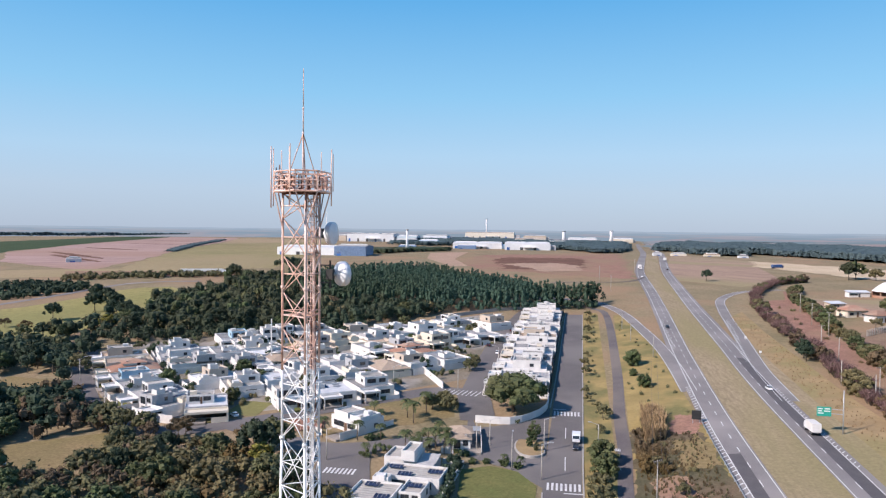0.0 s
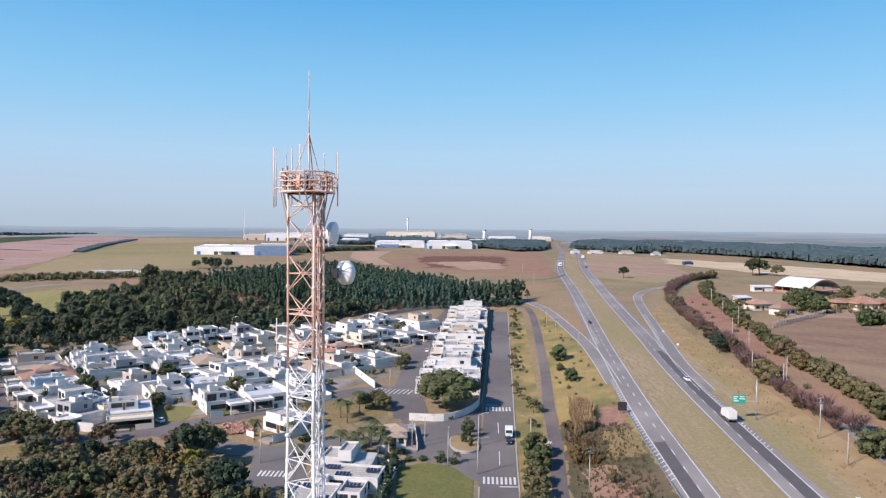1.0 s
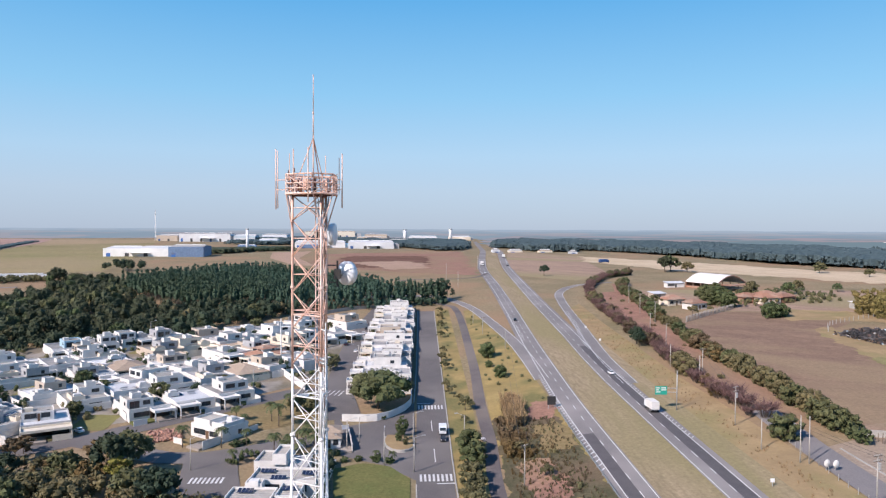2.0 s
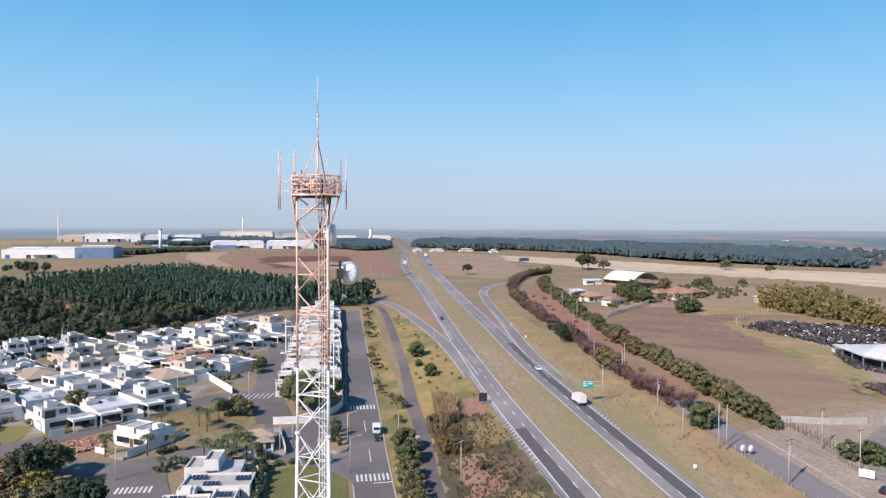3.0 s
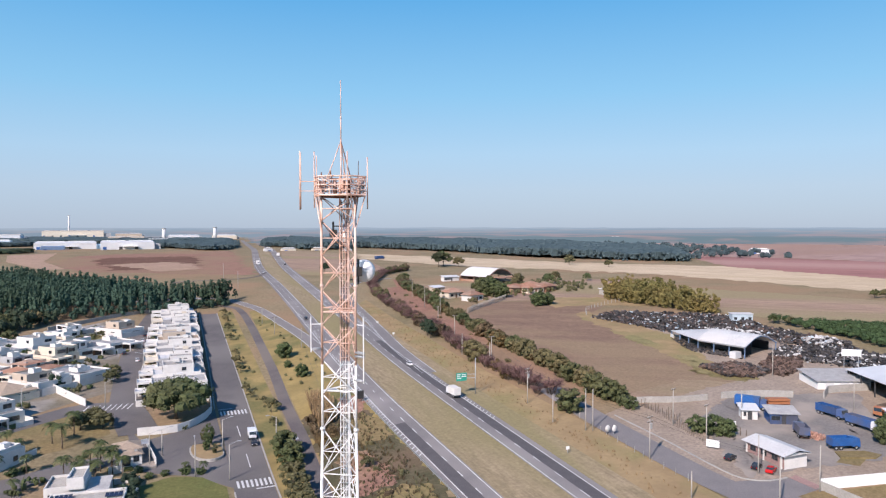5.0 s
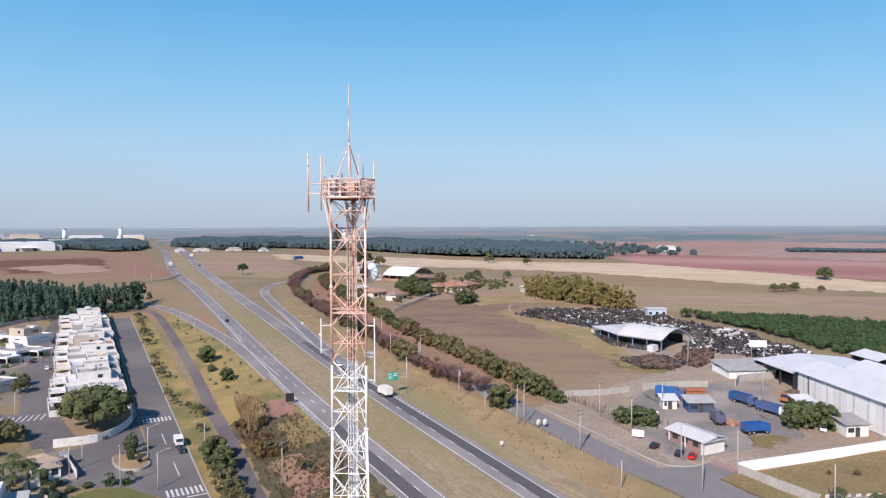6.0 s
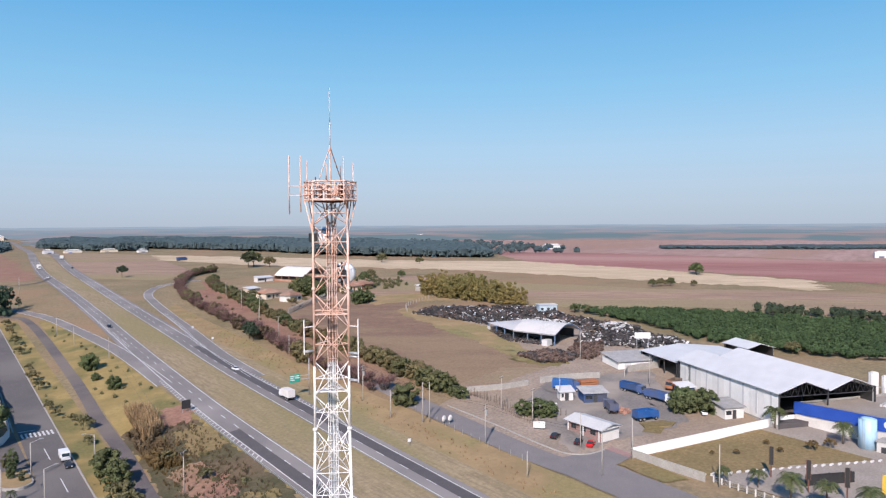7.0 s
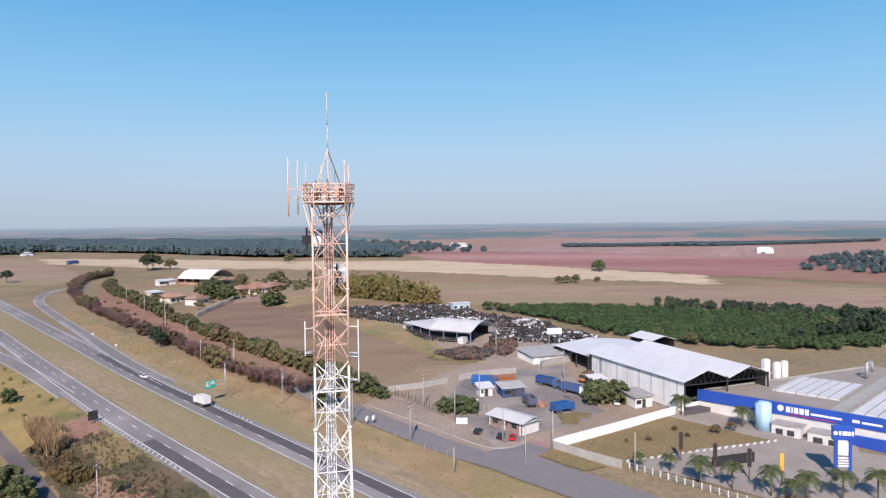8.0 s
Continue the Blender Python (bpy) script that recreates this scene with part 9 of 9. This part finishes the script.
# ---- poles, lamps and signs ----
def power_pole(x, y, h, turn, label, arms=1, lamp=False, transformer=False):
    ob = thing("power_pole" if not lamp else "street_lamp", on(x, y, turn), label, "pole" if not lamp else "street lamp")
    part("shaft", Geo().tube((0, 0, -0.5), (0, 0, h), 0.14, 0.095, n=7), "pole", ob, "", True)
    for i in range(arms):
        z = h - 0.35 - i * 0.9
        part("crossarm", Geo().box(-1.0, 1.0, -0.07, 0.07, z, z + 0.14), "timber", ob)
        for dx in (-0.9, -0.45, 0.45, 0.9):
            part("insulator", Geo().tube((dx, 0, z + 0.14), (dx, 0, z + 0.36), 0.05, n=5), "galv", ob)
    if transformer:
        part("transformer", Geo().tube((0.4, 0, h - 2.6), (0.4, 0, h - 1.5), 0.3, n=8), "galv", ob)
    if lamp:
        part("bracket", Geo().tube((0, 0, h - 0.1), (1.8, 0, h + 0.5), 0.04, n=5), "galv", ob)
        part("lamp_head", Geo().box(1.6, 2.4, -0.14, 0.14, h + 0.42, h + 0.56), "galv", ob)
    return ob


POLES = [(16.8, 134.8, 8.5, 40, 1), (69.3, 156.5, 9, 30, 2), (67.6, 141, 6.5, 30, 0), (71.5, 133.2, 9.5, 30, 0), (72.8, 132.3, 9.5, 30, 0), (73.7, 113.4, 8.8, 20, 2), (91.6, 128, 8.5, 20, 1), (91.2, 116.8, 8, 20, 1), (87.8, 99.2, 7.5, 10, 0), (80, 86.9, 8.8, 20, 0), (91.3, 88.6, 8.5, 0, 0), (80, 200, 8, 5, 1), (77.5, 196, 7, 5, 0), (75, 212, 7, 5, 0), (84, 240, 8, 5, 1), (86, 262, 8, 5, 1), (96, 285, 9, 5, 1), (98, 310, 9, 5, 1), (104, 345, 9, 5, 1), (144.5, 149.5, 9, 0, 0), (137, 118, 8.5, 0, 0), (93, 70.5, 8, 0, 0), (68.8, 95.6, 5, 0, 0), (108.5, 124.5, 7, 0, 0), (50, 560, 11, 0, 0), (20, 470, 12, 0, 0), (25, 430, 10, 0, 0), (29, 250, 7, 0, 0), (24, 280, 7, 0, 1), (22.5, 305, 7, 0, 1)]
for x, y, h, t, k in POLES:
    power_pole(x, y, h, t, "weathered concrete power pole with timber crossarms" if k else "plain weathered concrete pole", k, transformer=(k == 2))
for x, y, h, t in ((-11.2, 150.6, 7.5, 90), (-4.75, 146.6, 7.5, 0), (-4.8, 163, 7.5, 0), (7.4, 165, 6, 180), (-20, 160, 7, 0), (-31.5, 206, 7, 30), (-22.6, 238, 7, 180), (-51, 206, 7, 40), (-52, 149, 7, 0), (-17.5, 165, 6, 0), (-120, 168, 7, 60), (-150, 198, 7, 60), (-107, 282, 7, 0)):
    power_pole(x, y, h, t, "slim street lamp with a bent arm", 0, lamp=True)
wires = Geo()


def wire(p, q, sag):
    pts = [Vector(p).lerp(Vector(q), i / 10) - Vector((0, 0, sag * 4 * (i / 10) * (1 - i / 10))) for i in range(11)]
    for a3, b3 in zip(pts[:-1], pts[1:]):
        wires.tube(a3, b3, 0.025, n=3, caps=False)


for dx in (-0.8, 0.8):
    wire((16.8 + dx, 134.8, up(16.8, 134.8) + 8.4), (22 + dx, 96, up(22, 96) + 7), 0.8)
    wire((16.8 + dx, 134.8, up(16.8, 134.8) + 8.4), (29 + dx, 250, up(29, 250) + 7), 1.8)
    wire((69.3 + dx, 156.5, up(69.3, 156.5) + 8.8), (73.7 + dx, 113.4, up(73.7, 113.4) + 8.6), 1.0)
    wire((73.7 + dx, 113.4, up(73.7, 113.4) + 8.6), (80 + dx, 86.9, up(80, 86.9) + 8.6), 0.8)
    wire((69.3 + dx, 156.5, up(69.3, 156.5) + 8.8), (80 + dx, 200, up(80, 200) + 7.8), 1.0)
tagged(whole("power_lines", wires, "cable", "thin dark sagging power lines", "cable"), kind="stuff")
# gantry sign
gs = thing("road_sign", on(60.6, 169.5, 0), "green motorway direction sign on a cantilever pole", "road sign")
part("pole", Geo().tube((0, 0, -0.5), (0, 0, 9.8), 0.16, 0.12, n=8), "galv", gs, "", True)
part("arm", Geo().tube((0, 0, 5.4), (-4.6, 1.0, 5.4), 0.09, n=6).tube((0, 0, 4.4), (-4.6, 1.0, 4.4), 0.09, n=6), "galv", gs)
part("panel", Geo().box(-5.4, -2.4, 0.3, 0.4, 3.8, 5.9), "sign_green", gs, "green sign panel")
for z, x0, x1 in ((5.35, -5.2, -4.2), (5.35, -3.8, -2.7), (4.85, -5.2, -4.4), (4.85, -3.9, -2.6), (4.35, -5.2, -4.0)):
    part("writing_bar", Geo().box(x0, x1, 0.26, 0.3, z, z + 0.22), "sign_white", gs)
bs = thing("road_sign", on(30.9, 177.5, 0), "dark back of a small highway sign", "road sign")
part("panel", Geo().box(-1.1, 1.1, 0, 0.08, 1.0, 3.2), "black", bs)
for x in (-0.8, 0.8):
    part("post", Geo().box(x - 0.06, x + 0.06, 0.1, 0.2, -0.4, 3.2), "galv", bs)
for x, y, lab in ((60.5, 123, "small white roadside marker"), (63.4, 250, "small white roadside marker"), (64.5, 275, "small white roadside marker")):
    ob = thing("marker_post", on(x, y), lab + " on a post", "marker")
    part("post", Geo().box(-0.05, 0.05, -0.05, 0.05, -0.3, 1.2), "galv", ob)
    part("plate", Geo().box(-0.4, 0.4, -0.08, -0.05, 0.8, 1.5), "sign_white", ob)
for x, y in ((74.2, 128.6), (75.6, 128.0)):
    ob = thing("satellite_dish", on(x, y, 20), "white round satellite dish beside the service road", "dish")
    part("bowl", Geo().ball((0, 0, 1.5), 0.75, 0.35, 0.75, 14, 8), "white", ob, "", True)
    part("post", Geo().tube((0, 0.2, -0.3), (0, 0.2, 1.4), 0.06, n=5), "galv", ob)
board = thing("notice_board", on(89, 112.5, -50), "white blank notice board by the service road", "board")
part("panel", Geo().box(-1.3, 1.3, -0.05, 0.05, 0.5, 2.0), "sign_white", board)
for x in (-1.0, 1.0):
    part("post", Geo().box(x - 0.05, x + 0.05, 0.05, 0.12, -0.3, 2.0), "timber", board)
board2 = thing("notice_board", on(99.4, 118.2, -40), "white board before the yard trees", "board")
part("panel", Geo().box(-1.0, 1.0, -0.05, 0.05, 0.3, 2.8), "sign_white", board2)
part("post", Geo().box(-0.08, 0.08, 0.05, 0.15, -0.3, 2.8), "timber", board2)
# stake fences along the service road and crash barriers of the highway
g = Geo()
for x, y in catmull([(94, 141.5), (92.6, 130), (90.5, 120), (90, 114)], 0.9):
    h = 1.6 + 0.6 * noise.noise(Vector((x, y, 0)))
    g.tube((x, y, up(x, y) - 0.2), (x + 0.1, y, up(x, y) + h), 0.07, 0.05, n=5)
tagged(whole("stake_fence", g, "timber", "rough stake fence at the yard edge", "fence"), kind="stuff")
g = Geo()
for x, y in catmull([(76.2, 150), (74.6, 138), (73.6, 124), (73.2, 112), (73.6, 102)], 3.0):
    g.tube((x, y, up(x, y) - 0.2), (x, y, up(x, y) + 1.3), 0.06, n=5)
tagged(whole("stake_fence", g, "concrete", "small fence posts along the service road", "fence"), kind="stuff")
for line, off, y0, y1 in ((LEFT, -4.35, 60, 178),):
    c = catmull([p for p in line if p[1] < 300], 2.0)
    nr = normals(c)
    pts = [tuple(p + n2 * off) for p, n2 in zip(c, nr) if y0 < p[1] < y1]
    cb = thing("crash_barrier", Matrix(), "galvanised crash barrier along the highway edge", "barrier")
    part("rail", wall_line(Geo(), pts, 0.75, 0.04, 2.0, 0.42), "galv", cb)
    for x, y in pts[::2]:
        part("post", Geo().box(x - 0.06, x + 0.06, y - 0.06, y + 0.06, up(x, y) - 0.2, up(x, y) + 0.7), "galv", cb)
